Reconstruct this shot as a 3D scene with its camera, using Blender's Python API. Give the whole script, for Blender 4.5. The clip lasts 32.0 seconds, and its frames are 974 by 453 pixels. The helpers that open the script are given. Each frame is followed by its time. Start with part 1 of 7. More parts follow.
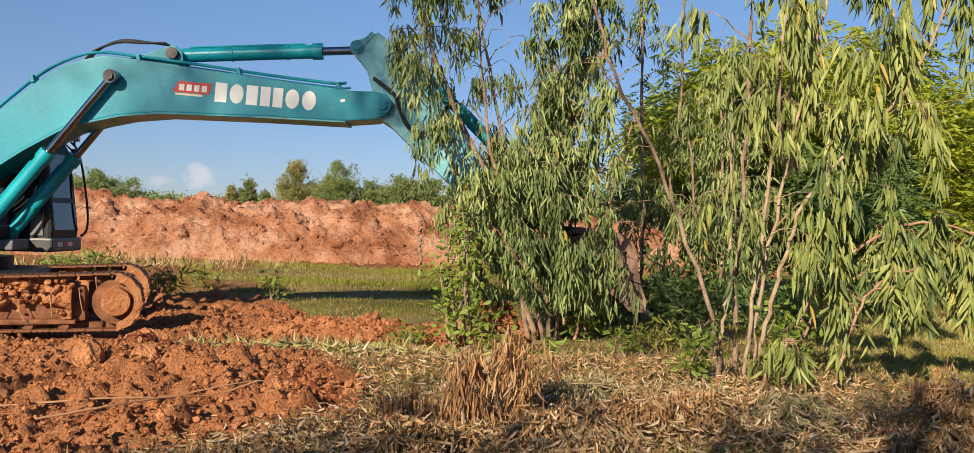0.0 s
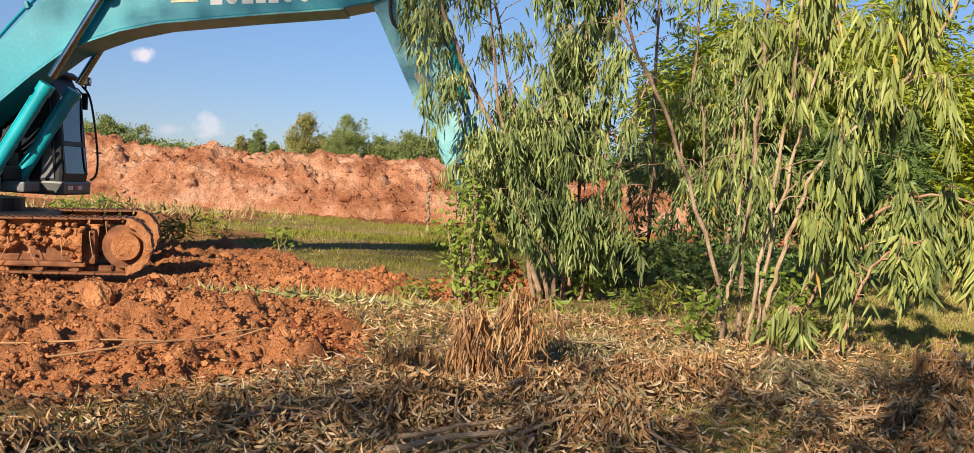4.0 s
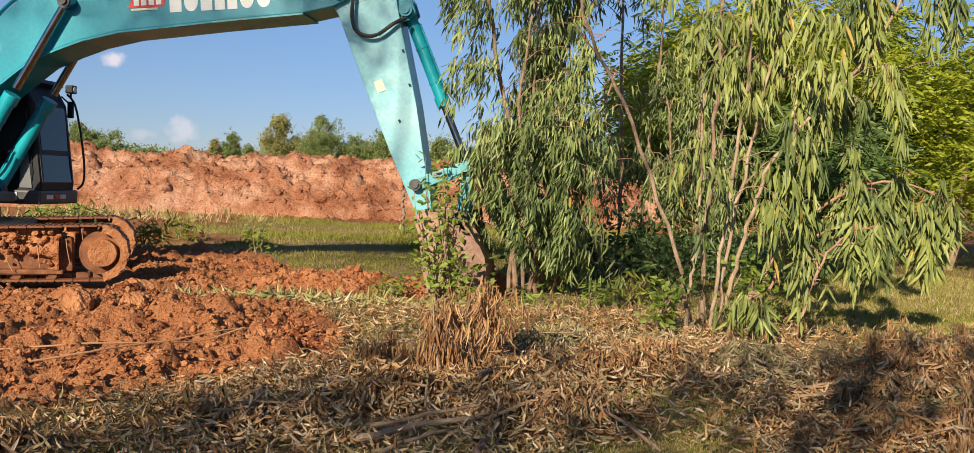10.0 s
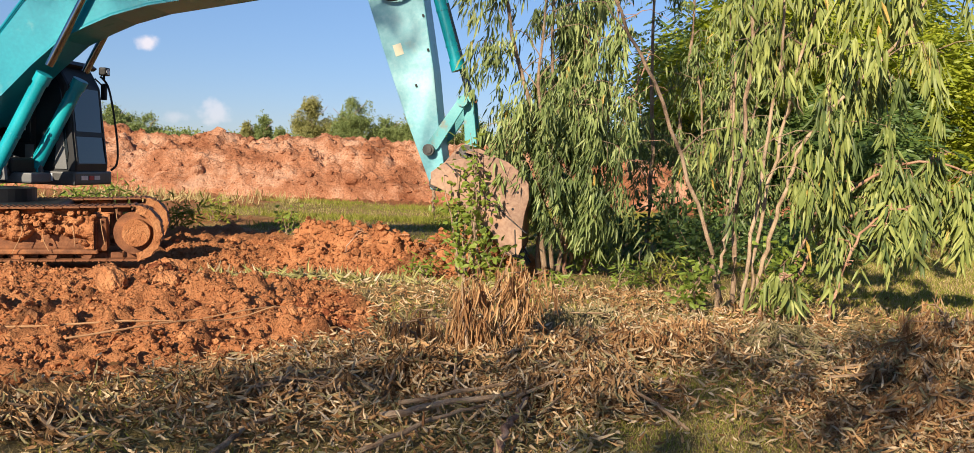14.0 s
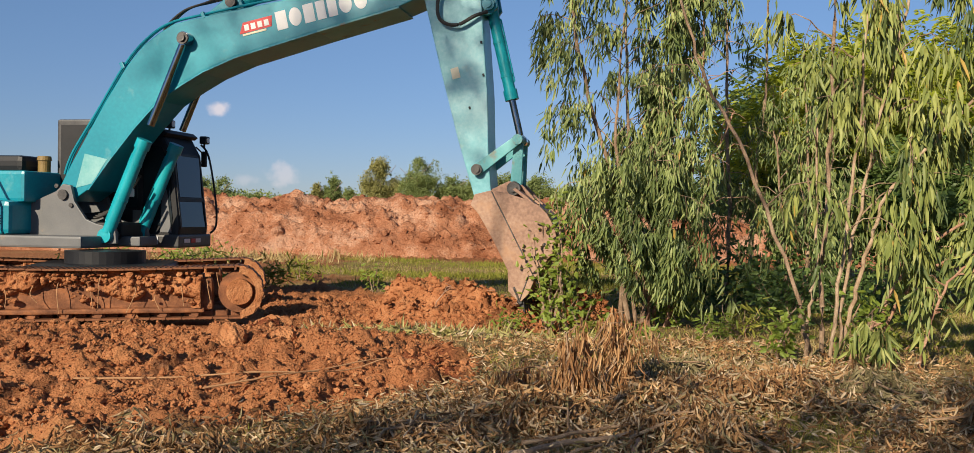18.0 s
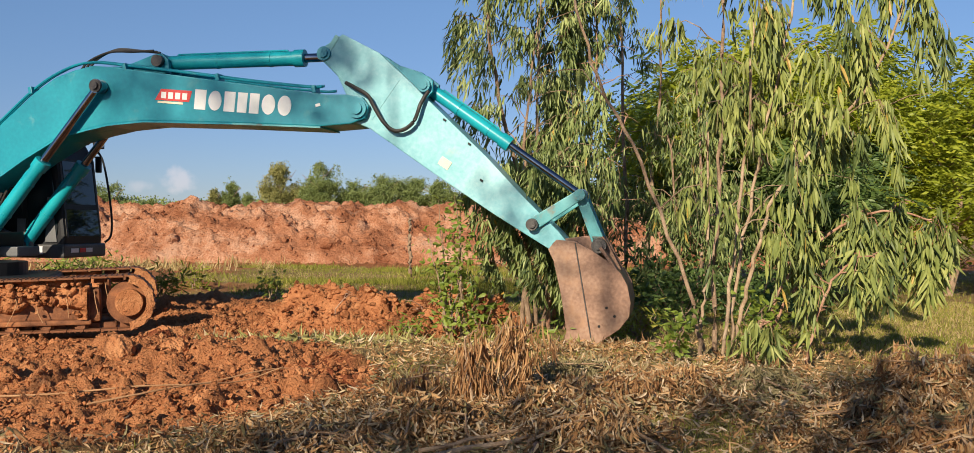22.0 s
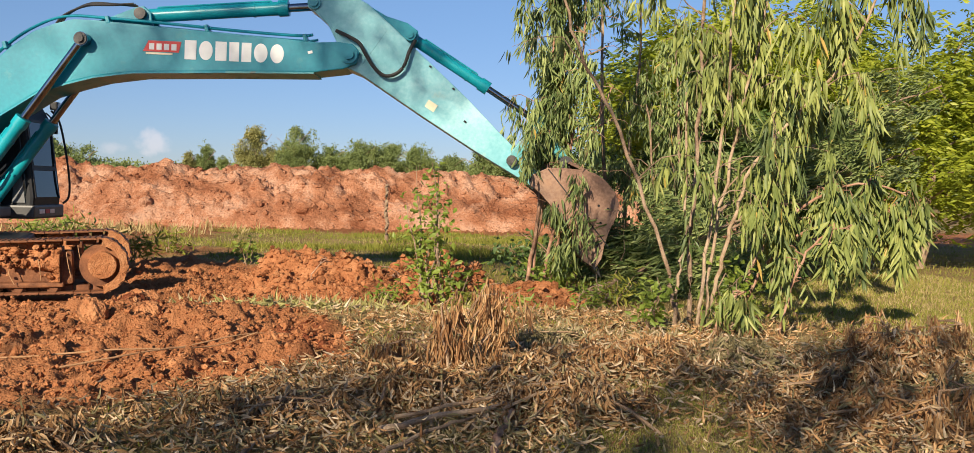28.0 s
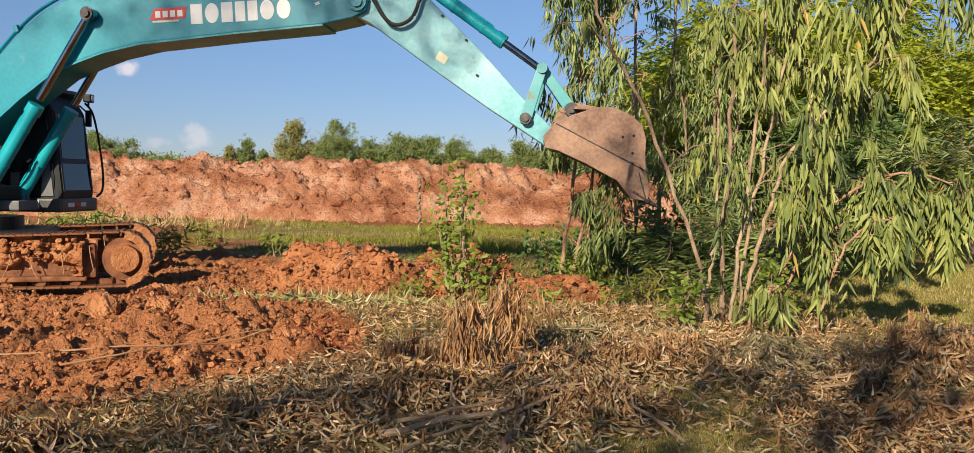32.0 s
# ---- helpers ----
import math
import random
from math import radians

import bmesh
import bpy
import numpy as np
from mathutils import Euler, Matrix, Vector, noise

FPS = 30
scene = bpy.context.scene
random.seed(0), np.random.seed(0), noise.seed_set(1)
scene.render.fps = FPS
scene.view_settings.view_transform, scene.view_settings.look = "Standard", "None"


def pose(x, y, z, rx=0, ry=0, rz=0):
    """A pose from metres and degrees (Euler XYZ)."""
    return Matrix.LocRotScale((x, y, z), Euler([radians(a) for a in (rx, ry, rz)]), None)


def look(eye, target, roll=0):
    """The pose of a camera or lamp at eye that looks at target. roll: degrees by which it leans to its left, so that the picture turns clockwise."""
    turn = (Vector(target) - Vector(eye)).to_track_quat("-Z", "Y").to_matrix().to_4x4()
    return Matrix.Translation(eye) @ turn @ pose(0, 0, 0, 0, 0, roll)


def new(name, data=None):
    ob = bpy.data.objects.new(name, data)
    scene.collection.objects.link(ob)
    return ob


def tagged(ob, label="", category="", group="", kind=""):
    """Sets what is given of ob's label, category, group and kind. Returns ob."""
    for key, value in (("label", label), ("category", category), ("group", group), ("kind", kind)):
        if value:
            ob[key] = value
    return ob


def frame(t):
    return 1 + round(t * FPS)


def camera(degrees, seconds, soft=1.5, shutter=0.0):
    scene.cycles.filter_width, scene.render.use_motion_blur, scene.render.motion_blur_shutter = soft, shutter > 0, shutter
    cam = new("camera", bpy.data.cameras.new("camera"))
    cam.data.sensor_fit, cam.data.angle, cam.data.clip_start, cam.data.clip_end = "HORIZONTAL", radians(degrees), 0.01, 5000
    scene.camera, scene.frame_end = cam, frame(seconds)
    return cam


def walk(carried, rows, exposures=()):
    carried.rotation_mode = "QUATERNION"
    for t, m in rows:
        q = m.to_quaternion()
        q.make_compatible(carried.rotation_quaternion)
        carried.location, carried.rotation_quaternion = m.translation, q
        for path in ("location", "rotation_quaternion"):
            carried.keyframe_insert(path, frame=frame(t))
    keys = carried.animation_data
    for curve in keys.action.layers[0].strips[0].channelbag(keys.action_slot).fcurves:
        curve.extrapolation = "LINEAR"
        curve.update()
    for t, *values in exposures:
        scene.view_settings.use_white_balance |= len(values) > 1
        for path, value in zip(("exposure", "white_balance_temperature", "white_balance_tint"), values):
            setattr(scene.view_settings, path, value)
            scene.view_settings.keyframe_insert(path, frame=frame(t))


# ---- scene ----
cam = camera(54.0, 32.0, soft=0.7)
PATH = [
    (0, (0.578, 0.418, 1.418), (0.552, 2.418, 1.412), 1.5),
    (0.5, (0.635, 0.395, 1.412), (0.561, 2.393, 1.37), 2.1),
    (1, (0.648, 0.386, 1.414), (0.579, 2.383, 1.332), 2.6),
    (1.5, (0.627, 0.387, 1.41), (0.575, 2.385, 1.335), 3.0),
    (2, (0.609, 0.386, 1.405), (0.557, 2.385, 1.345), 3.1),
    (2.5, (0.607, 0.389, 1.407), (0.544, 2.387, 1.336), 3.1),
    (3, (0.605, 0.395, 1.405), (0.537, 2.392, 1.313), 3.3),
    (3.5, (0.575, 0.391, 1.398), (0.544, 2.389, 1.307), 3.5),
    (5.5, (0.553, 0.39, 1.398), (0.481, 2.387, 1.302), 3.3),
    (6, (0.566, 0.345, 1.392), (0.52, 2.341, 1.27), 3.3),
    (6.5, (0.631, 0.265, 1.405), (0.555, 2.26, 1.289), 2.9),
    (7, (0.665, 0.186, 1.394), (0.604, 2.178, 1.225), 2.2),
    (7.5, (0.679, 0.185, 1.397), (0.634, 2.174, 1.19), 2.2),
    (8, (0.657, 0.178, 1.397), (0.655, 2.169, 1.202), 2.6),
    (8.5, (0.636, 0.17, 1.387), (0.665, 2.161, 1.201), 2.8),
    (9, (0.643, 0.176, 1.398), (0.658, 2.164, 1.185), 2.9),
    (9.5, (0.646, 0.165, 1.398), (0.682, 2.154, 1.188), 2.8),
    (10, (0.639, 0.154, 1.413), (0.648, 2.152, 1.317), 2.0),
    (10.5, (0.633, 0.149, 1.405), (0.602, 2.146, 1.307), 1.8),
    (11, (0.628, 0.141, 1.406), (0.575, 2.138, 1.307), 2.0),
    (11.5, (0.62, 0.139, 1.401), (0.565, 2.136, 1.296), 2.1),
    (12, (0.631, 0.144, 1.401), (0.541, 2.139, 1.291), 2.1),
    (12.5, (0.643, 0.15, 1.398), (0.556, 2.145, 1.275), 2.1),
    (13, (0.643, 0.15, 1.392), (0.563, 2.144, 1.264), 2.3),
    (13.5, (0.649, 0.159, 1.394), (0.578, 2.153, 1.258), 2.2),
    (15.5, (0.647, 0.138, 1.408), (0.643, 2.135, 1.303), 1.5),
    (16, (0.602, 0.086, 1.427), (0.484, 2.083, 1.396), 1.5),
    (16.5, (0.53, -0.073, 1.437), (0.344, 1.917, 1.491), 1.3),
    (17, (0.446, -0.208, 1.42), (0.26, 1.782, 1.497), 1.1),
    (17.5, (0.405, -0.263, 1.404), (0.227, 1.728, 1.465), 1.0),
    (18, (0.417, -0.269, 1.398), (0.226, 1.722, 1.378), 0.9),
    (18.5, (0.436, -0.265, 1.397), (0.289, 1.729, 1.352), 0.8),
    (19, (0.445, -0.264, 1.4), (0.37, 1.734, 1.358), 1.0),
    (19.5, (0.461, -0.252, 1.413), (0.411, 1.747, 1.374), 0.9),
    (20, (0.464, -0.248, 1.414), (0.427, 1.751, 1.387), 0.8),
    (20.5, (0.463, -0.245, 1.409), (0.449, 1.755, 1.393), 0.7),
    (21, (0.464, -0.242, 1.407), (0.453, 1.758, 1.407), 0.6),
    (21.5, (0.461, -0.238, 1.402), (0.466, 1.762, 1.4), 0.4),
    (22, (0.457, -0.225, 1.403), (0.468, 1.775, 1.394), 0.3),
    (22.5, (0.447, -0.225, 1.394), (0.483, 1.775, 1.38), 0.2),
    (23, (0.443, -0.238, 1.391), (0.477, 1.761, 1.371), 0.3),
    (23.5, (0.45, -0.245, 1.401), (0.465, 1.755, 1.365), 0.3),
    (24, (0.446, -0.24, 1.394), (0.46, 1.759, 1.354), 0.4),
    (24.5, (0.45, -0.24, 1.39), (0.469, 1.759, 1.344), 0.5),
    (26.5, (0.461, -0.206, 1.379), (0.483, 1.792, 1.291), 1.1),
    (27, (0.464, -0.197, 1.378), (0.5, 1.8, 1.268), 1.1),
    (27.5, (0.467, -0.207, 1.384), (0.542, 1.786, 1.238), 1.2),
    (28, (0.447, -0.207, 1.404), (0.508, 1.79, 1.327), 1.1),
    (28.5, (0.454, -0.22, 1.424), (0.483, 1.779, 1.398), 0.8),
    (29, (0.466, -0.237, 1.414), (0.47, 1.763, 1.429), 1.0),
    (29.5, (0.472, -0.21, 1.397), (0.475, 1.79, 1.384), 1.2),
    (30, (0.469, -0.221, 1.39), (0.498, 1.779, 1.347), 1.8),
    (30.5, (0.479, -0.211, 1.393), (0.514, 1.788, 1.322), 1.9),
    (31, (0.479, -0.175, 1.395), (0.516, 1.823, 1.326), 1.5),
    (31.5, (0.537, -0.039, 1.394), (0.546, 1.96, 1.332), 0.7),
    (32, (0.604, 0.092, 1.393), (0.582, 2.09, 1.299), 0.9),
]
walk(cam, [(t, look(eye, target, roll)) for t, eye, target, roll in PATH], exposures=[(0, 0.63), (1, 0.73), (3, 0.78), (6, 0.78), (8, 0.88), (9, 0.83), (10, 0.63), (12, 0.71), (13, 0.85), (16, 0.53), (17, 0.37), (18, 0.45), (19, 0.53), (20, 0.53), (24, 0.57), (27, 0.76), (28, 0.69), (29, 0.47), (30, 0.57), (32, 0.59)])

# ---- light: low afternoon sun from behind the camera, a little to its left, clear sky with two small clouds ----
SUN_TO = Vector((-0.85, -2.0, 1.0)).normalized()
sun = new("sun", bpy.data.lights.new("sun", "SUN"))
sun.data.energy, sun.data.angle, sun.data.color = 4.75, radians(0.6), (1.0, 0.86, 0.66)
sun.matrix_world = look((-30, -30, 30), Vector((-30, -30, 30)) - SUN_TO)

world = bpy.data.worlds.new("world")
scene.world = world
world.use_nodes = True
wn, wl = world.node_tree.nodes, world.node_tree.links
wn.clear()
sky = wn.new("ShaderNodeTexSky")
sky.sky_type, sky.sun_disc = "NISHITA", False
sky.sun_elevation, sky.sun_rotation = math.asin(SUN_TO.z), math.atan2(SUN_TO.x, SUN_TO.y)
sky.altitude, sky.air_density, sky.dust_density, sky.ozone_density = 1200, 0.9, 0.15, 2.4
coord = wn.new("ShaderNodeTexCoord")
puff = wn.new("ShaderNodeTexNoise")
puff.inputs["Scale"].default_value, puff.inputs["Detail"].default_value = 55, 6
wl.new(coord.outputs["Generated"], puff.inputs["Vector"])
tone = wn.new("ShaderNodeMix")
tone.data_type, tone.blend_type = "RGBA", "MULTIPLY"
tone.inputs[0].default_value, tone.inputs[7].default_value = 1.0, (0.91, 0.985, 1.09, 1)
wl.new(sky.outputs[0], tone.inputs[6])
last = tone.outputs[2]
# the low sky is hazier and less bright
split = wn.new("ShaderNodeSeparateXYZ")
wl.new(coord.outputs["Generated"], split.inputs[0])
low = wn.new("ShaderNodeMapRange")
low.inputs["From Min"].default_value, low.inputs["From Max"].default_value = 0.0, 0.22
low.inputs["To Min"].default_value, low.inputs["To Max"].default_value = 1.0, 0.0
wl.new(split.outputs["Z"], low.inputs["Value"])
haze = wn.new("ShaderNodeMix")
haze.data_type, haze.blend_type = "RGBA", "MULTIPLY"
haze.inputs[7].default_value = (0.62, 0.585, 0.68, 1)
wl.new(low.outputs[0], haze.inputs[0])
wl.new(last, haze.inputs[6])
last = haze.outputs[2]
for way, size, tall, white in (((-0.299, 0.953, 0.040), 0.017, 0.013, 0.42), ((-0.359, 0.927, 0.105), 0.0125, 0.008, 0.75), ((-0.335, 0.940, 0.034), 0.012, 0.006, 0.25)):
    away = wn.new("ShaderNodeVectorMath")
    away.operation = "SUBTRACT"
    away.inputs[1].default_value = way
    wl.new(coord.outputs["Generated"], away.inputs[0])
    flat = wn.new("ShaderNodeVectorMath")
    flat.operation = "MULTIPLY"
    flat.inputs[1].default_value = (1 / size, 1 / size, 1 / tall)
    wl.new(away.outputs[0], flat.inputs[0])
    far = wn.new("ShaderNodeVectorMath")
    far.operation = "LENGTH"
    wl.new(flat.outputs[0], far.inputs[0])
    rough = wn.new("ShaderNodeMath")
    rough.operation = "MULTIPLY_ADD"
    rough.inputs[1].default_value = 2.2
    wl.new(puff.outputs["Fac"], rough.inputs[0])
    wl.new(far.outputs["Value"], rough.inputs[2])
    edge = wn.new("ShaderNodeMapRange")
    edge.interpolation_type = "SMOOTHSTEP"
    edge.inputs["From Min"].default_value, edge.inputs["From Max"].default_value = 1.35, 2.25
    edge.inputs["To Min"].default_value, edge.inputs["To Max"].default_value = white, 0
    wl.new(rough.outputs[0], edge.inputs["Value"])
    mixed = wn.new("ShaderNodeMix")
    mixed.data_type = "RGBA"
    mixed.inputs[7].default_value = (9.4, 8.4, 8.5, 1)
    wl.new(edge.outputs[0], mixed.inputs[0])
    wl.new(last, mixed.inputs[6])
    last = mixed.outputs[2]
back = wn.new("ShaderNodeBackground")
back.inputs["Strength"].default_value = 0.066
wl.new(last, back.inputs["Color"])
wl.new(back.outputs[0], wn.new("ShaderNodeOutputWorld").inputs[0])


# ---- materials ----
def material(name, colors, scale=6.0, fine=60.0, rough=0.8, metal=0.0, bump=0.3, spread=0.5, island=0.0, lucent=0.0, gloss=0.5, dirt=None, dirt_amount=0.0, dirt_scale=3.0, crumb=0.0):
    """Colours mixed by noise at two scales, with relief; island: how far each loose piece differs; dirt: a second colour in patches; crumb: how many lumps a metre."""
    mat = bpy.data.materials.new(name)
    mat.use_nodes = True
    n, l = mat.node_tree.nodes, mat.node_tree.links
    out, bsdf = n["Material Output"], n["Principled BSDF"]
    geo = n.new("ShaderNodeNewGeometry")
    tc = n.new("ShaderNodeTexCoord")
    big = n.new("ShaderNodeTexNoise")
    big.inputs["Scale"].default_value, big.inputs["Detail"].default_value = scale, 4
    l.new(tc.outputs["Object"], big.inputs["Vector"])
    small = n.new("ShaderNodeTexNoise")
    small.inputs["Scale"].default_value, small.inputs["Detail"].default_value = fine, 5
    l.new(tc.outputs["Object"], small.inputs["Vector"])
    add = n.new("ShaderNodeMath")
    add.operation = "MULTIPLY_ADD"
    add.inputs[1].default_value = 0.45
    l.new(small.outputs["Fac"], add.inputs[0])
    l.new(big.outputs["Fac"], add.inputs[2])
    value = add.outputs[0]
    if island:
        more = n.new("ShaderNodeMath")
        more.operation = "MULTIPLY_ADD"
        more.inputs[1].default_value = island
        l.new(geo.outputs["Random Per Island"], more.inputs[0])
        l.new(value, more.inputs[2])
        value = more.outputs[0]
    ramp = n.new("ShaderNodeMapRange")
    mid = 0.725 + island / 2
    ramp.inputs["From Min"].default_value, ramp.inputs["From Max"].default_value = mid - spread / 2 - island / 2, mid + spread / 2 + island / 2
    l.new(value, ramp.inputs["Value"])
    col = n.new("ShaderNodeValToRGB")
    while len(col.color_ramp.elements) < len(colors):
        col.color_ramp.elements.new(0.5)
    for k, (el, c) in enumerate(zip(col.color_ramp.elements, colors)):
        el.position, el.color = k / max(1, len(colors) - 1), (*c, 1)
    l.new(ramp.outputs[0], col.inputs[0])
    colour = col.outputs[0]
    if dirt:
        patch = n.new("ShaderNodeTexNoise")
        patch.inputs["Scale"].default_value, patch.inputs["Detail"].default_value, patch.inputs["Roughness"].default_value = dirt_scale, 7, 0.65
        l.new(tc.outputs["Object"], patch.inputs["Vector"])
        cut = n.new("ShaderNodeMapRange")
        cut.inputs["From Min"].default_value, cut.inputs["From Max"].default_value = 0.62 - dirt_amount, 0.78 - dirt_amount
        l.new(patch.outputs["Fac"], cut.inputs["Value"])
        mix = n.new("ShaderNodeMix")
        mix.data_type = "RGBA"
        mix.inputs[7].default_value = (*dirt, 1)
        l.new(cut.outputs[0], mix.inputs[0])
        l.new(colour, mix.inputs[6])
        colour = mix.outputs[2]
        rmix = n.new("ShaderNodeMapRange")
        rmix.inputs["To Min"].default_value, rmix.inputs["To Max"].default_value = rough, 0.9
        l.new(cut.outputs[0], rmix.inputs["Value"])
        l.new(rmix.outputs[0], bsdf.inputs["Roughness"])
    l.new(colour, bsdf.inputs["Base Color"])
    if not dirt:
        bsdf.inputs["Roughness"].default_value = rough
    bsdf.inputs["Metallic"].default_value = metal
    bsdf.inputs["Specular IOR Level"].default_value = gloss
    if bump:
        b = n.new("ShaderNodeBump")
        b.inputs["Strength"].default_value, b.inputs["Distance"].default_value = bump, 0.02
        l.new(small.outputs["Fac"], b.inputs["Height"])
        l.new(b.outputs[0], bsdf.inputs["Normal"])
        if crumb:
            cells = n.new("ShaderNodeTexNoise")
            cells.inputs["Scale"].default_value, cells.inputs["Detail"].default_value, cells.inputs["Roughness"].default_value = crumb, 4, 0.6
            l.new(tc.outputs["Object"], cells.inputs["Vector"])
            c = n.new("ShaderNodeBump")
            c.inputs["Strength"].default_value, c.inputs["Distance"].default_value = 1.0, 0.75 / crumb
            l.new(cells.outputs["Fac"], c.inputs["Height"])
            l.new(c.outputs[0], b.inputs["Normal"])
    if lucent:
        trans = n.new("ShaderNodeBsdfTranslucent")
        l.new(colour, trans.inputs["Color"])
        both = n.new("ShaderNodeMixShader")
        both.inputs[0].default_value = lucent
        l.new(bsdf.outputs[0], both.inputs[1])
        l.new(trans.outputs[0], both.inputs[2])
        l.new(both.outputs[0], out.inputs[0])
    return mat


TEAL = material("teal_paint", [(0.002, 0.17, 0.24), (0.003, 0.235, 0.31), (0.008, 0.315, 0.39)], 0.8, 20, 0.36, bump=0.03, spread=0.6, dirt=(0.085, 0.29, 0.315), dirt_amount=0.02, dirt_scale=2.2)
TEAL_CYL = material("teal_cylinder_paint", [(0.003, 0.25, 0.31), (0.012, 0.37, 0.43)], 2, 40, 0.33, bump=0.03, dirt=(0.18, 0.12, 0.07), dirt_amount=-0.06, dirt_scale=4)
# paler copy of the teal: sun sheen on the arm put into its colour
TEAL_SHEEN = material("sun_sheen_teal_paint", [(0.09, 0.36, 0.405), (0.20, 0.48, 0.53), (0.37, 0.62, 0.65)], 0.9, 25, 0.36, bump=0.03, spread=0.6, dirt=(0.34, 0.47, 0.43), dirt_amount=0.0, dirt_scale=2.6)
TEAL_LINK = material("stained_teal_paint", [(0.05, 0.30, 0.33), (0.13, 0.40, 0.42)], 3, 40, 0.45, bump=0.05, dirt=(0.27, 0.19, 0.12), dirt_amount=0.04, dirt_scale=5)
GREY = material("grey_frame_paint", [(0.10, 0.105, 0.11), (0.15, 0.15, 0.15)], 3, 50, 0.5, bump=0.06, dirt=(0.33, 0.2, 0.11), dirt_amount=0.0)
BLACK = material("black_paint", [(0.008, 0.009, 0.011), (0.018, 0.018, 0.020)], 4, 60, 0.5, bump=0.05, gloss=0.3, dirt=(0.12, 0.075, 0.045), dirt_amount=-0.16)
STEP = material("scuffed_step_paint", [(0.03, 0.03, 0.032), (0.075, 0.072, 0.07)], 6, 60, 0.45, bump=0.06, dirt=(0.22, 0.15, 0.10), dirt_amount=-0.03, dirt_scale=5)
RUBBER = material("black_rubber", [(0.012, 0.011, 0.010), (0.03, 0.026, 0.022)], 8, 90, 0.55, bump=0.1)
CHROME = material("chrome_rod", [(0.20, 0.23, 0.27), (0.34, 0.37, 0.41)], 5, 60, 0.12, 1.0, 0.02)
RUST = material("rusty_track_steel", [(0.10, 0.035, 0.014), (0.22, 0.085, 0.035), (0.33, 0.14, 0.06)], 6, 70, 0.75, 0.15, 0.35, dirt=(0.40, 0.155, 0.06), dirt_amount=0.08, dirt_scale=6)
PINSTEEL = material("worn_pin_steel", [(0.034, 0.033, 0.035), (0.10, 0.092, 0.086)], 10, 80, 0.5, 0.5, 0.2)
BUCKET = material("worn_bucket_steel", [(0.095, 0.049, 0.032), (0.25, 0.138, 0.09), (0.39, 0.245, 0.162)], 1.0, 26, 0.55, 0.08, 0.12, spread=0.42, dirt=(0.42, 0.235, 0.135), dirt_amount=0.04, dirt_scale=1.8)
PALE = material("pale_teal_paint", [(0.10, 0.36, 0.37), (0.24, 0.47, 0.47)], 3, 30, 0.35, bump=0.03)
WHITE = material("white_decal", [(0.72, 0.74, 0.72), (0.82, 0.82, 0.80)], 9, 50, 0.5, bump=0.02, dirt=(0.3, 0.5, 0.5), dirt_amount=-0.07, dirt_scale=9)
RED = material("red_decal", [(0.55, 0.03, 0.03), (0.62, 0.05, 0.04)], 9, 50, 0.5, bump=0.02)
CREAM = material("cream_decal", [(0.72, 0.65, 0.42), (0.8, 0.74, 0.55)], 20, 80, 0.5, bump=0.02)
YELLOW = material("yellow_cap", [(0.16, 0.10, 0.03), (0.26, 0.17, 0.05)], 9, 60, 0.6)
MUD = material("red_mud", [(0.22, 0.078, 0.033), (0.41, 0.165, 0.070), (0.56, 0.275, 0.128)], 5, 70, 0.95, bump=0.8, island=0.22, gloss=0.1, crumb=22)
BANKSOIL = material("bank_soil", [(0.20, 0.072, 0.034), (0.35, 0.155, 0.083), (0.52, 0.305, 0.20)], 0.9, 17, 0.95, bump=1.0, spread=0.40, gloss=0.1, dirt=(0.48, 0.295, 0.20), dirt_amount=0.05, dirt_scale=0.5, crumb=5.5)
BARK = material("pale_bark", [(0.14, 0.085, 0.05), (0.29, 0.195, 0.125), (0.42, 0.31, 0.21)], 9, 70, 0.85, bump=0.5)
BARK_PALE = material("smooth_pale_bark", [(0.20, 0.125, 0.07), (0.37, 0.26, 0.165), (0.50, 0.38, 0.26)], 7, 60, 0.8, bump=0.3)
BARK_RED = material("reddish_bark", [(0.18, 0.08, 0.045), (0.38, 0.21, 0.13), (0.5, 0.33, 0.22)], 9, 70, 0.85, bump=0.5)
EUCA = material("eucalyptus_leaves", [(0.075, 0.115, 0.034), (0.172, 0.225, 0.070), (0.305, 0.36, 0.122), (0.50, 0.535, 0.22)], 1.1, 14, 0.5, bump=0, gloss=0.4, island=0.6, spread=0.5, lucent=0.2)
EUCA_Y = material("young_eucalyptus_leaves", [(0.093, 0.122, 0.031), (0.18, 0.22, 0.057), (0.295, 0.325, 0.09), (0.475, 0.48, 0.155)], 1.1, 14, 0.52, bump=0, gloss=0.35, island=0.5, spread=0.5, lucent=0.15)
# two darker copies of EUCA: shade put into the leaf colour
EUCA_D = material("shaded_eucalyptus_leaves", [(0.068, 0.105, 0.032), (0.15, 0.20, 0.06), (0.26, 0.315, 0.10), (0.41, 0.45, 0.17)], 1.1, 14, 0.5, bump=0, gloss=0.4, island=0.6, spread=0.5, lucent=0.2)
EUCA_SHADED = material("shaded_bunch_leaves", [(0.04, 0.068, 0.02), (0.085, 0.125, 0.036), (0.15, 0.19, 0.06), (0.25, 0.285, 0.10)], 1.1, 14, 0.5, bump=0, gloss=0.4, island=0.6, spread=0.5, lucent=0.2)
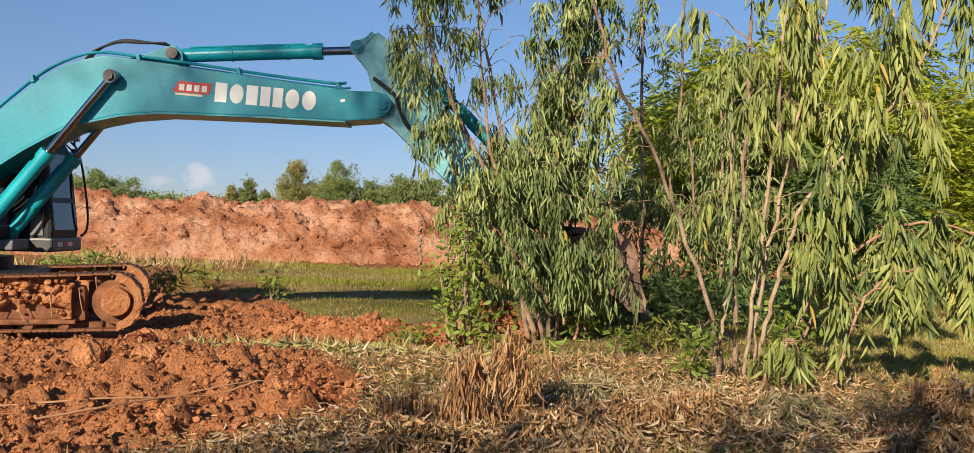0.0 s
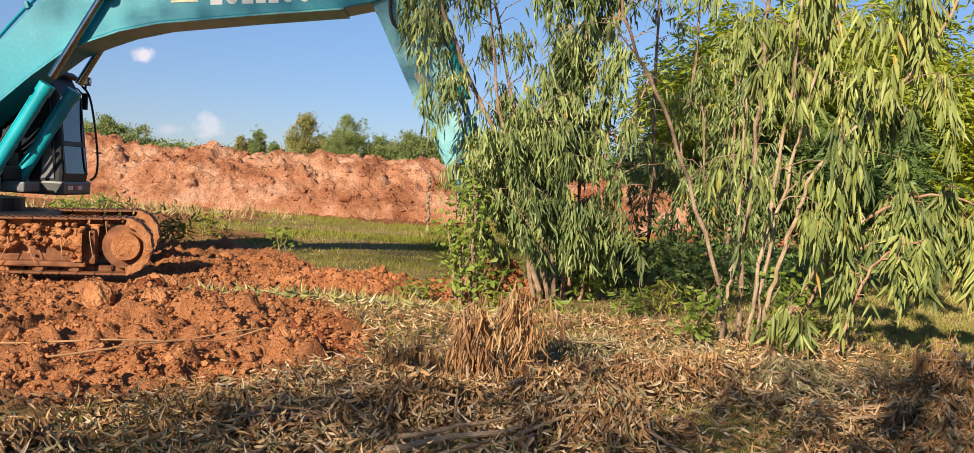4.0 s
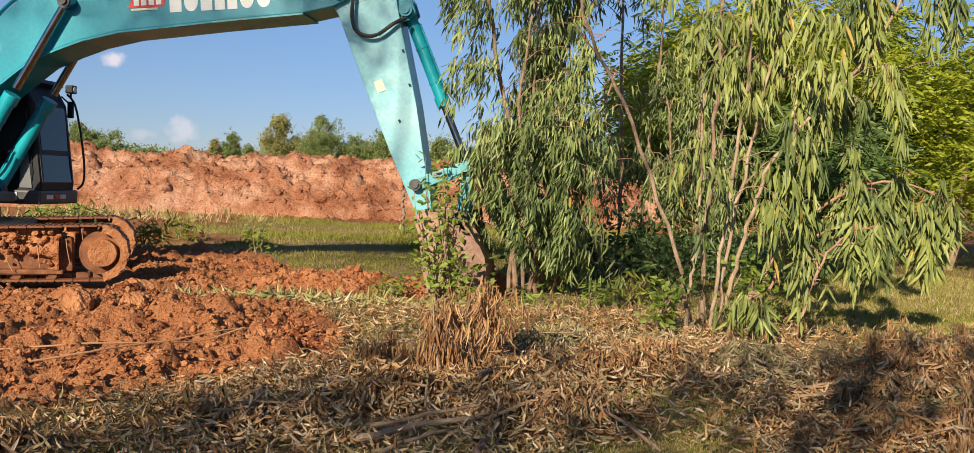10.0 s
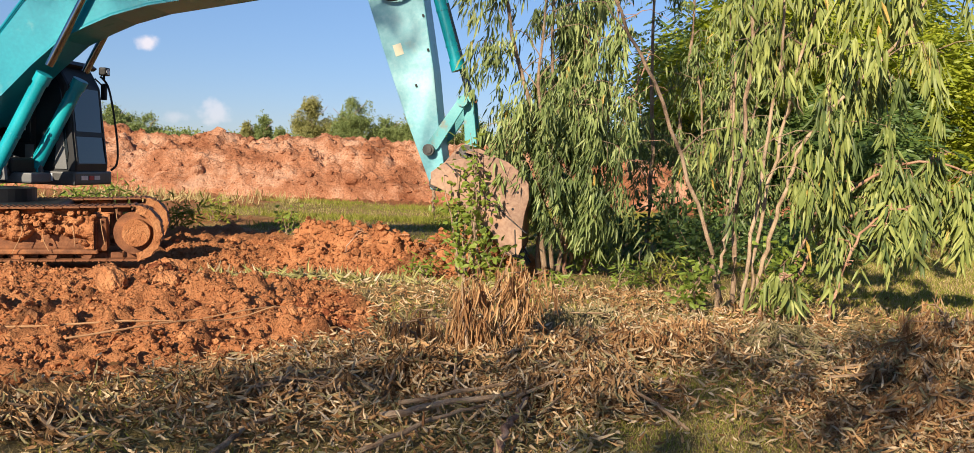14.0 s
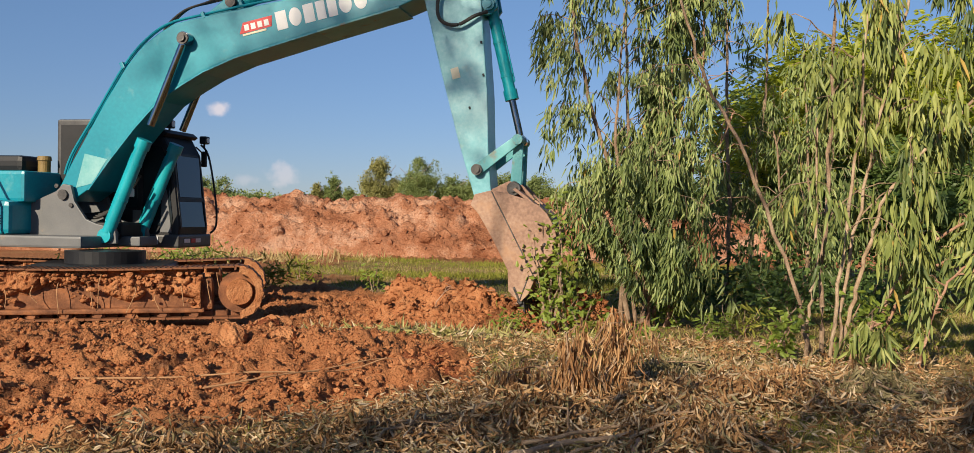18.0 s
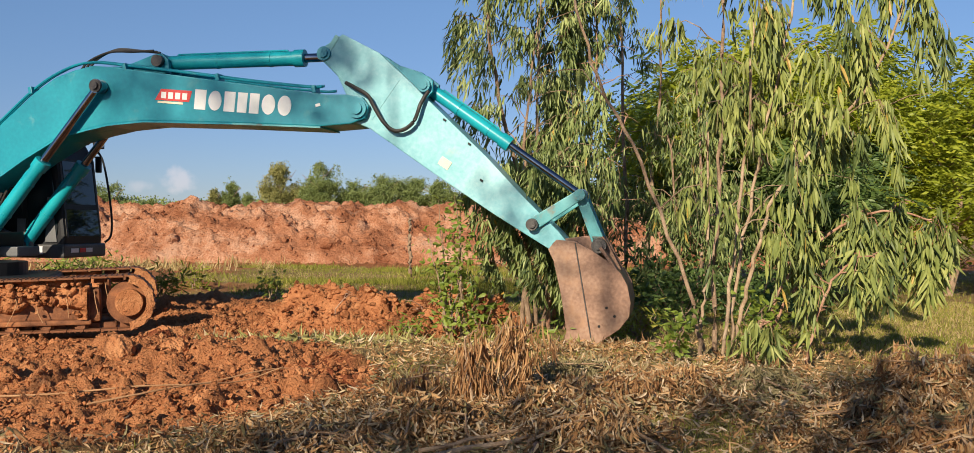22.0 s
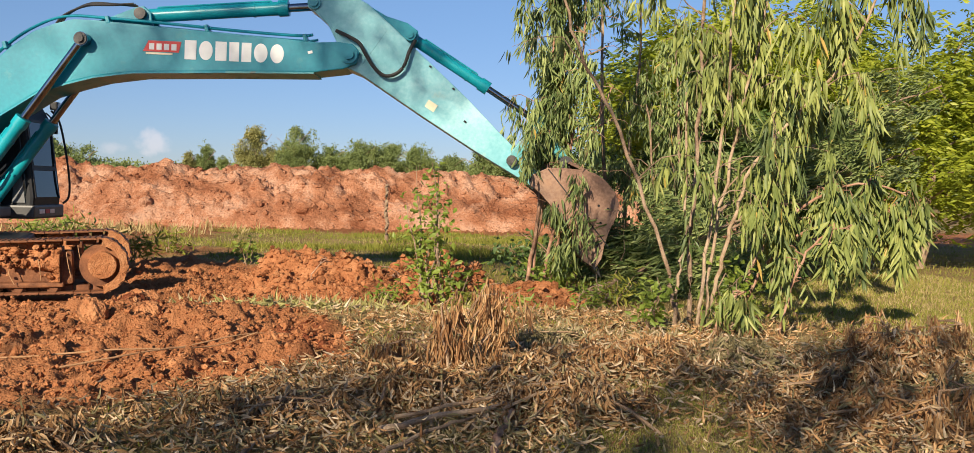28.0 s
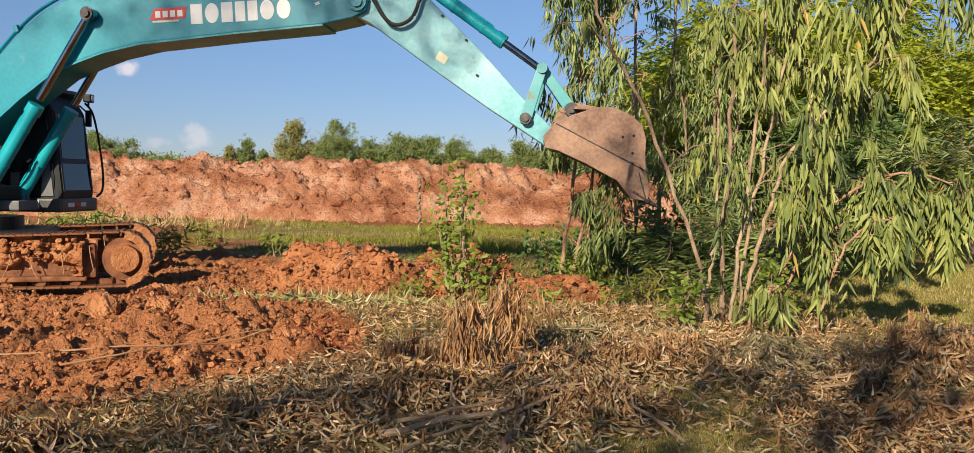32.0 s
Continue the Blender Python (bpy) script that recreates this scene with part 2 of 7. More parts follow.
BROAD = material("broad_green_leaves", [(0.14, 0.205, 0.026), (0.255, 0.335, 0.05), (0.40, 0.465, 0.095)], 2, 20, 0.5, bump=0, island=0.5, lucent=0.4)
PINNATE = material("feathery_green_leaves", [(0.13, 0.175, 0.013), (0.32, 0.375, 0.03), (0.56, 0.56, 0.06)], 0.7, 9, 0.5, bump=0, island=0.5, lucent=0.4)
# dark tone puts the shade under and behind the trees into the colour
DARKLEAF = material("shade_dark_green_leaves", [(0.045, 0.085, 0.024), (0.10, 0.165, 0.04), (0.20, 0.27, 0.07)], 0.8, 9, 0.5, bump=0, island=0.5, lucent=0.3)
FARLEAF = material("distant_leaves", [(0.14, 0.185, 0.06), (0.22, 0.275, 0.085), (0.32, 0.36, 0.125)], 0.25, 3, 0.7, bump=0, island=0.45, lucent=0.3)
FARLEAF_Y = material("distant_yellowing_leaves", [(0.20, 0.20, 0.065), (0.30, 0.29, 0.095), (0.40, 0.36, 0.13)], 0.25, 3, 0.7, bump=0, island=0.45, lucent=0.3)
YELLOWLEAF = material("yellow_leaves", [(0.45, 0.30, 0.06), (0.62, 0.42, 0.10)], 8, 40, 0.5, bump=0, island=0.5, lucent=0.3)
DRYLEAF = material("dry_brown_leaves", [(0.055, 0.029, 0.017), (0.25, 0.134, 0.060), (0.50, 0.305, 0.148), (0.80, 0.59, 0.35)], 2.2, 30, 0.7, bump=0, gloss=0.1, island=1.0, lucent=0.15)
DRYRED = material("rusty_dry_leaves", [(0.12, 0.055, 0.026), (0.34, 0.175, 0.078), (0.55, 0.335, 0.16), (0.75, 0.55, 0.32)], 2.2, 30, 0.7, bump=0, gloss=0.1, island=0.8, lucent=0.3)
PALELEAF = material("bleached_dry_leaves", [(0.36, 0.25, 0.145), (0.58, 0.44, 0.28), (0.80, 0.66, 0.47)], 2.2, 30, 0.7, bump=0, gloss=0.1, island=0.8, lucent=0.2)
GREYLEAF = material("withered_grey_green_leaves", [(0.15, 0.125, 0.06), (0.30, 0.25, 0.125), (0.47, 0.40, 0.23)], 3, 30, 0.7, bump=0, gloss=0.08, island=0.7, lucent=0.2)
CUTLEAF = material("cut_pale_leaves", [(0.24, 0.22, 0.07), (0.38, 0.345, 0.125), (0.52, 0.47, 0.21)], 3, 30, 0.6, bump=0, gloss=0.2, island=0.7, lucent=0.2)
GRASS = material("grass_blades", [(0.14, 0.17, 0.03), (0.27, 0.28, 0.05), (0.44, 0.39, 0.10)], 0.8, 12, 0.6, bump=0, gloss=0.08, island=0.6, lucent=0.3)
STRAW = material("straw_blades", [(0.30, 0.22, 0.09), (0.48, 0.37, 0.17), (0.62, 0.51, 0.28)], 1.2, 12, 0.7, bump=0, gloss=0.08, island=0.6, lucent=0.25)
WOOD = material("dry_branch_wood", [(0.14, 0.075, 0.04), (0.30, 0.19, 0.11), (0.45, 0.32, 0.2)], 9, 90, 0.85, bump=0.4)
STRAWWOOD = material("pale_stick_wood", [(0.34, 0.17, 0.075), (0.52, 0.30, 0.15)], 6, 60, 0.85, bump=0.3)

GLASS = bpy.data.materials.new("dark_cab_glass")
GLASS.use_nodes = True
gp = GLASS.node_tree.nodes["Principled BSDF"]
gp.inputs["Base Color"].default_value = (0.012, 0.018, 0.022, 1)
gp.inputs["Roughness"].default_value, gp.inputs["IOR"].default_value = 0.03, 1.5
LENS = material("lamp_lens", [(0.55, 0.57, 0.6), (0.75, 0.75, 0.76)], 12, 60, 0.2, bump=0.02)


# ---- helpers of this scene ----
def hashed(ix, iy, seed):
    h = np.sin(ix * 127.1 + iy * 311.7 + seed * 74.7) * 43758.5453
    return h - np.floor(h)


def vnoise(x, y, seed=0):
    ix, iy = np.floor(x), np.floor(y)
    fx, fy = x - ix, y - iy
    fx, fy = fx * fx * (3 - 2 * fx), fy * fy * (3 - 2 * fy)
    a, b = hashed(ix, iy, seed), hashed(ix + 1, iy, seed)
    c, d = hashed(ix, iy + 1, seed), hashed(ix + 1, iy + 1, seed)
    return a + (b - a) * fx + (c - a) * fy + (a - b - c + d) * fx * fy


def fbm(x, y, octaves=4, seed=0, gain=0.5):
    total, amp, norm = 0.0, 1.0, 0.0
    for k in range(octaves):
        total, norm = total + amp * vnoise(x * 2**k, y * 2**k, seed + k * 7), norm + amp
        amp *= gain
    return total / norm


def smooth(a, b, v):
    s = np.clip((v - a) / (b - a), 0, 1)
    return s * s * (3 - 2 * s)


def mesh_of(name, verts, faces, mats, shade=False, index=None):
    me = bpy.data.meshes.new(name)
    me.from_pydata(np.asarray(verts, dtype=float).reshape(-1, 3), [], faces)
    for m in mats if isinstance(mats, (list, tuple)) else [mats]:
        me.materials.append(m)
    if index is not None:
        me.polygons.foreach_set("material_index", np.asarray(index, dtype=np.int32))
    if shade:
        me.polygons.foreach_set("use_smooth", np.ones(len(me.polygons), dtype=bool))
    me.update()
    return me


def part(name, bm, mat, parent=None, label="", smooth_shade=False):
    me = bpy.data.meshes.new(name)
    bmesh.ops.recalc_face_normals(bm, faces=bm.faces)
    bm.to_mesh(me)
    bm.free()
    me.materials.append(mat)
    if smooth_shade:
        for p in me.polygons:
            p.use_smooth = True
        me.set_sharp_from_angle(angle=radians(38))
    ob = new(name, me)
    ob.parent = parent
    if label:
        tagged(ob, label)
    return ob


def box(bm, lo, hi, bevel=0.02, m=None):
    """A bevelled box from corner to corner."""
    made = bmesh.ops.create_cube(bm, size=1)["verts"]
    lo, hi = Vector(lo), Vector(hi)
    for v in made:
        v.co = Vector([lo[k] + (v.co[k] + 0.5) * (hi[k] - lo[k]) for k in range(3)])
        if m:
            v.co = m @ v.co
    if bevel:
        edges = {e for v in made for e in v.link_edges}
        bmesh.ops.bevel(bm, geom=list(edges), offset=bevel, segments=2, affect="EDGES", profile=0.6)


def tube(bm, a, b, ra, rb=None, seg=14, caps=True):
    """A round bar from a to b."""
    a, b = Vector(a), Vector(b)
    rb = ra if rb is None else rb
    turn = (b - a).to_track_quat("Z", "Y").to_matrix().to_4x4()
    bmesh.ops.create_cone(bm, cap_ends=caps, segments=seg, radius1=ra, radius2=rb, depth=(b - a).length, matrix=Matrix.Translation((a + b) / 2) @ turn)


def slab(bm, outline, y0, y1, bevel=0.012):
    """A plate with an outline in x and z, from y0 to y1."""
    front = [bm.verts.new((x, y0, z)) for x, z in outline]
    rear = [bm.verts.new((x, y1, z)) for x, z in outline]
    n = len(outline)
    faces = [bm.faces.new(front), bm.faces.new(rear[::-1])]
    for k in range(n):
        faces.append(bm.faces.new((front[k], rear[k], rear[(k + 1) % n], front[(k + 1) % n])))
    bmesh.ops.recalc_face_normals(bm, faces=faces)
    if bevel:
        rims = [e for e in {e for f in faces[:2] for e in f.edges}]
        bmesh.ops.bevel(bm, geom=rims, offset=bevel, segments=2, affect="EDGES", profile=0.6)


def hose(bm, points, r, seg=8):
    """A bent pipe through points."""
    pts = [Vector(p) for p in points]
    line = []
    for k in range(len(pts) - 1):
        p0, p1, p2, p3 = pts[max(k - 1, 0)], pts[k], pts[k + 1], pts[min(k + 2, len(pts) - 1)]
        for s in range(6):
            u = s / 6
            line.append(0.5 * (2 * p1 + (p2 - p0) * u + (2 * p0 - 5 * p1 + 4 * p2 - p3) * u**2 + (3 * p1 - p0 - 3 * p2 + p3) * u**3))
    line.append(pts[-1])
    rings = []
    for k, p in enumerate(line):
        way = (line[min(k + 1, len(line) - 1)] - line[max(k - 1, 0)]).normalized()
        q = way.to_track_quat("Z", "Y").to_matrix()
        rings.append([bm.verts.new(p + q @ Vector((r * math.cos(a), r * math.sin(a), 0))) for a in [2 * math.pi * j / seg for j in range(seg)]])
    for a, b in zip(rings, rings[1:]):
        for j in range(seg):
            bm.faces.new((a[j], a[(j + 1) % seg], b[(j + 1) % seg], b[j]))
    bm.faces.new(rings[0][::-1]), bm.faces.new(rings[-1])


def shape():
    return bmesh.new()


# ---- ground: one sheet to the horizon, churned red soil on the dug side, dry grass elsewhere ----
def mud_mask(x, y):
    """1 on the churned soil, 0 on grass."""
    wob = (fbm(x * 0.9, y * 0.9, 3, 5) - 0.5) * 1.6
    near = smooth(0.25, -0.35, x + 0.22 * (y - 7.4) + wob * 0.45 + 0.40) * smooth(6.35, 6.95, y - 1.0 * x + wob * 0.5) * smooth(13.2, 12.0, y + wob * 0.6)
    track = smooth(-3.2, -4.4, x + wob * 0.5) * smooth(3.5, 5.0, y) * smooth(15.5, 13.8, y + wob)
    back = smooth(-0.3, 0.5, y - 11.2 + wob * 0.3) * smooth(13.6, 12.8, y + wob * 0.8 - 1.3 * smooth(-1.2, -2.4, x) - 2.8 * smooth(-2.0, -3.6, x)) * smooth(1.4, 0.7, x) * smooth(-7, -6, x)
    strip = smooth(27.5, 30.0, y + wob * 2.0 + 0.05 * x) * smooth(40, 36, y)
    bare = 0.9 * smooth(0.50, 0.60, fbm(x * 0.4, y * 0.4, 3, 15) + 0.16 * smooth(-5.0, -8.5, x)) * smooth(-2.5, -6.0, x) * smooth(16.5, 19, y) * smooth(40, 36, y)
    return np.clip(np.maximum.reduce([near, track, back, strip, bare]), 0, 1)


def patch_mask(x, y):
    """The strip of pale grass with green leaves between the two soil heaps."""
    return smooth(0.9, 0.3, np.abs(y - 10.0 + 0.12 * (x + 1.0))) * smooth(-3.2, -2.2, x) * smooth(1.5, 0.2, x)


def bare_soil(x, y):
    return mud_mask(x, y) * (1 - 0.9 * patch_mask(x, y))


def ground_z(x, y):
    base = 0.15 * smooth(11.0, 9.0, y)
    mud = mud_mask(x, y) * (1 - 0.85 * patch_mask(x, y))
    near = smooth(45, 25, np.abs(y) + 0.3 * np.abs(x))
    lumps = 0.22 * (fbm(x * 1.1, y * 1.1, 3, 11) - 0.45) + 0.20 * (np.abs(fbm(x * 3.0, y * 3.0, 5, 21, 0.62) - 0.5) * 2 - 0.15) + 0.17 * (fbm(x * 5.5, y * 5.5, 4, 31, 0.65) - 0.5) + 0.085 * (fbm(x * 17, y * 17, 3, 37, 0.7) - 0.5)
    ridge = 0.17 * np.exp(-(((x + 1.7) / 1.5) ** 2 + ((y - 7.5) / 0.8) ** 2)) + 0.12 * np.exp(-(((x + 2.6) / 0.9) ** 2 + ((y - 8.3) / 0.45) ** 2))
    ruts = -0.10 * np.exp(-(((y - 9.9 - 0.1 * (x + 3)) / 0.5) ** 2)) * smooth(-1.5, -3.0, x)
    soft = 0.03 * (fbm(x * 0.7, y * 0.7, 3, 3) - 0.5) + 0.018 * (fbm(x * 7, y * 7, 2, 9) - 0.5)
    pad = smooth(-3.1, -3.6, x) * smooth(10.3, 10.8, y) * smooth(15.0, 14.2, y + 2.3 * smooth(-4.7, -4.0, x))
    z = base + near * (mud * (1.12 * lumps + ridge + ruts) + (1 - mud) * soft)
    return z * (1 - pad) + pad * 0.04 * (fbm(x * 5, y * 5, 3, 77) - 0.3)


def graded(lo, hi, step, far_lo, far_hi, grow):
    mid = np.arange(lo, hi + step / 2, step)
    up, down, s = [mid[-1]], [mid[0]], step
    while up[-1] < far_hi:
        s = min(s * grow, 400)
        up.append(up[-1] + s)
    s = step
    while down[-1] > far_lo:
        s = min(s * grow, 400)
        down.append(down[-1] - s)
    return np.r_[down[:0:-1], mid, up[1:]]


def build_ground():
    xs, ys = graded(-5.2, 4.6, 0.028, -2600, 2600, 1.09), graded(4.2, 14.6, 0.03, -600, 4200, 1.055)
    gx, gy = np.meshgrid(xs, ys)
    gz = ground_z(gx, gy)
    nx, ny = len(xs), len(ys)
    idx = np.arange(nx * ny).reshape(ny, nx)
    quads = np.stack([idx[:-1, :-1], idx[:-1, 1:], idx[1:, 1:], idx[1:, :-1]], -1).reshape(-1, 4)
    soil = bpy.data.materials.new("soil_and_dry_grass")
    soil.use_nodes = True
    n, l = soil.node_tree.nodes, soil.node_tree.links
    bsdf = n["Principled BSDF"]
    bsdf.inputs["Roughness"].default_value, bsdf.inputs["Specular IOR Level"].default_value = 0.95, 0.12
    att = n.new("ShaderNodeAttribute")
    att.attribute_name = "soil"
    tc = n.new("ShaderNodeTexCoord")

    def noise_at(scale, detail):
        t = n.new("ShaderNodeTexNoise")
        t.inputs["Scale"].default_value, t.inputs["Detail"].default_value, t.inputs["Roughness"].default_value = scale, detail, 0.62
        l.new(tc.outputs["Object"], t.inputs["Vector"])
        return t.outputs["Fac"]

    def ramp_of(fac, stops):
        r = n.new("ShaderNodeValToRGB")
        while len(r.color_ramp.elements) < len(stops):
            r.color_ramp.elements.new(0.5)
        for el, (p, c) in zip(r.color_ramp.elements, stops):
            el.position, el.color = p, (*c, 1)
        l.new(fac, r.inputs[0])
        return r.outputs[0]

    def mix_of(fac, a, b):
        m = n.new("ShaderNodeMix")
        m.data_type = "RGBA"
        l.new(fac, m.inputs[0]), l.new(a, m.inputs[6]), l.new(b, m.inputs[7])
        return m.outputs[2]

    wide, mid, fine = noise_at(0.5, 5), noise_at(5, 6), noise_at(45, 6)
    red = mix_of(mid, ramp_of(fine, [(0.3, (0.21, 0.075, 0.031)), (0.55, (0.43, 0.172, 0.072)), (0.75, (0.59, 0.29, 0.135))]), ramp_of(wide, [(0.35, (0.29, 0.10, 0.042)), (0.65, (0.50, 0.23, 0.10))]))
    straw = mix_of(mid, ramp_of(fine, [(0.3, (0.10, 0.06, 0.025)), (0.5, (0.25, 0.165, 0.07)), (0.72, (0.44, 0.32, 0.16))]), ramp_of(wide, [(0.35, (0.24, 0.20, 0.06)), (0.5, (0.35, 0.25, 0.10)), (0.65, (0.45, 0.33, 0.16))]))
    damp = n.new("ShaderNodeAttribute")
    damp.attribute_name = "damp"
    wet = ramp_of(fine, [(0.3, (0.11, 0.026, 0.012)), (0.55, (0.21, 0.055, 0.025)), (0.75, (0.33, 0.10, 0.045))])
    l.new(mix_of(att.outputs["Fac"], straw, mix_of(damp.outputs["Fac"], red, wet)), bsdf.inputs["Base Color"])
    bump = n.new("ShaderNodeBump")
    bump.inputs["Strength"].default_value, bump.inputs["Distance"].default_value = 0.9, 0.03
    l.new(fine, bump.inputs["Height"])
    l.new(bump.outputs[0], bsdf.inputs["Normal"])
    crumbs = n.new("ShaderNodeBump")
    crumbs.inputs["Strength"].default_value, crumbs.inputs["Distance"].default_value = 1.0, 0.035
    l.new(noise_at(21, 4), crumbs.inputs["Height"])
    l.new(crumbs.outputs[0], bump.inputs["Normal"])
    me = mesh_of("ground", np.stack([gx, gy, gz], -1).reshape(-1, 3), quads, soil, True)
    a = me.attributes.new("soil", "FLOAT", "POINT")
    m = mud_mask(gx, gy) * (1 - 0.8 * patch_mask(gx, gy))
    a.data.foreach_set("value", m.ravel().astype(np.float32))
    d = me.attributes.new("damp", "FLOAT", "POINT")
    ragged = 0.9 * (fbm(gx * 2.2, gy * 2.2, 4, 19) - 0.5)
    stain = np.maximum(np.exp(-(((gx + 0.45) / 0.60) ** 2 + ((gy - 7.3) / 0.75) ** 2)), np.exp(-(((gx + 2.1) / 0.9) ** 2 + ((gy - 9.2) / 0.35) ** 2)))
    d.data.foreach_set("value", (0.85 * smooth(0.30, 0.65, stain + ragged)).ravel().astype(np.float32))
    tagged(new("ground", me), "red churned soil beside pale dry grass", "ground", kind="structure")


build_ground()


def build_bank():
    """The long bank of dug earth across the field."""
    xs, ys = np.arange(-34, 17.6, 0.085), np.arange(30.2, 38.5, 0.085)
    gx, gy = np.meshgrid(xs, ys)
    crest = 1.98 + 0.30 * (fbm(gx * 0.35, gx * 0 + 3, 3, 41) - 0.5) - 0.55 * smooth(1.0, 6.5, gx) + 0.25 * np.exp(-((gx + 9.9) / 0.5) ** 2) + 0.12 * np.exp(-((gx + 14.0) / 1.2) ** 2)
    foot = 31.2 + 0.9 * (fbm(gx * 0.4, gx * 0 + 9, 3, 43) - 0.5)
    rise = np.clip((gy - foot) / 3.2, 0, 1) ** 0.75 * smooth(38.4, 35.5, gy)
    lump = 1.05 * (fbm(gx * 0.6, gy * 0.7, 3, 51) - 0.5) + 0.70 * (np.abs(fbm(gx * 1.5 + 0.5 * gy, gy * 1.1, 4, 61) - 0.5) * 2 - 0.25) + 0.36 * (np.abs(fbm(gx * 3.1, gy * 3.1, 3, 65) - 0.5) * 2 - 0.2) + 0.24 * (fbm(gx * 5.2, gy * 5.2, 3, 63) - 0.5)
    ends = smooth(17.4, 16.0, gx)
    lump = lump * (1 - 0.45 * smooth(0.75, 1.0, rise))
    gz = (crest * rise + lump * (0.15 + 0.85 * rise) * smooth(0, 0.6, gy - foot + 0.4)) * ends - 0.25 * (1 - smooth(-0.6, 0.3, gy - foot)) - 0.3 * (1 - ends)
    gy = gy + 0.10 * (fbm(gx * 1.7, gz * 3.0, 3, 71) - 0.5) * rise
    nx, ny = len(xs), len(ys)
    idx = np.arange(nx * ny).reshape(ny, nx)
    quads = np.stack([idx[:-1, :-1], idx[:-1, 1:], idx[1:, 1:], idx[1:, :-1]], -1).reshape(-1, 4)
    me = mesh_of("earth_bank", np.stack([gx, gy, gz], -1).reshape(-1, 3), quads, BANKSOIL, True)
    tagged(new("earth_bank", me), "long lumpy bank of dug orange earth across the field", "earth bank")


build_bank()

# ---- the excavator: poses of its parts are in the space of its base ----
BASE = Vector((-5.2, 12.6, 0.0))
FOOT = Vector((-6.598, 12.308, 1.612)) - BASE
BOOM_LEN, ARM_LEN = 5.796, 2.92
CYL_FOOT, CYL_EYE = (0.652, -0.548), (2.563, 0.979)
ARM_CYL_FOOT, ARM_CYL_EYE = (3.294, 1.177), (-0.754, 0.31)
BUCKET_CYL_FOOT, LINK_PIN = (0.494, 0.667), (2.511, 0.047)
LINK_LEN, EAR = 0.64, (0.008, 0.457)
HALF = 0.33

excavator = tagged(new("excavator"), "teal crawler excavator with muddy tracks on red soil", "excavator")
excavator.location = BASE
TRACK_TURN = pose(1.50, -1.52, 0, 0, 0, 18)


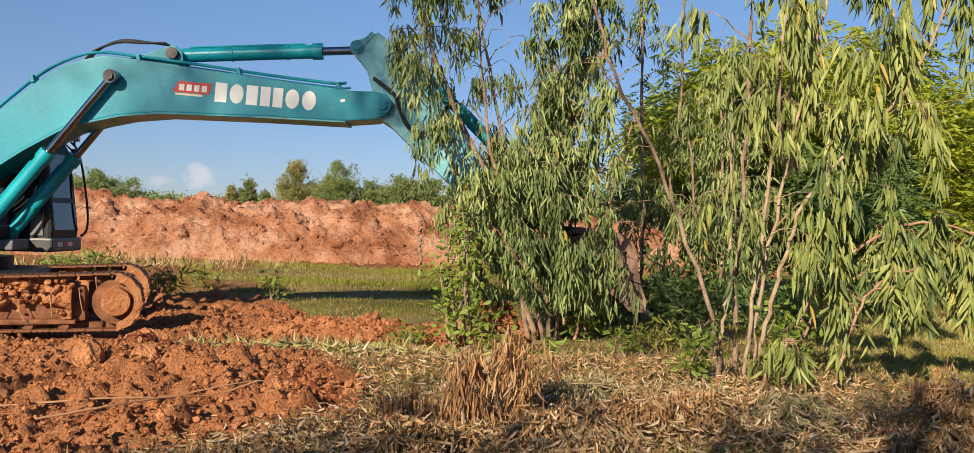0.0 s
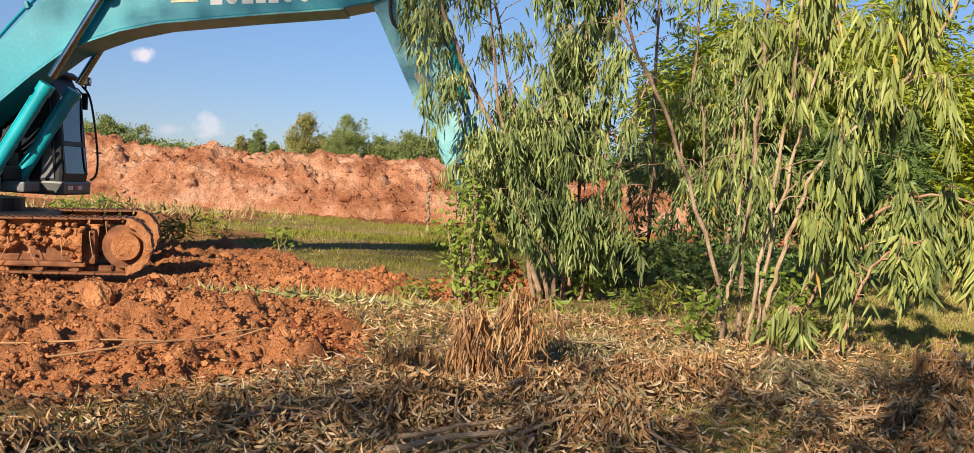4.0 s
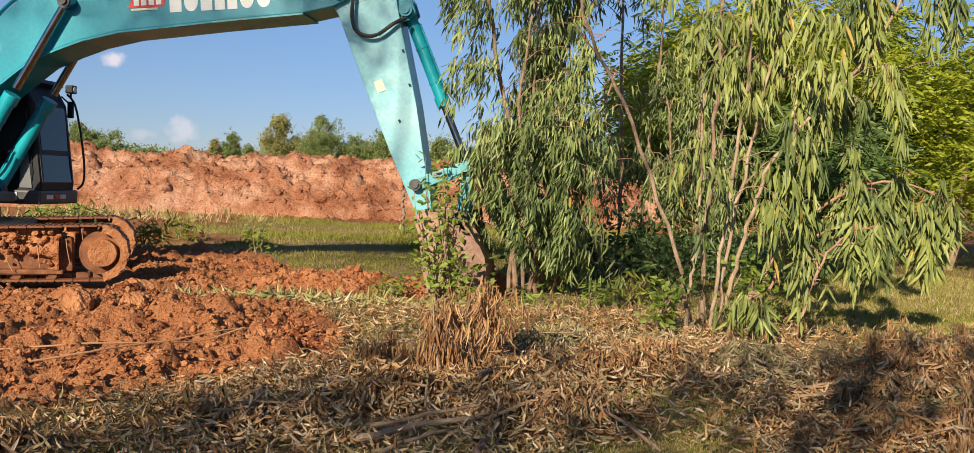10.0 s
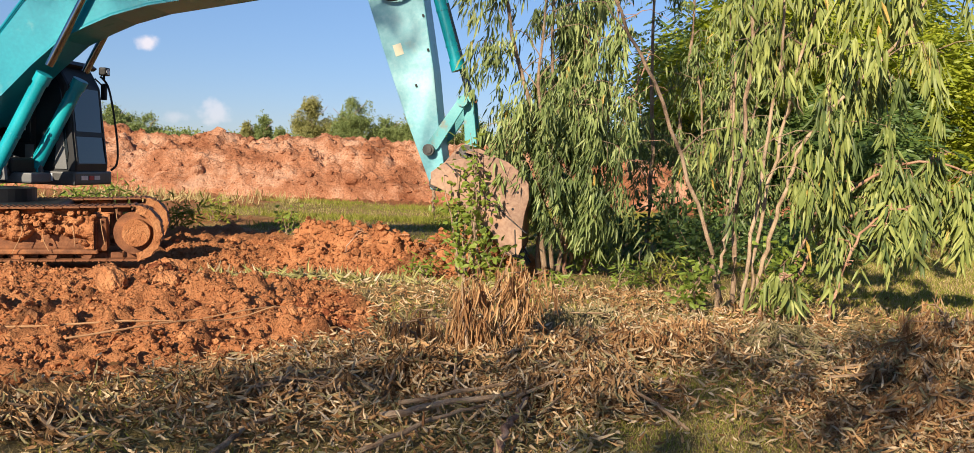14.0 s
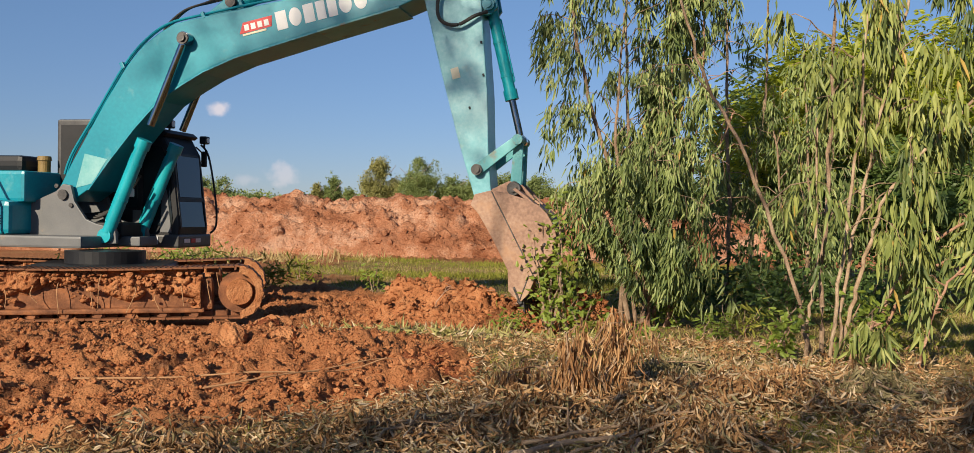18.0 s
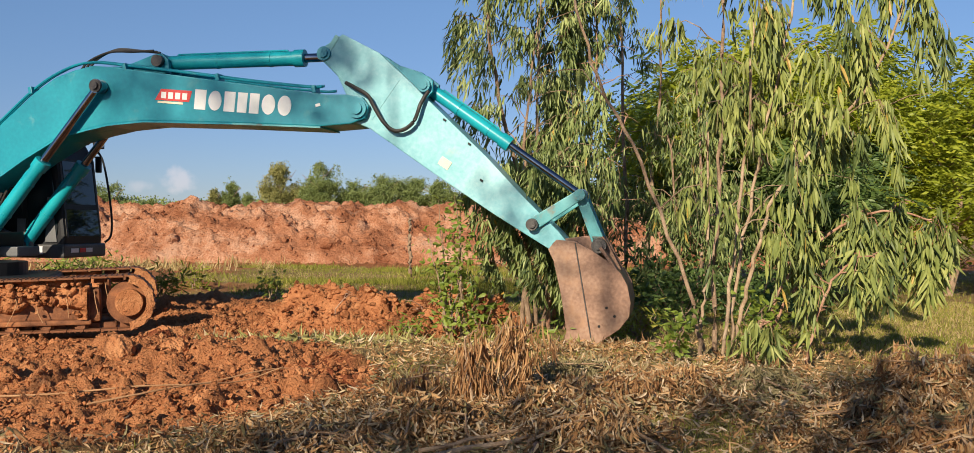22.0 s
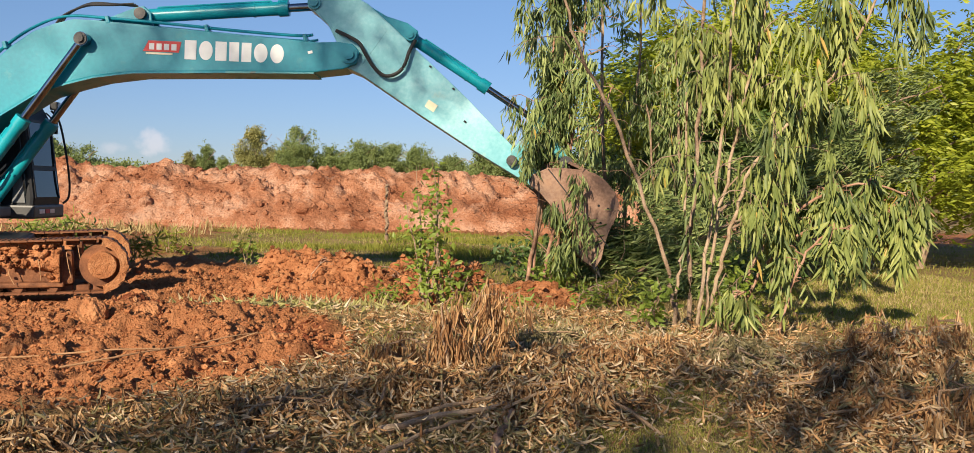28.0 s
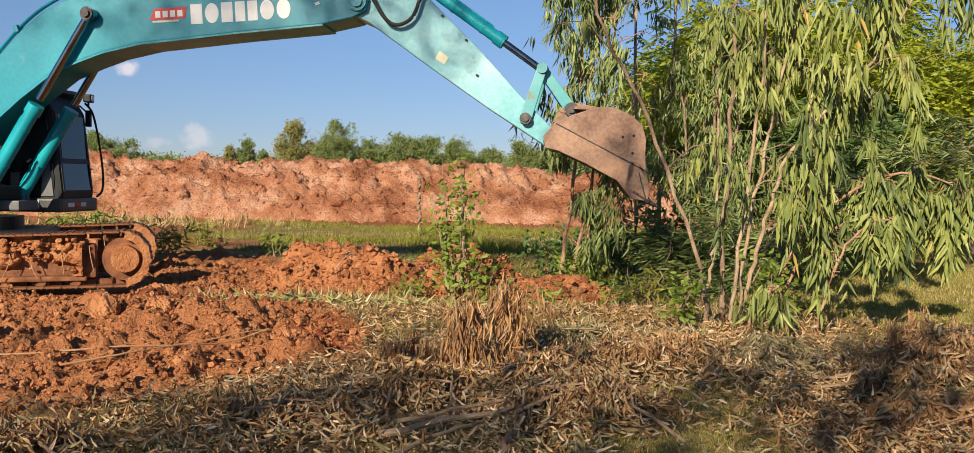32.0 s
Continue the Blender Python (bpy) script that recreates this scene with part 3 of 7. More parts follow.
def build_undercarriage():
    """Two crawlers with shoes, rollers, idler and a mud-caked frame."""
    for y0 in (0.0, 1.95):
        place = TRACK_TURN @ pose(0, y0, 0, 0, -0.5, 0)
        bm = shape()
        box(bm, (-2.95, 0.15, 0.20), (-0.32, 0.42, 0.60), 0.05)
        box(bm, (-2.9, 0.06, 0.18), (-0.42, 0.20, 0.24), 0.02)
        box(bm, (-0.50, 0.10, 0.22), (-0.44, 0.50, 0.64), 0.01)
        for v in bm.verts:
            v.co += Vector(((vnoise(np.float64(v.co.x * 9), np.float64(v.co.z * 9), 3) - 0.5) * 0.02, 0, 0))
        track = part("track_frame", bm, RUST, excavator, "rusty track frame caked with red mud")
        track.matrix_basis = place
        bm = shape()
        tube(bm, (0, 0.10, 0.43), (0, 0.46, 0.43), 0.255, seg=28)
        idler = part("idler", bm, RUST, excavator)
        idler.matrix_basis = place
        bm = shape()
        tube(bm, (0, -0.01, 0.43), (0, 0.12, 0.43), 0.155, 0.165, seg=24)
        part("hub", bm, MUD, idler, "round idler hub plastered with mud", True)
        bm = shape()
        tube(bm, (-3.25, 0.10, 0.43), (-3.25, 0.46, 0.43), 0.25, seg=24)
        part("sprocket", bm, RUST, excavator).matrix_basis = place
        for k in range(7):
            bm = shape()
            tube(bm, (-2.75 + 0.37 * k, 0.12, 0.165), (-2.75 + 0.37 * k, 0.48, 0.165), 0.075, seg=14)
            tube(bm, (-2.75 + 0.37 * k, 0.09, 0.165), (-2.75 + 0.37 * k, 0.12, 0.165), 0.045, seg=12)
            part("roller", bm, RUST, excavator).matrix_basis = place
        # shoes round the loop: a plate with grouser bars
        r, c0, c1, zc = 0.315, -3.25, -0.04, 0.43
        straight, arc = c1 - c0, math.pi * r
        total = 2 * straight + 2 * arc
        count = 46
        bm = shape()
        box(bm, (-0.088, 0.0, -0.012), (0.088, 0.44, 0.010), 0.004)
        for gx in (-0.06, 0.0, 0.06):
            box(bm, (gx - 0.007, 0.0, 0.008), (gx + 0.007, 0.44, 0.018), 0.003)
        box(bm, (-0.07, 0.20, -0.075), (0.07, 0.26, -0.01), 0.01)
        box(bm, (-0.07, 0.34, -0.075), (0.07, 0.40, -0.01), 0.01)
        shoe = part("track_shoe", bm, RUST, excavator)
        for k in range(count):
            s = total * k / count
            sag = 0.0
            if s < straight:
                x, z, turn = c0 + s, zc + r, 0
                sag = -0.035 * math.sin(math.pi * s / straight)
            elif s < straight + arc:
                a = (s - straight) / r
                x, z, turn = c1 + r * math.sin(a), zc + r * math.cos(a), math.degrees(a)
            elif s < 2 * straight + arc:
                x, z, turn = c1 - (s - straight - arc), zc - r, 180
            else:
                a = (s - 2 * straight - arc) / r
                x, z, turn = c0 - r * math.sin(a), zc - r * math.cos(a), 180 + math.degrees(a)
            ob = shoe if k == 0 else shoe.copy()
            if k:
                scene.collection.objects.link(ob)
            ob.matrix_basis = place @ pose(x, 0, z + sag, 0, turn, 0)
        # mud packed round the front of the loop
        bm = shape()
        arcs = [math.radians(8 + 9.5 * k) for k in range(18)]
        outer = [(c1 + (0.325 + 0.012 * math.sin(k * 2.3)) * math.sin(a), zc + (0.325 + 0.012 * math.sin(k * 2.3)) * math.cos(a)) for k, a in enumerate(arcs)]
        inner = [(c1 + 0.235 * math.sin(a), zc + 0.235 * math.cos(a)) for a in arcs]
        slab(bm, outer + inner[::-1], -0.008, 0.05, 0)
        ring = part("packed_mud", bm, MUD, excavator, "smooth red mud packed round the track's front")
        ring.matrix_basis = place
        # roots caught in the mud
        rng = np.random.default_rng(3)
        for k in range(9):
            x, z = -2.6 + 0.27 * k + rng.uniform(-0.08, 0.08), rng.uniform(0.45, 0.66)
            bm = shape()
            hose(bm, [(x, 0.06, z), (x + rng.uniform(-0.05, 0.05), 0.01, z - 0.12), (x + rng.uniform(-0.08, 0.08), 0.02, z - rng.uniform(0.2, 0.42))], 0.005, 5)
            part("root", bm, STRAWWOOD, excavator).matrix_basis = place
        # mud stuck on the frame
        rng = np.random.default_rng(5 + int(y0 * 10))
        vs, fs = [], []
        for k in range(330):
            top = rng.random() < 0.75
            cx = rng.uniform(-2.9, -0.45)
            cz = rng.normal(0.57, 0.065) if top else rng.uniform(0.26, 0.6)
            cy = rng.uniform(0.03, 0.16)
            if cz < 0.5 and fbm(np.float64(cx * 2.2), np.float64(1.0), 2, 3) < 0.5:
                continue
            clod_into(vs, fs, (cx, cy, min(cz, 0.66)), 0.014 + 0.04 * rng.random() ** 2, rng)
        # one crumbly sheet of mud over the upper part of the frame
        gx, gz = np.meshgrid(np.linspace(-2.92, -0.46, 150), np.linspace(0.24, 0.70, 34))
        stuck = smooth(0.42, 0.62, fbm(gx * 2.3, gz * 4.5, 4, 67) + 0.55 * (gz - 0.47))
        gy = 0.165 - 0.12 * stuck * (0.55 + 0.9 * fbm(gx * 14, gz * 14, 3, 69))
        idx = np.arange(gx.size).reshape(gx.shape)
        tri = np.concatenate([np.stack([idx[:-1, :-1], idx[:-1, 1:], idx[1:, 1:]], -1).reshape(-1, 3), np.stack([idx[:-1, :-1], idx[1:, 1:], idx[1:, :-1]], -1).reshape(-1, 3)])
        fs.append(tri + sum(len(q) for q in vs))
        vs.append(np.stack([gx, gy, gz], -1).reshape(-1, 3))
        ob = new("caked_mud", mesh_of("caked_mud", np.concatenate(vs), np.concatenate(fs), MUD))
        tagged(ob, "lumps of red mud", kind="stuff")
        ob.parent, ob.matrix_basis = excavator, place
    bm = shape()
    box(bm, (-2.6, 0.4, 0.42), (-0.9, 2.1, 0.72), 0.06)
    tube(bm, (-1.75, 1.25, 0.70), (-1.75, 1.25, 0.88), 0.50, seg=36)
    # black here puts the shadow under the upper body into the colour
    part("centre_frame", bm, BLACK, excavator).matrix_basis = TRACK_TURN


ICO = None


def clod_into(vs, fs, at, size, rng, flat=0.8):
    """Adds one lumpy clod to lists of vertices and faces."""
    global ICO
    if ICO is None:
        bm = bmesh.new()
        bmesh.ops.create_icosphere(bm, subdivisions=2, radius=1)
        ICO = (np.array([v.co[:] for v in bm.verts]), np.array([[v.index for v in f.verts] for f in bm.faces]))
        bm.free()
    v, f = ICO
    k = rng.normal(size=(3, 3)) * 2.2
    lobes = np.sin(v @ k + rng.uniform(0, 6.28, 3)).sum(1, keepdims=True) / 3
    w = v * (0.92 + 0.30 * lobes + 0.26 * (rng.random((len(v), 1)) - 0.5)) * rng.uniform(0.7, 1.25, 3) * size
    w[:, 2] *= flat
    a = rng.uniform(0, 6.28)
    w = w @ np.array([[math.cos(a), -math.sin(a), 0], [math.sin(a), math.cos(a), 0], [0, 0, 1]])
    fs.append(f + sum(len(q) for q in vs))
    vs.append(w + np.asarray(at))


def build_house():
    """The turning upper body; x ahead from the boom foot, y away from the near side plate."""
    bm = shape()
    box(bm, (-2.4, -0.62, 0.90), (0.62, 1.45, 1.06), 0.03)
    box(bm, (0.3, 0.15, 0.92), (1.0, 0.6, 1.05), 0.02)
    house = part("upper_frame", bm, GREY, excavator, "dark grey upper frame under the bodywork")
    plate_line = [(-0.55, 1.06), (-0.50, 1.50), (-0.12, 1.66), (-0.02, 1.76), (0.10, 1.74), (0.16, 1.52), (0.34, 1.28), (0.50, 1.22), (0.78, 1.16), (0.80, 0.96), (0.5, 0.93), (-0.55, 0.93)]
    for y in (-0.10, 0.70):
        bm = shape()
        slab(bm, plate_line, y, y + 0.06, 0.01)
        part("boom_bracket", bm, GREY, house, "grey steel boom bracket plate")
    bm = shape()
    tube(bm, (0, -0.14, 1.612), (0, 0.80, 1.612), 0.07, seg=20)
    part("foot_pin", bm, PINSTEEL, house)
    bm = shape()
    tube(bm, (0.652, -0.16, 1.064), (0.652, 0.82, 1.064), 0.075, seg=20)
    part("foot_pin", bm, PINSTEEL, house)
    for c in (0.12, -0.10):
        bm = shape()
        tube(bm, (c, -0.125, 1.612 - c * 1.2), (c, -0.10, 1.612 - c * 1.2), 0.03, seg=12)
        part("bolt", bm, PINSTEEL, house)
    # right-hand bodywork: tank, side covers, exhaust housing
    bm = shape()
    box(bm, (-1.75, -0.55, 1.06), (-0.50, 0.30, 1.52), 0.07)
    part("side_cover", bm, TEAL, house, "teal side cover")
    bm = shape()
    box(bm, (-2.6, -0.35, 1.50), (-0.42, 0.70, 1.93), 0.05)
    part("engine_hood", bm, TEAL, house, "teal engine hood")
    bm = shape()
    for k in range(4):
        box(bm, (-0.78, -0.556, 1.20 + 0.035 * k), (-0.62, -0.545, 1.215 + 0.035 * k), 0.002)
    part("vent", bm, BLACK, house)
    bm = shape()
    box(bm, (-1.55, 0.0, 1.93), (-0.72, 0.55, 2.16), 0.08)
    part("hood_cover", bm, BLACK, house, "black rubber hood cover")
    bm = shape()
    tube(bm, (-0.58, 0.28, 1.92), (-0.58, 0.28, 2.10), 0.085, seg=18)
    tube(bm, (-0.58, 0.28, 2.10), (-0.58, 0.28, 2.16), 0.10, 0.09, seg=18)
    part("pre_cleaner", bm, YELLOW, house, "yellowish air pre-cleaner")
    bm = shape()
    box(bm, (-0.48, 0.42, 1.60), (0.05, 0.95, 2.70), 0.03)
    stack = part("exhaust_housing", bm, STEP, house, "tall grey exhaust housing")
    bm = shape()
    box(bm, (-0.41, 0.405, 1.75), (0.0, 0.425, 2.62), 0.005)
    part("grille", bm, BLACK, stack)
    bm = shape()
    tube(bm, (-0.62, -0.60, 1.02), (-0.62, -0.60, 1.45), 0.018, seg=10)
    tube(bm, (-0.62, -0.60, 1.45), (-0.95, -0.60, 2.0), 0.018, seg=10)
    part("handrail", bm, BLACK, house)
    bm = shape()
    box(bm, (-1.9, -0.64, 0.93), (-0.62, -0.56, 1.07), 0.02)
    part("skirt", bm, GREY, house)
    # counterweight
    bm = shape()
    box(bm, (-3.2, -0.62, 0.98), (-2.45, 2.1, 1.95), 0.14)
    part("counterweight", bm, TEAL, house, "rounded teal counterweight")
    # cab on the far side of the boom: its windscreen faces ahead, split by a bar
    y0, y1 = 0.86, 1.74
    side = [(-0.12, 0.98), (1.17, 0.98), (1.19, 1.18), (1.06, 2.26), (0.92, 2.50), (0.30, 2.58), (-0.06, 2.54), (-0.12, 2.40)]
    bm = shape()
    slab(bm, side, y0, y1, 0.05)
    cab = part("cab", bm, BLACK, house, "black operator cab with dark glass")

    def screen(name, z0, z1, ya, yb, label="", mat=GLASS):
        """A pane or bar on the sloping front of the cab."""
        front = lambda z: 1.19 - (z - 1.18) * 0.12 + 0.006
        made = shape()
        slab(made, [(front(z0) - 0.02, z0), (front(z0), z0), (front(z1), z1), (front(z1) - 0.02, z1)], ya, yb, 0.004)
        return part(name, made, mat, cab, label)

    screen("windscreen", 1.62, 2.22, y0 + 0.10, y1 - 0.10, "dark tinted upper windscreen")
    screen("lower_windscreen", 1.18, 1.55, y0 + 0.08, y1 - 0.07, "dark lower windscreen")
    screen("screen_bar", 1.555, 1.615, y0 + 0.06, y1 - 0.06, "", BLACK)
    for ya, yb in ((y0 + 0.045, y0 + 0.085), (y1 - 0.085, y1 - 0.045)):
        screen("screen_seal", 1.16, 2.26, ya, yb, "", RUBBER)
    bm = shape()
    slab(bm, [(0.62, 1.20), (1.08, 1.20), (1.09, 1.32), (0.98, 2.18), (0.90, 2.34), (0.62, 2.38)], y0 - 0.015, y0 + 0.005, 0.006)
    part("side_window", bm, GLASS, cab, "dark side window")
    bm = shape()
    slab(bm, [(0.0, 1.45), (0.54, 1.45), (0.54, 2.38), (0.04, 2.40)], y0 - 0.015, y0 + 0.005, 0.006)
    part("rear_side_window", bm, GLASS, cab)
    bm = shape()
    slab(bm, [(0.90, 1.10), (1.08, 1.10), (1.00, 1.72), (0.93, 1.72)], y0 - 0.02, y0 - 0.002, 0.004)
    part("corner_panel", bm, GREY, cab, "dusty grey corner panel")
    bm = shape()
    box(bm, (0.46, 0.845, 1.02), (0.59, 0.862, 1.42), 0.004)
    part("door_post", bm, GREY, cab)
    bm = shape()
    slab(bm, [(-0.16, 2.54), (0.95, 2.50), (1.00, 2.54), (0.92, 2.60), (0.30, 2.66), (-0.12, 2.63)], y0 - 0.02, y1 + 0.02, 0.02)
    part("cab_roof", bm, BLACK, cab)
    bm = shape()
    box(bm, (0.30, 0.80, 0.88), (1.22, 1.78, 1.07), 0.03)
    step = part("cab_step", bm, STEP, house, "scuffed grey cab base")
    for nm, a, b, mat in (("lamp_lens", 0.50, 0.62, LENS), ("corner_plate", 0.74, 0.90, LENS)):
        bm = shape()
        box(bm, (a, 0.786, 0.93), (b, 0.80, 1.04), 0.004)
        part(nm, bm, mat, step)
    for nm, a, b, mat in (("white_reflector", 0.96, 1.12, LENS), ("red_reflector", 1.16, 1.28, RED), ("white_reflector", 1.30, 1.44, LENS)):
        bm = shape()
        box(bm, (1.21, a, 0.95), (1.228, b, 1.01), 0.004)
        part(nm, bm, mat, step)
    bm = shape()
    hose(bm, [(1.02, 1.80, 2.44), (1.12, 1.83, 2.30), (1.20, 1.84, 1.95), (1.27, 1.84, 1.45), (1.27, 1.82, 1.18), (1.20, 1.78, 1.08)], 0.016)
    part("grab_rail", bm, BLACK, cab)
    for y, z, x in ((1.02, 2.60, 0.84), (1.74, 2.42, 1.02)):
        bm = shape()
        box(bm, (x, y, z + 0.03), (x + 0.11, y + 0.14, z + 0.15), 0.02)
        tube(bm, (x + 0.05, y + 0.07, z - 0.04), (x + 0.05, y + 0.07, z + 0.05), 0.016, seg=8)
        lamp = part("work_lamp", bm, BLACK, cab)
        bm = shape()
        tube(bm, (x + 0.106, y + 0.07, z + 0.09), (x + 0.116, y + 0.07, z + 0.09), 0.045, seg=14)
        part("lens", bm, LENS, lamp)
    bm = shape()
    box(bm, (1.02, 1.80, 2.10), (1.10, 1.86, 2.34), 0.015)
    tube(bm, (1.05, 1.82, 2.3), (0.98, 1.72, 2.40), 0.012, seg=8)
    part("mirror", bm, BLACK, cab)
    # hoses and valves behind the boom foot
    bm = shape()
    for k in range(5):
        y = 0.12 + 0.09 * k
        hose(bm, [(0.05, y, 1.35), (0.35, y, 1.30 + 0.03 * k), (0.62, y, 1.45 + 0.05 * k), (0.80, y, 1.75 + 0.04 * k)], 0.02)
    part("hose_bundle", bm, RUBBER, house)
    bm = shape()
    box(bm, (0.15, 0.1, 1.04), (0.75, 0.62, 1.24), 0.03)
    part("valve_block", bm, BLACK, house)
    bm = shape()
    box(bm, (0.62, 0.30, 1.60), (0.74, 0.44, 1.72), 0.02)
    part("work_lamp", bm, LENS, house)
    return house


def build_boom():
    """The bent box boom; x along from foot pin to arm pin."""
    line = [(-0.06, 0.16), (-0.10, 0.0), (0.0, -0.10), (0.28, -0.08), (0.51, 0.0), (0.76, 0.12), (1.3, 0.33), (1.81, 0.49), (2.19, 0.51), (2.54, 0.51), (3.03, 0.45), (4.2, 0.17), (5.30, -0.11), (5.68, -0.16), (5.86, -0.13), (5.94, 0.0), (5.88, 0.12), (5.72, 0.19), (5.45, 0.25), (4.4, 0.62), (3.32, 1.0), (2.75, 1.20), (2.48, 1.28), (2.22, 1.28), (1.95, 1.25), (1.62, 1.13), (1.1, 0.86), (0.52, 0.52), (0.2, 0.33)]
    bm = shape()
    slab(bm, line, 0, 2 * HALF, 0.014)
    boom = part("boom", bm, TEAL, excavator, "teal box-section boom with weathered paint")
    rim_low = [(0.30, -0.085), (0.76, 0.115), (1.3, 0.322), (1.81, 0.48), (2.19, 0.50), (2.54, 0.50), (3.03, 0.44), (4.2, 0.16), (5.30, -0.12)]
    for run, mat in ((rim_low[:8], TEAL), (rim_low[7:], TEAL_LINK)):
        bm = shape()
        slab(bm, [(x, z + 0.010) for x, z in run] + [(x, z - 0.012) for x, z in run[::-1]], -0.012, 2 * HALF + 0.012, 0)
        part("lower_flange", bm, mat, boom, "soil-stained lower flange" if mat == TEAL_LINK else "")
    bm = shape()
    slab(bm, [(0.15, 0.03), (0.49, 0.38), (0.75, 0.15), (0.40, -0.035)], -0.004, 0.0, 0)
    part("pale_patch", bm, PALE, boom, "pale patch of paint")
    # pins with their round bosses
    for nm, (x, z), r, y0 in (("arm_pin", (5.796, 0.0), 0.115, -0.03), ("cylinder_pin", CYL_EYE, 0.08, -0.17)):
        bm = shape()
        tube(bm, (x, y0, z), (x, 2 * HALF - y0, z), r, seg=24)
        pin = part(nm, bm, TEAL if nm == "arm_pin" else PINSTEEL, boom, "", True)
        bm = shape()
        tube(bm, (x, y0 - 0.03, z), (x, y0, z), r * 0.6, seg=18)
        part("pin_cap", bm, TEAL if nm == "arm_pin" else PINSTEEL, pin)
    # lugs for the arm cylinder
    for y in (0.17, 0.43):
        bm = shape()
        slab(bm, [(2.62, 1.22), (3.10, 1.05), (3.40, 1.0), (3.42, 1.17), (3.35, 1.27), (3.24, 1.28), (2.95, 1.24)], y, y + 0.06, 0.008)
        part("cylinder_lug", bm, TEAL, boom)
    bm = shape()
    tube(bm, (ARM_CYL_FOOT[0], 0.10, ARM_CYL_FOOT[1]), (ARM_CYL_FOOT[0], 0.56, ARM_CYL_FOOT[1]), 0.075, seg=20)
    part("lug_pin", bm, PINSTEEL, boom)
    # maker's decal as plain blocks
    along, down = math.atan2(0.32 - 0.68, 5.03 - 3.80), 0.245
    left = 0.0
    for wide, round_ in ((0.150, 0), (0.175, 1), (0.144, 0), (0.124, 0), (0.124, 0), (0.175, 1), (0.175, 1)):
        m = pose(3.80 + left * math.cos(along), 0, 0.68 + left * math.sin(along), 0, -math.degrees(along), 0)
        bm = shape()
        if round_:
            slab(bm, [(wide / 2 * (1 + math.cos(a)), down / 2 * (math.sin(a) - 1)) for a in [2 * math.pi * q / 20 for q in range(20)]], -0.006, 0.001, 0)
        else:
            slab(bm, [(0, 0), (wide, 0), (wide, -down), (0, -down)], -0.006, 0.001, 0)
        bm.transform(m)
        part("logo_shape", bm, WHITE, boom, "plain white decal shape")
        left += wide + 0.018 + 0.016
    m = pose(3.30, 0, 0.80, 0, -math.degrees(along), 0)
    bm = shape()
    slab(bm, [(0.05, 0.0), (0.47, 0.0), (0.44, -0.14), (-0.02, -0.14)], -0.006, 0.001, 0)
    bm.transform(m)
    red = part("red_decal", bm, RED, boom, "red slanted decal with pale bars")
    bm = shape()
    for k in range(4):
        box(bm, (0.06 + 0.095 * k, -0.009, -0.115), (0.125 + 0.095 * k, -0.004, -0.035), 0, m)
    part("decal_bar", bm, WHITE, red)
    bm = shape()
    box(bm, (0.02, -0.008, -0.175), (0.36, 0.001, -0.150), 0, m)
    part("decal_bar", bm, CREAM, boom)
    bm = shape()
    box(bm, (5.29, -0.008, 0.13), (5.35, 0.001, 0.165), 0)
    part("small_decal", bm, WHITE, boom)
    # pipes along the back of the boom
    for y, lift in ((0.06, 0.035), (0.12, 0.05), (0.54, 0.045)):
        bm = shape()
        hose(bm, [(0.05, y, 0.30), (0.3, y, 0.47 + lift), (0.9, y, 0.79 + lift), (1.55, y, 1.14 + lift), (2.0, y, 1.29 + lift), (2.4, y, 1.31 + lift), (2.9, y, 1.16 + lift), (3.6, y, 0.92 + lift), (4.5, y, 0.60 + lift), (5.2, y, 0.37 + lift), (5.40, y, 0.33 + lift)], 0.017)
        part("pipe", bm, TEAL, boom)
    for x, z in ((1.55, 1.15), (2.9, 1.15), (4.1, 0.745), (5.3, 0.33)):
        bm = shape()
        box(bm, (x - 0.025, -0.004, z - 0.03), (x + 0.025, 0.16, z + 0.065), 0.008)
        part("pipe_clamp", bm, TEAL, boom)
    bm = shape()
    for k, y in enumerate((0.22, 0.30, 0.38)):
        hose(bm, [(2.15, y, 1.30), (2.30, y, 1.41 + 0.02 * k), (2.62, y, 1.46 + 0.03 * k), (2.95, y, 1.39 + 0.02 * k), (3.22, y, 1.34)], 0.016)
    part("arm_cylinder_hose", bm, RUBBER, boom)
    return boom


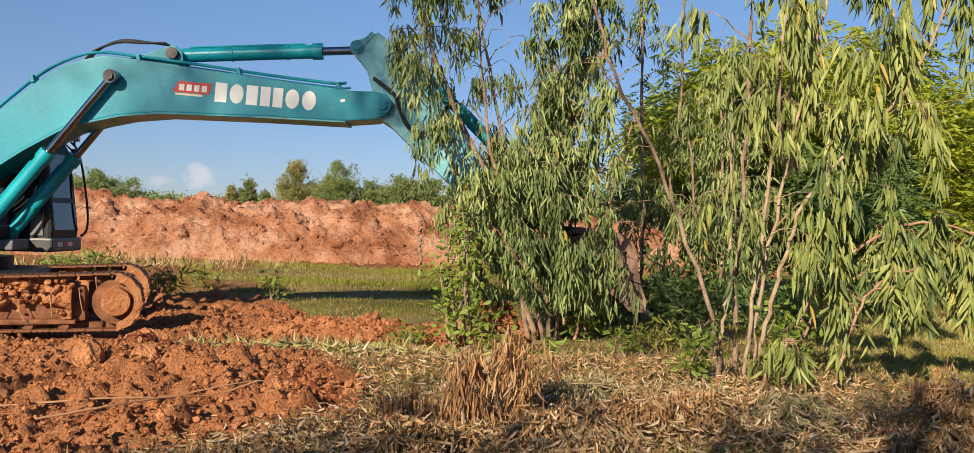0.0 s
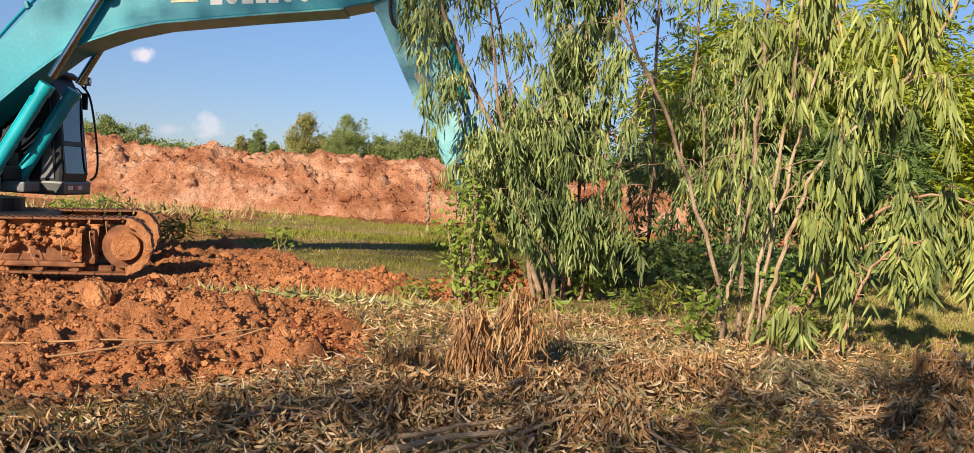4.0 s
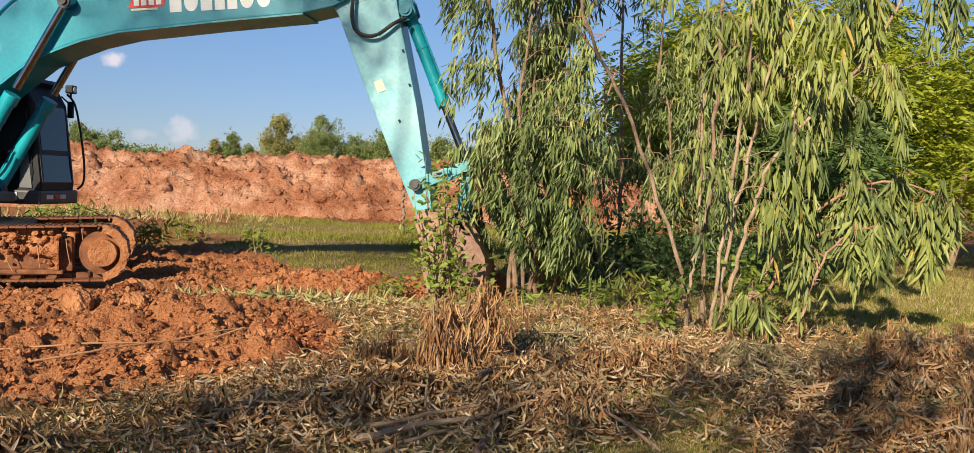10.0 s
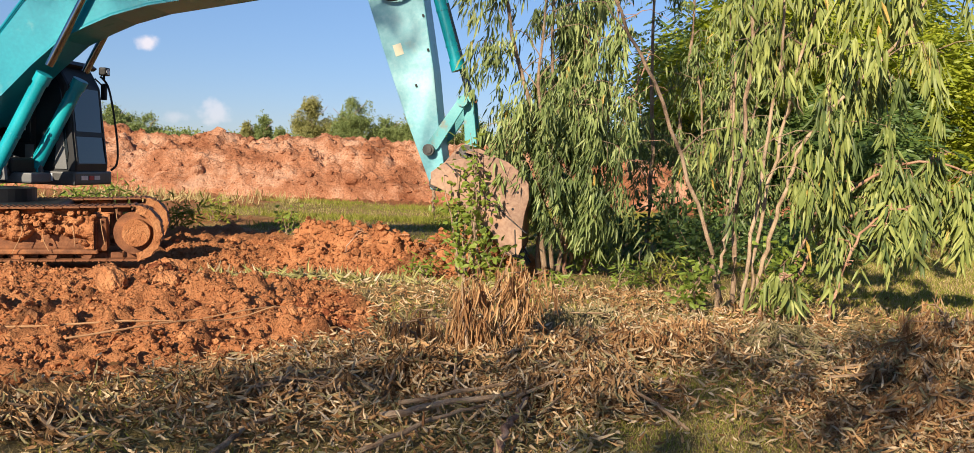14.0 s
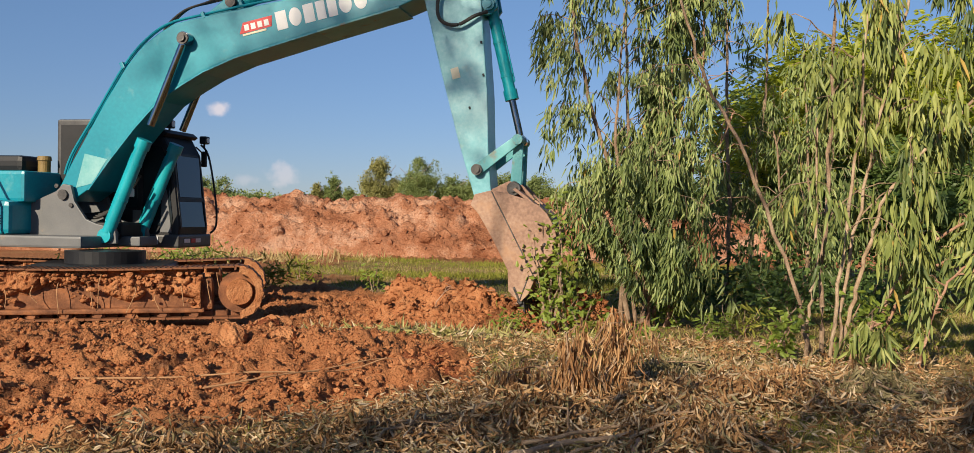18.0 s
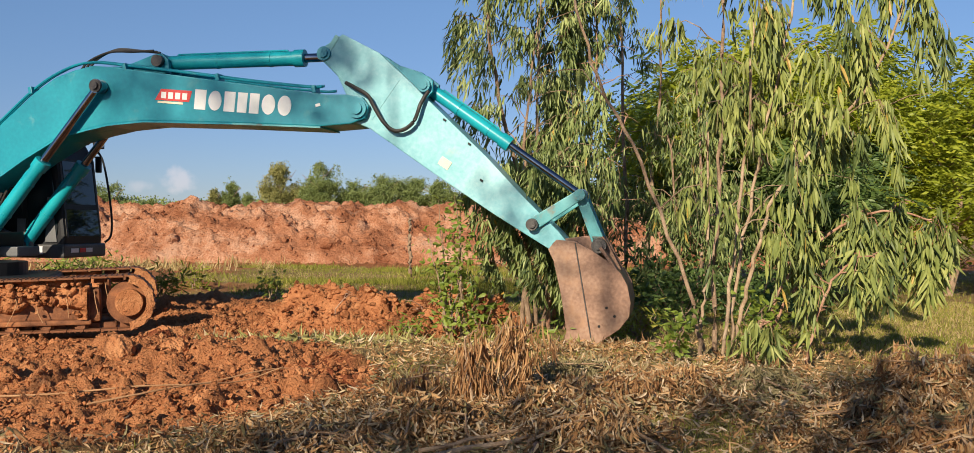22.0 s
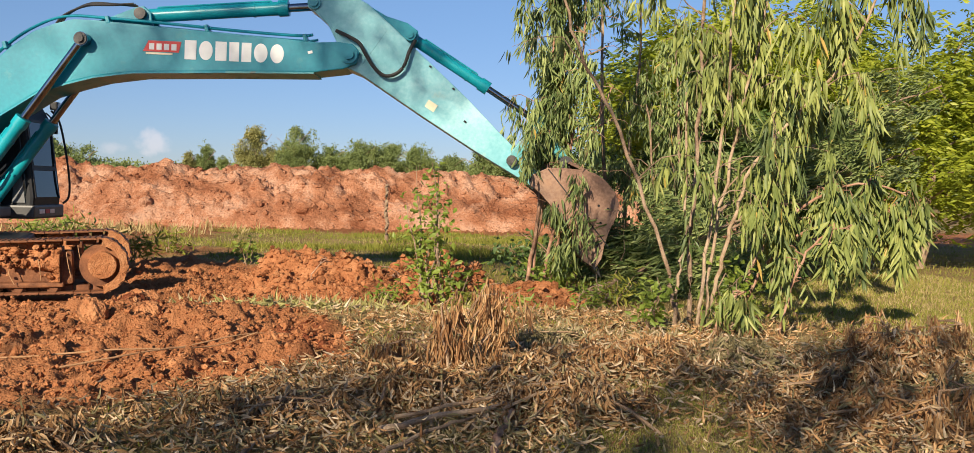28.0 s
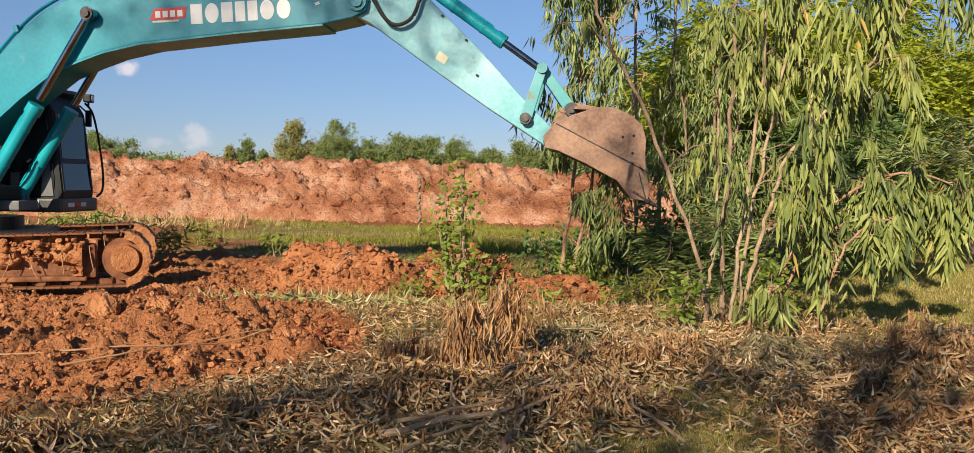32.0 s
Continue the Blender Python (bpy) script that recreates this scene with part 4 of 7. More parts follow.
def build_arm():
    line = [(-0.84, 0.30), (-0.80, 0.40), (-0.69, 0.63), (-0.18, 0.69), (0.30, 0.62), (0.62, 0.56), (1.61, 0.39), (2.19, 0.26), (2.50, 0.20), (2.80, 0.15), (2.98, 0.10), (3.03, 0.0), (2.97, -0.09), (2.86, -0.08), (2.06, -0.115), (1.2, -0.125), (0.24, -0.12), (0.05, -0.16), (-0.14, -0.10), (-0.24, 0.05), (-0.46, 0.18), (-0.70, 0.22), (-0.80, 0.22)]
    bm = shape()
    slab(bm, line, -0.02, 2 * HALF + 0.02 - 0.18, 0.013)
    arm = part("arm", bm, TEAL_SHEEN, excavator, "teal dipper arm, paler for painted-in sun sheen")
    bm = shape()
    slab(bm, [(-0.20, 0.685), (0.10, 0.70), (0.38, 0.78), (0.55, 0.77), (0.62, 0.66), (0.60, 0.56), (0.30, 0.60)], 0.05, 0.11, 0.008)
    slab(bm, [(-0.20, 0.685), (0.10, 0.70), (0.38, 0.78), (0.55, 0.77), (0.62, 0.66), (0.60, 0.56), (0.30, 0.60)], 0.35, 0.41, 0.008)
    part("cylinder_lug", bm, TEAL, arm)
    for (x, z), r, y0 in ((ARM_CYL_EYE, 0.085, -0.05), (BUCKET_CYL_FOOT, 0.08, -0.01), (LINK_PIN, 0.07, -0.12), ((ARM_LEN, 0.0), 0.075, -0.10)):
        bm = shape()
        tube(bm, (x, y0, z), (x, 0.50 - y0, z), r, seg=20)
        tube(bm, (x, y0 - 0.02, z), (x, y0, z), r * 0.62, seg=16)
        part("pin", bm, TEAL if r > 0.079 else PINSTEEL, arm, "", True)
    bm = shape()
    box(bm, (-0.76, -0.028, 0.30), (-0.70, -0.018, 0.58), 0.003)
    part("bare_strip", bm, PALE, arm)
    for a, b in (((-0.70, 0.24), (0.05, 0.10)), ((0.20, -0.02), (0.22, 0.55))):
        bm = shape()
        tube(bm, (a[0], -0.022, a[1]), (b[0], -0.022, b[1]), 0.004, seg=6)
        part("weld_seam", bm, TEAL_SHEEN, arm)
    bm = shape()
    box(bm, (1.17, -0.027, 0.0), (1.31, -0.018, 0.105), 0.002)
    part("sticker", bm, CREAM, arm, "small cream warning sticker")
    for x, z in ((0.95, 0.47), (1.36, 0.40), (1.72, 0.13)):
        bm = shape()
        box(bm, (x - 0.018, -0.04, z - 0.012), (x + 0.018, -0.018, z + 0.012), 0.004)
        part("bracket", bm, BLACK, arm)
    bm = shape()
    hose(bm, [(-0.32, -0.03, 0.17), (-0.16, -0.09, 0.19), (0.02, -0.11, 0.20), (0.15, -0.11, 0.14), (0.35, -0.11, 0.05), (0.52, -0.11, 0.03), (0.63, -0.11, 0.12), (0.67, -0.11, 0.27), (0.62, -0.10, 0.48), (0.60, -0.04, 0.64)], 0.024)
    part("hose", bm, RUBBER, arm, "looped black hydraulic hose")
    return arm


def build_bucket():
    """x from pin to tooth tips, z to the back of the bucket."""
    wide = 1.02
    line = [(-0.10, 0.0), (-0.065, 0.215), (0.06, 0.40), (0.19, 0.56), (0.33, 0.69), (0.47, 0.75), (0.66, 0.77), (0.82, 0.74), (0.95, 0.62), (1.04, 0.46), (1.16, 0.30), (1.30, 0.16), (1.36, 0.02), (1.17, -0.06), (0.93, 0.03), (0.5, 0.0), (0.14, -0.05), (0.0, -0.10)]
    y0 = 0.23 - wide / 2
    bm = shape()
    slab(bm, line, y0, y0 + 0.035, 0.008)
    bucket = part("bucket", bm, BUCKET, excavator, "worn rust-brown digging bucket")
    bm = shape()
    slab(bm, line, y0 + wide - 0.035, y0 + wide, 0.008)
    part("side_wall", bm, BUCKET, bucket)
    back_line = [(0.02, 0.50), (0.19, 0.60), (0.47, 0.74), (0.66, 0.77), (0.82, 0.74), (0.95, 0.62), (1.04, 0.46), (1.16, 0.30), (1.30, 0.14)]
    inner = [(x - 0.02 if x > 0.6 else x + 0.01, z - 0.035) for x, z in back_line]
    bm = shape()
    slab(bm, back_line + inner[::-1], y0 + 0.01, y0 + wide - 0.01, 0)
    part("shell", bm, BUCKET, bucket, "curved bucket shell")
    bm = shape()
    slab(bm, [(-0.12, 0.36), (-0.10, 0.50), (0.0, 0.56), (0.30, 0.68), (0.30, 0.60), (0.05, 0.40)], 0.02, 0.10, 0.01)
    slab(bm, [(-0.12, 0.36), (-0.10, 0.50), (0.0, 0.56), (0.30, 0.68), (0.30, 0.60), (0.05, 0.40)], 0.36, 0.44, 0.01)
    slab(bm, [(-0.10, 0.0), (-0.12, 0.42), (0.3, 0.66), (0.3, 0.1), (0.0, -0.10)], 0.03, 0.09, 0.01)
    slab(bm, [(-0.10, 0.0), (-0.12, 0.42), (0.3, 0.66), (0.3, 0.1), (0.0, -0.10)], 0.37, 0.43, 0.01)
    part("hanger", bm, BUCKET, bucket)
    for x, z in ((0.0, 0.0), EAR):
        bm = shape()
        tube(bm, (x, -0.14, z), (x, 0.60, z), 0.085, seg=20)
        tube(bm, (x, -0.17, z), (x, -0.14, z), 0.05, seg=6)
        part("pin_boss", bm, PINSTEEL, bucket, "", True)
    bm = shape()
    box(bm, (1.14, y0 + 0.0, 0.0), (1.38, y0 + wide, 0.05), 0.01)
    part("cutting_edge", bm, PINSTEEL, bucket)
    for k in range(5):
        y = y0 + 0.04 + k * (wide - 0.17) / 4
        bm = shape()
        slab(bm, [(1.26, -0.02), (1.26, 0.09), (1.36, 0.07), (1.52, 0.025), (1.36, 0.0)], y, y + 0.09, 0.01)
        part("tooth", bm, PINSTEEL, bucket, "worn steel tooth")
    for x, z in ((0.70, 0.50), (0.80, 0.58), (0.90, 0.40)):
        bm = shape()
        tube(bm, (x, y0 - 0.004, z), (x, y0 + 0.002, z), 0.016, seg=10)
        part("bolt_hole", bm, BLACK, bucket)
    bm = shape()
    tube(bm, (-0.05, y0 - 0.002, 0.21), (1.22, y0 - 0.002, 0.315), 0.008, seg=6)
    part("weld_seam", bm, PINSTEEL, bucket)
    bm = shape()
    tube(bm, (1.09, y0 - 0.002, 0.25), (1.34, y0 - 0.002, 0.02), 0.008, seg=6)
    part("weld_seam", bm, PINSTEEL, bucket)
    return bucket


def cylinder_pair(name, reach, r, rod, length, mat):
    """A barrel whose foot eye is at the origin, and a rod whose eye is at the origin, both pointing along x."""
    bm = shape()
    tube(bm, (0.0, -r * 0.85, 0), (0.0, r * 0.85, 0), r * 1.15, seg=20)
    tube(bm, (0.05, 0, 0), (length, 0, 0), r, seg=24)
    barrel = part(name + "_barrel", bm, mat, excavator, "teal hydraulic cylinder barrel", True)
    bm = shape()
    tube(bm, (length - 0.02, 0, 0), (length + 0.11, 0, 0), r * 1.2, seg=24)
    part("gland", bm, mat, barrel, "", True)
    bm = shape()
    tube(bm, (0.18, 0, r * 1.15), (length - 0.12, 0, r * 1.15), r * 0.13, seg=8)
    tube(bm, (0.18, 0, r * 0.6), (0.18, 0, r * 1.15), r * 0.18, seg=8)
    tube(bm, (length - 0.12, 0, r * 0.6), (length - 0.12, 0, r * 1.15), r * 0.18, seg=8)
    part("oil_pipe", bm, mat, barrel)
    for x in (length * 0.4, length * 0.8):
        bm = shape()
        tube(bm, (x, 0, 0), (x + 0.03, 0, 0), r * 1.08, seg=24)
        part("band", bm, mat, barrel)
    bm = shape()
    tube(bm, (0.0, -r * 0.75, 0), (0.0, r * 0.75, 0), r * 1.05, seg=20)
    tube(bm, (0.05, 0, 0), (reach, 0, 0), rod, seg=20)
    stick = part(name + "_rod", bm, CHROME, excavator, "chrome piston rod", True)
    return barrel, stick


def build_link(name, length, w, ys):
    bm = shape()
    for y in ys:
        slab(bm, [(-0.06, -0.05), (0.0, -0.075), (length, -0.06), (length + 0.06, 0.0), (length, 0.06), (0.0, 0.075), (-0.06, 0.05)], y, y + w, 0.01)
    tube(bm, (length, min(ys) - 0.03, 0), (length, max(ys) + w + 0.03, 0), 0.065, seg=18)
    return part(name, bm, TEAL_LINK, excavator, "teal bucket linkage bar stained with soil")


build_undercarriage()
house = build_house()
boom, arm, bucket = build_boom(), build_arm(), build_bucket()
boom_cyl = cylinder_pair("boom_cylinder", 1.25, 0.085, 0.05, 1.30, TEAL_CYL)
boom_cyl_far = cylinder_pair("boom_cylinder", 1.25, 0.085, 0.05, 1.30, TEAL_CYL)
arm_cyl = cylinder_pair("arm_cylinder", 1.5, 0.09, 0.055, 1.78, TEAL_CYL)
bucket_cyl = cylinder_pair("bucket_cylinder", 1.2, 0.075, 0.045, 1.12, TEAL_CYL)
rocker = build_link("rocker_link", LINK_LEN, 0.05, (-0.07, 0.47))
pusher = build_link("bucket_link", 0.62, 0.06, (0.02, 0.36))


# ---- plants ----
def unit(v):
    return v / np.maximum(np.linalg.norm(v, axis=-1, keepdims=True), 1e-9)


def leaf_mesh(at, way, length, width, rng, fold=0.25, bend=0.18, face=None, plain=False):
    """Arrays for many folded, pointed, slightly curved leaves: eight vertices and eight triangles each. face: where the flat side looks."""
    n = len(at)
    way = unit(way)
    side = unit(np.cross(way, rng.normal(size=(n, 3)) if face is None else face + rng.normal(size=(n, 3)) * 0.55))
    up = np.cross(side, way)
    length, width = np.broadcast_to(length, n)[:, None], np.broadcast_to(width, n)[:, None]
    curl = up * length * bend * rng.uniform(-1, 1, (n, 1)) + side * length * bend * 0.6 * rng.uniform(-1, 1, (n, 1))
    if plain:
        mid = at + way * length * 0.4
        k = np.arange(n)[:, None] * 4
        quads = np.stack([at, mid + side * width * 0.5, at + way * length + curl, mid - side * width * 0.5], 1)
        return quads.reshape(-1, 3), np.concatenate([k + [0, 1, 2], k + [0, 2, 3]], 1).reshape(-1, 3)
    rows = [at]
    for s, w in ((0.24, 0.5), (0.6, 0.38)):
        mid = at + way * length * s + curl * s * s
        rows += [mid + side * width * w, mid - up * width * fold, mid - side * width * w]
    rows.append(at + way * length + curl)
    k = np.arange(n)[:, None] * 8
    tris = np.concatenate([k + t for t in ([0, 1, 2], [0, 2, 3], [1, 4, 5], [1, 5, 2], [2, 5, 6], [2, 6, 3], [4, 7, 5], [5, 7, 6])], 1).reshape(-1, 3)
    return np.stack(rows, 1).reshape(-1, 3), tris


def bunches(starts, rng, drop, leaves, size, out=None, fat=0.13, loose=0.15, flare=0.28):
    """Leaves in hanging bunches. Returns where they sit, which way they point, their lengths and where they face."""
    n = len(starts)
    long = rng.uniform(*drop, n)
    lean = rng.normal(size=(n, 3)) * [0.16, 0.16, 0]
    if out is not None:
        lean = lean + out * 0.3
    s = rng.random((n, leaves)) ** 1.05
    turn = rng.uniform(0, 6.28, (n, leaves))
    round_ = np.stack([np.cos(turn), np.sin(turn), 0 * turn], -1)
    girth = fat * (0.25 + 1.25 * np.sqrt(s) * (1.08 - s)) * rng.uniform(0.3, 1.1, (n, leaves)) * (0.6 + 0.5 * long[:, None])
    axis = lean[:, None] * (s * (1 - 0.4 * s))[..., None] - np.array([0, 0, 1.0]) * (s**1.3)[..., None]
    at = starts[:, None] + axis * long[:, None, None] + round_ * girth[..., None]
    way = np.array([0, 0, -1.0]) + round_ * (flare + rng.normal(size=(n, leaves, 1)) * 0.18) + rng.normal(size=(n, leaves, 3)) * loose
    return at.reshape(-1, 3), way.reshape(-1, 3), rng.uniform(*size, n * leaves), round_.reshape(-1, 3)


def limb(bm, points, r0, r1, seg=7):
    """A tapered branch through points."""
    pts = [Vector(p) for p in points]
    rings = []
    for k, p in enumerate(pts):
        way = (pts[min(k + 1, len(pts) - 1)] - pts[max(k - 1, 0)]).normalized()
        q = way.to_track_quat("Z", "Y").to_matrix()
        r = r0 + (r1 - r0) * k / (len(pts) - 1)
        rings.append([bm.verts.new(p + q @ Vector((r * math.cos(a), r * math.sin(a), 0))) for a in [2 * math.pi * j / seg for j in range(seg)]])
    for a, b in zip(rings, rings[1:]):
        for j in range(seg):
            bm.faces.new((a[j], a[(j + 1) % seg], b[(j + 1) % seg], b[j]))
    bm.faces.new(rings[0][::-1]), bm.faces.new(rings[-1])


def bent(a, b, rng, n=6, wob=0.05, sag=0.0):
    a, b = np.asarray(a, float), np.asarray(b, float)
    s = np.linspace(0, 1, n)[:, None]
    p = a + (b - a) * s + np.array([0, 0, 1]) * sag * (4 * s * (1 - s))
    p[1:-1] += rng.normal(size=(n - 2, 3)) * wob * [1, 1, 0.4]
    return p


def curve_through(pts, rng, wob=0.012):
    """A smooth line through points, slightly uneven."""
    line = []
    for k in range(len(pts) - 1):
        p0, p1, p2, p3 = pts[max(k - 1, 0)], pts[k], pts[k + 1], pts[min(k + 2, len(pts) - 1)]
        for u in np.linspace(0, 1, 7)[:-1]:
            line.append(0.5 * (2 * p1 + (p2 - p0) * u + (2 * p0 - 5 * p1 + 4 * p2 - p3) * u**2 + (3 * p1 - p0 - 3 * p2 + p3) * u**3))
    line = np.array(line + [pts[-1]])
    line[1:-1] += rng.normal(size=(len(line) - 2, 3)) * wob * [1, 1, 0.2]
    return line


def weeping_tree(name, at, stems, mat, seed, label, limbs_per_stem=9, reach=1.1, low=0.9, twigs=3, leaves=34, bark=BARK, category="tree", size=(0.13, 0.24), thick=0.045, drop=(0.4, 0.85), wide=0.175, yellow=0.006, clear=None, share=None, loose=0.3, gap=0.36, grain=1.0):
    """A slender tree with bunches of narrow leaves hanging from drooping limbs. stems: lists of points from the base up."""
    rng = np.random.default_rng(seed)
    tree = tagged(new(name), label, category)
    tree.location = at
    starts, outs = [], []

    def thickness(p):
        return fbm((p[..., 0] + p[..., 1] * 0.7) * grain + seed, p[..., 2] * 0.85 * grain, 3, seed % 40)

    for which, stem in enumerate(stems):
        bark_, many = (bark, 1.0) if share is None else share[which]
        pts = np.asarray(stem, float)
        dense = curve_through(pts, rng)
        bm = shape()
        limb(bm, dense, thick * rng.uniform(0.8, 1.15), 0.010 if thick > 0.02 else 0.006, 8)
        part("trunk", bm, bark_, tree, "", True)
        cum = np.r_[0, np.cumsum(np.linalg.norm(np.diff(dense, axis=0), axis=1))]
        bm = shape()
        for k in range(int(limbs_per_stem * many)):
            h = low + (cum[-1] - low) * (k + rng.uniform(0.1, 0.9)) / max(1, int(limbs_per_stem * many))
            root = np.array([np.interp(h, cum, dense[:, j]) for j in range(3)])
            turn = k * 2.4 + rng.uniform(-0.5, 0.5) + seed
            far = reach * rng.uniform(0.45, 1.1) * (1.0 - 0.55 * max(0, h / cum[-1] - 0.55) / 0.45)
            tip = root + [math.cos(turn) * far, math.sin(turn) * far * 0.85, far * rng.uniform(0.0, 0.5)]
            line = bent(root, tip, rng, 6, 0.03, 0.20 * far)
            if k % 2 == 0 or thickness(tip) > gap:
                limb(bm, line, 0.008, 0.002, 5)
            for j in range(twigs):
                s = min(1.0, (j + rng.uniform(0.3, 1.3)) / twigs)
                p = np.array([np.interp(s, np.linspace(0, 1, 6), line[:, i]) for i in range(3)])
                starts.append(p + rng.normal(size=3) * 0.05)
                outs.append([math.cos(turn), math.sin(turn), 0])
                if thickness(p) > gap + 0.04 and (clear is None or not clear(p[0], p[2])):
                    limb(bm, [p, p + [math.cos(turn) * 0.05, math.sin(turn) * 0.05, -0.14], p + [math.cos(turn) * 0.07, math.sin(turn) * 0.07, -0.30]], 0.003, 0.0012, 3)
        tagged(part("branchwork", bm, BARK if bark is BARK_PALE else bark, tree), kind="stuff")
    at_, way, length, face = bunches(np.array(starts), rng, drop, leaves, size, np.array(outs), loose=loose)
    face = face + np.array([-0.35, -0.45, 0.2])  # blades tilted sunward so the crowns look brighter
    # the leaves gather in clumps with gaps between them
    keep = (at_[:, 2] > 0.16) & (rng.random(len(at_)) < smooth(gap, gap + 0.14, thickness(at_)))
    if clear is not None:
        keep &= ~clear(at_[:, 0], at_[:, 2])
    # random bunches take the darker copy, as if they lay in shade
    shaded_bunch = np.repeat(rng.random(len(starts)) < 0.2, leaves)[keep]
    at_, way, length, face = at_[keep], way[keep], length[keep], face[keep]
    v, f = leaf_mesh(at_, way, length, length * wide, rng, face=face)
    kinds = np.where(rng.random(len(at_)) < yellow, 1, np.where(shaded_bunch, 2, 0))
    crown = new("crown", mesh_of("crown", v, f, [mat, YELLOWLEAF, EUCA_SHADED], index=np.repeat(kinds, 8)))
    crown.parent = tree
    return tree


def z_at(x, y):
    return float(ground_z(np.array([x]), np.array([y]))[0])


def standing(x, y):
    return (x, y, z_at(x, y) - 0.03)


tree_a = weeping_tree("eucalyptus_tree", standing(1.05, 12.0), [[(0, 0, 0), (-0.35, 0, 1.6), (-1.0, -0.1, 3.2), (-1.5, -0.1, 5.2), (-1.7, 0, 7.0)], [(0.10, 0.1, 0), (-0.15, 0.15, 1.8), (-0.55, 0.2, 3.8), (-0.8, 0.2, 6.6)], [(-0.08, 0.05, 0), (-0.2, 0.0, 1.2), (-0.5, -0.1, 2.6), (-0.6, -0.1, 4.0)], [(0.18, -0.05, 0), (0.12, -0.05, 1.2), (0.02, 0.0, 2.4)]], EUCA, 3, "slender eucalyptus with hanging leaves, pushed over", 26, 0.95, 0.6, 7, 33, size=(0.11, 0.21), wide=0.17, thick=0.034, drop=(0.28, 0.75), loose=0.22, gap=0.39, grain=1.2, clear=lambda x, z: (z < 1.6) & (np.sin(x * 6 + z * 2.5 + 1.6 * np.sin(z * 7 + x * 9)) > 0.35) | (z < 0.40))
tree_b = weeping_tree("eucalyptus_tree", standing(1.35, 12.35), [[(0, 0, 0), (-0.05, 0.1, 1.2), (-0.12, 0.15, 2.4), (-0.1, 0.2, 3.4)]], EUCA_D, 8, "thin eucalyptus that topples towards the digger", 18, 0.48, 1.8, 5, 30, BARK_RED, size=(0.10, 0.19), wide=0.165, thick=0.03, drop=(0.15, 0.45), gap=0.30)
tree_c = weeping_tree("eucalyptus_tree", standing(1.42, 12.45), [[(0, 0, 0), (0.05, 0.05, 1.8), (0.0, 0.1, 4.0), (-0.15, 0.1, 6.8)], [(0.12, -0.08, 0), (0.30, 0.0, 1.6), (0.42, 0.1, 3.4), (0.30, 0.1, 5.4)], [(0.2, 0.1, 0), (0.45, 0.1, 1.4), (0.85, 0.15, 2.9)]], EUCA, 15, "bushy eucalyptus clump with hanging leaves", 27, 0.8, 0.5, 6, 33, BARK_RED, size=(0.11, 0.21), wide=0.17, thick=0.030, drop=(0.28, 0.75), loose=0.22, gap=0.44, grain=1.3, clear=lambda x, z: (z < 1.6) & (np.sin(x * 7 + z * 2.0) > 0.4) | (z < 0.3) | (x < 0.22 + 0.15 * np.sin(z * 9)) & (z < 1.8 + 0.3 * np.sin(x * 8)) | (x > 0.55 + 0.2 * np.sin(z * 5)) & (z > 2.9))
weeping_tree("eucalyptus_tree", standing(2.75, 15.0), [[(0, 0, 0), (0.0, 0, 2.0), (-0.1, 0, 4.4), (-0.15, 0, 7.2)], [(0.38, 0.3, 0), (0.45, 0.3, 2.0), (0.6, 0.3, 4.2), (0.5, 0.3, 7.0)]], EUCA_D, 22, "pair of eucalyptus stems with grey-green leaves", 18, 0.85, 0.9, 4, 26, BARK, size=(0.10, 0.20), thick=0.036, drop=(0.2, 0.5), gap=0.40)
weeping_tree("eucalyptus_tree", standing(3.75, 14.3), [[(0, 0, 0), (0.05, 0, 1.8), (-0.05, 0, 4.0)], [(0.25, 0.2, 0), (0.4, 0.3, 1.8), (0.6, 0.3, 3.6)], [(-0.2, 0.1, 0), (-0.35, 0.0, 1.6), (-0.5, 0.0, 3.2)]], EUCA, 25, "slender eucalyptus with grey-green leaves behind the clump", 16, 0.8, 0.8, 4, 26, BARK, size=(0.11, 0.20), thick=0.03, drop=(0.2, 0.55), gap=0.42)
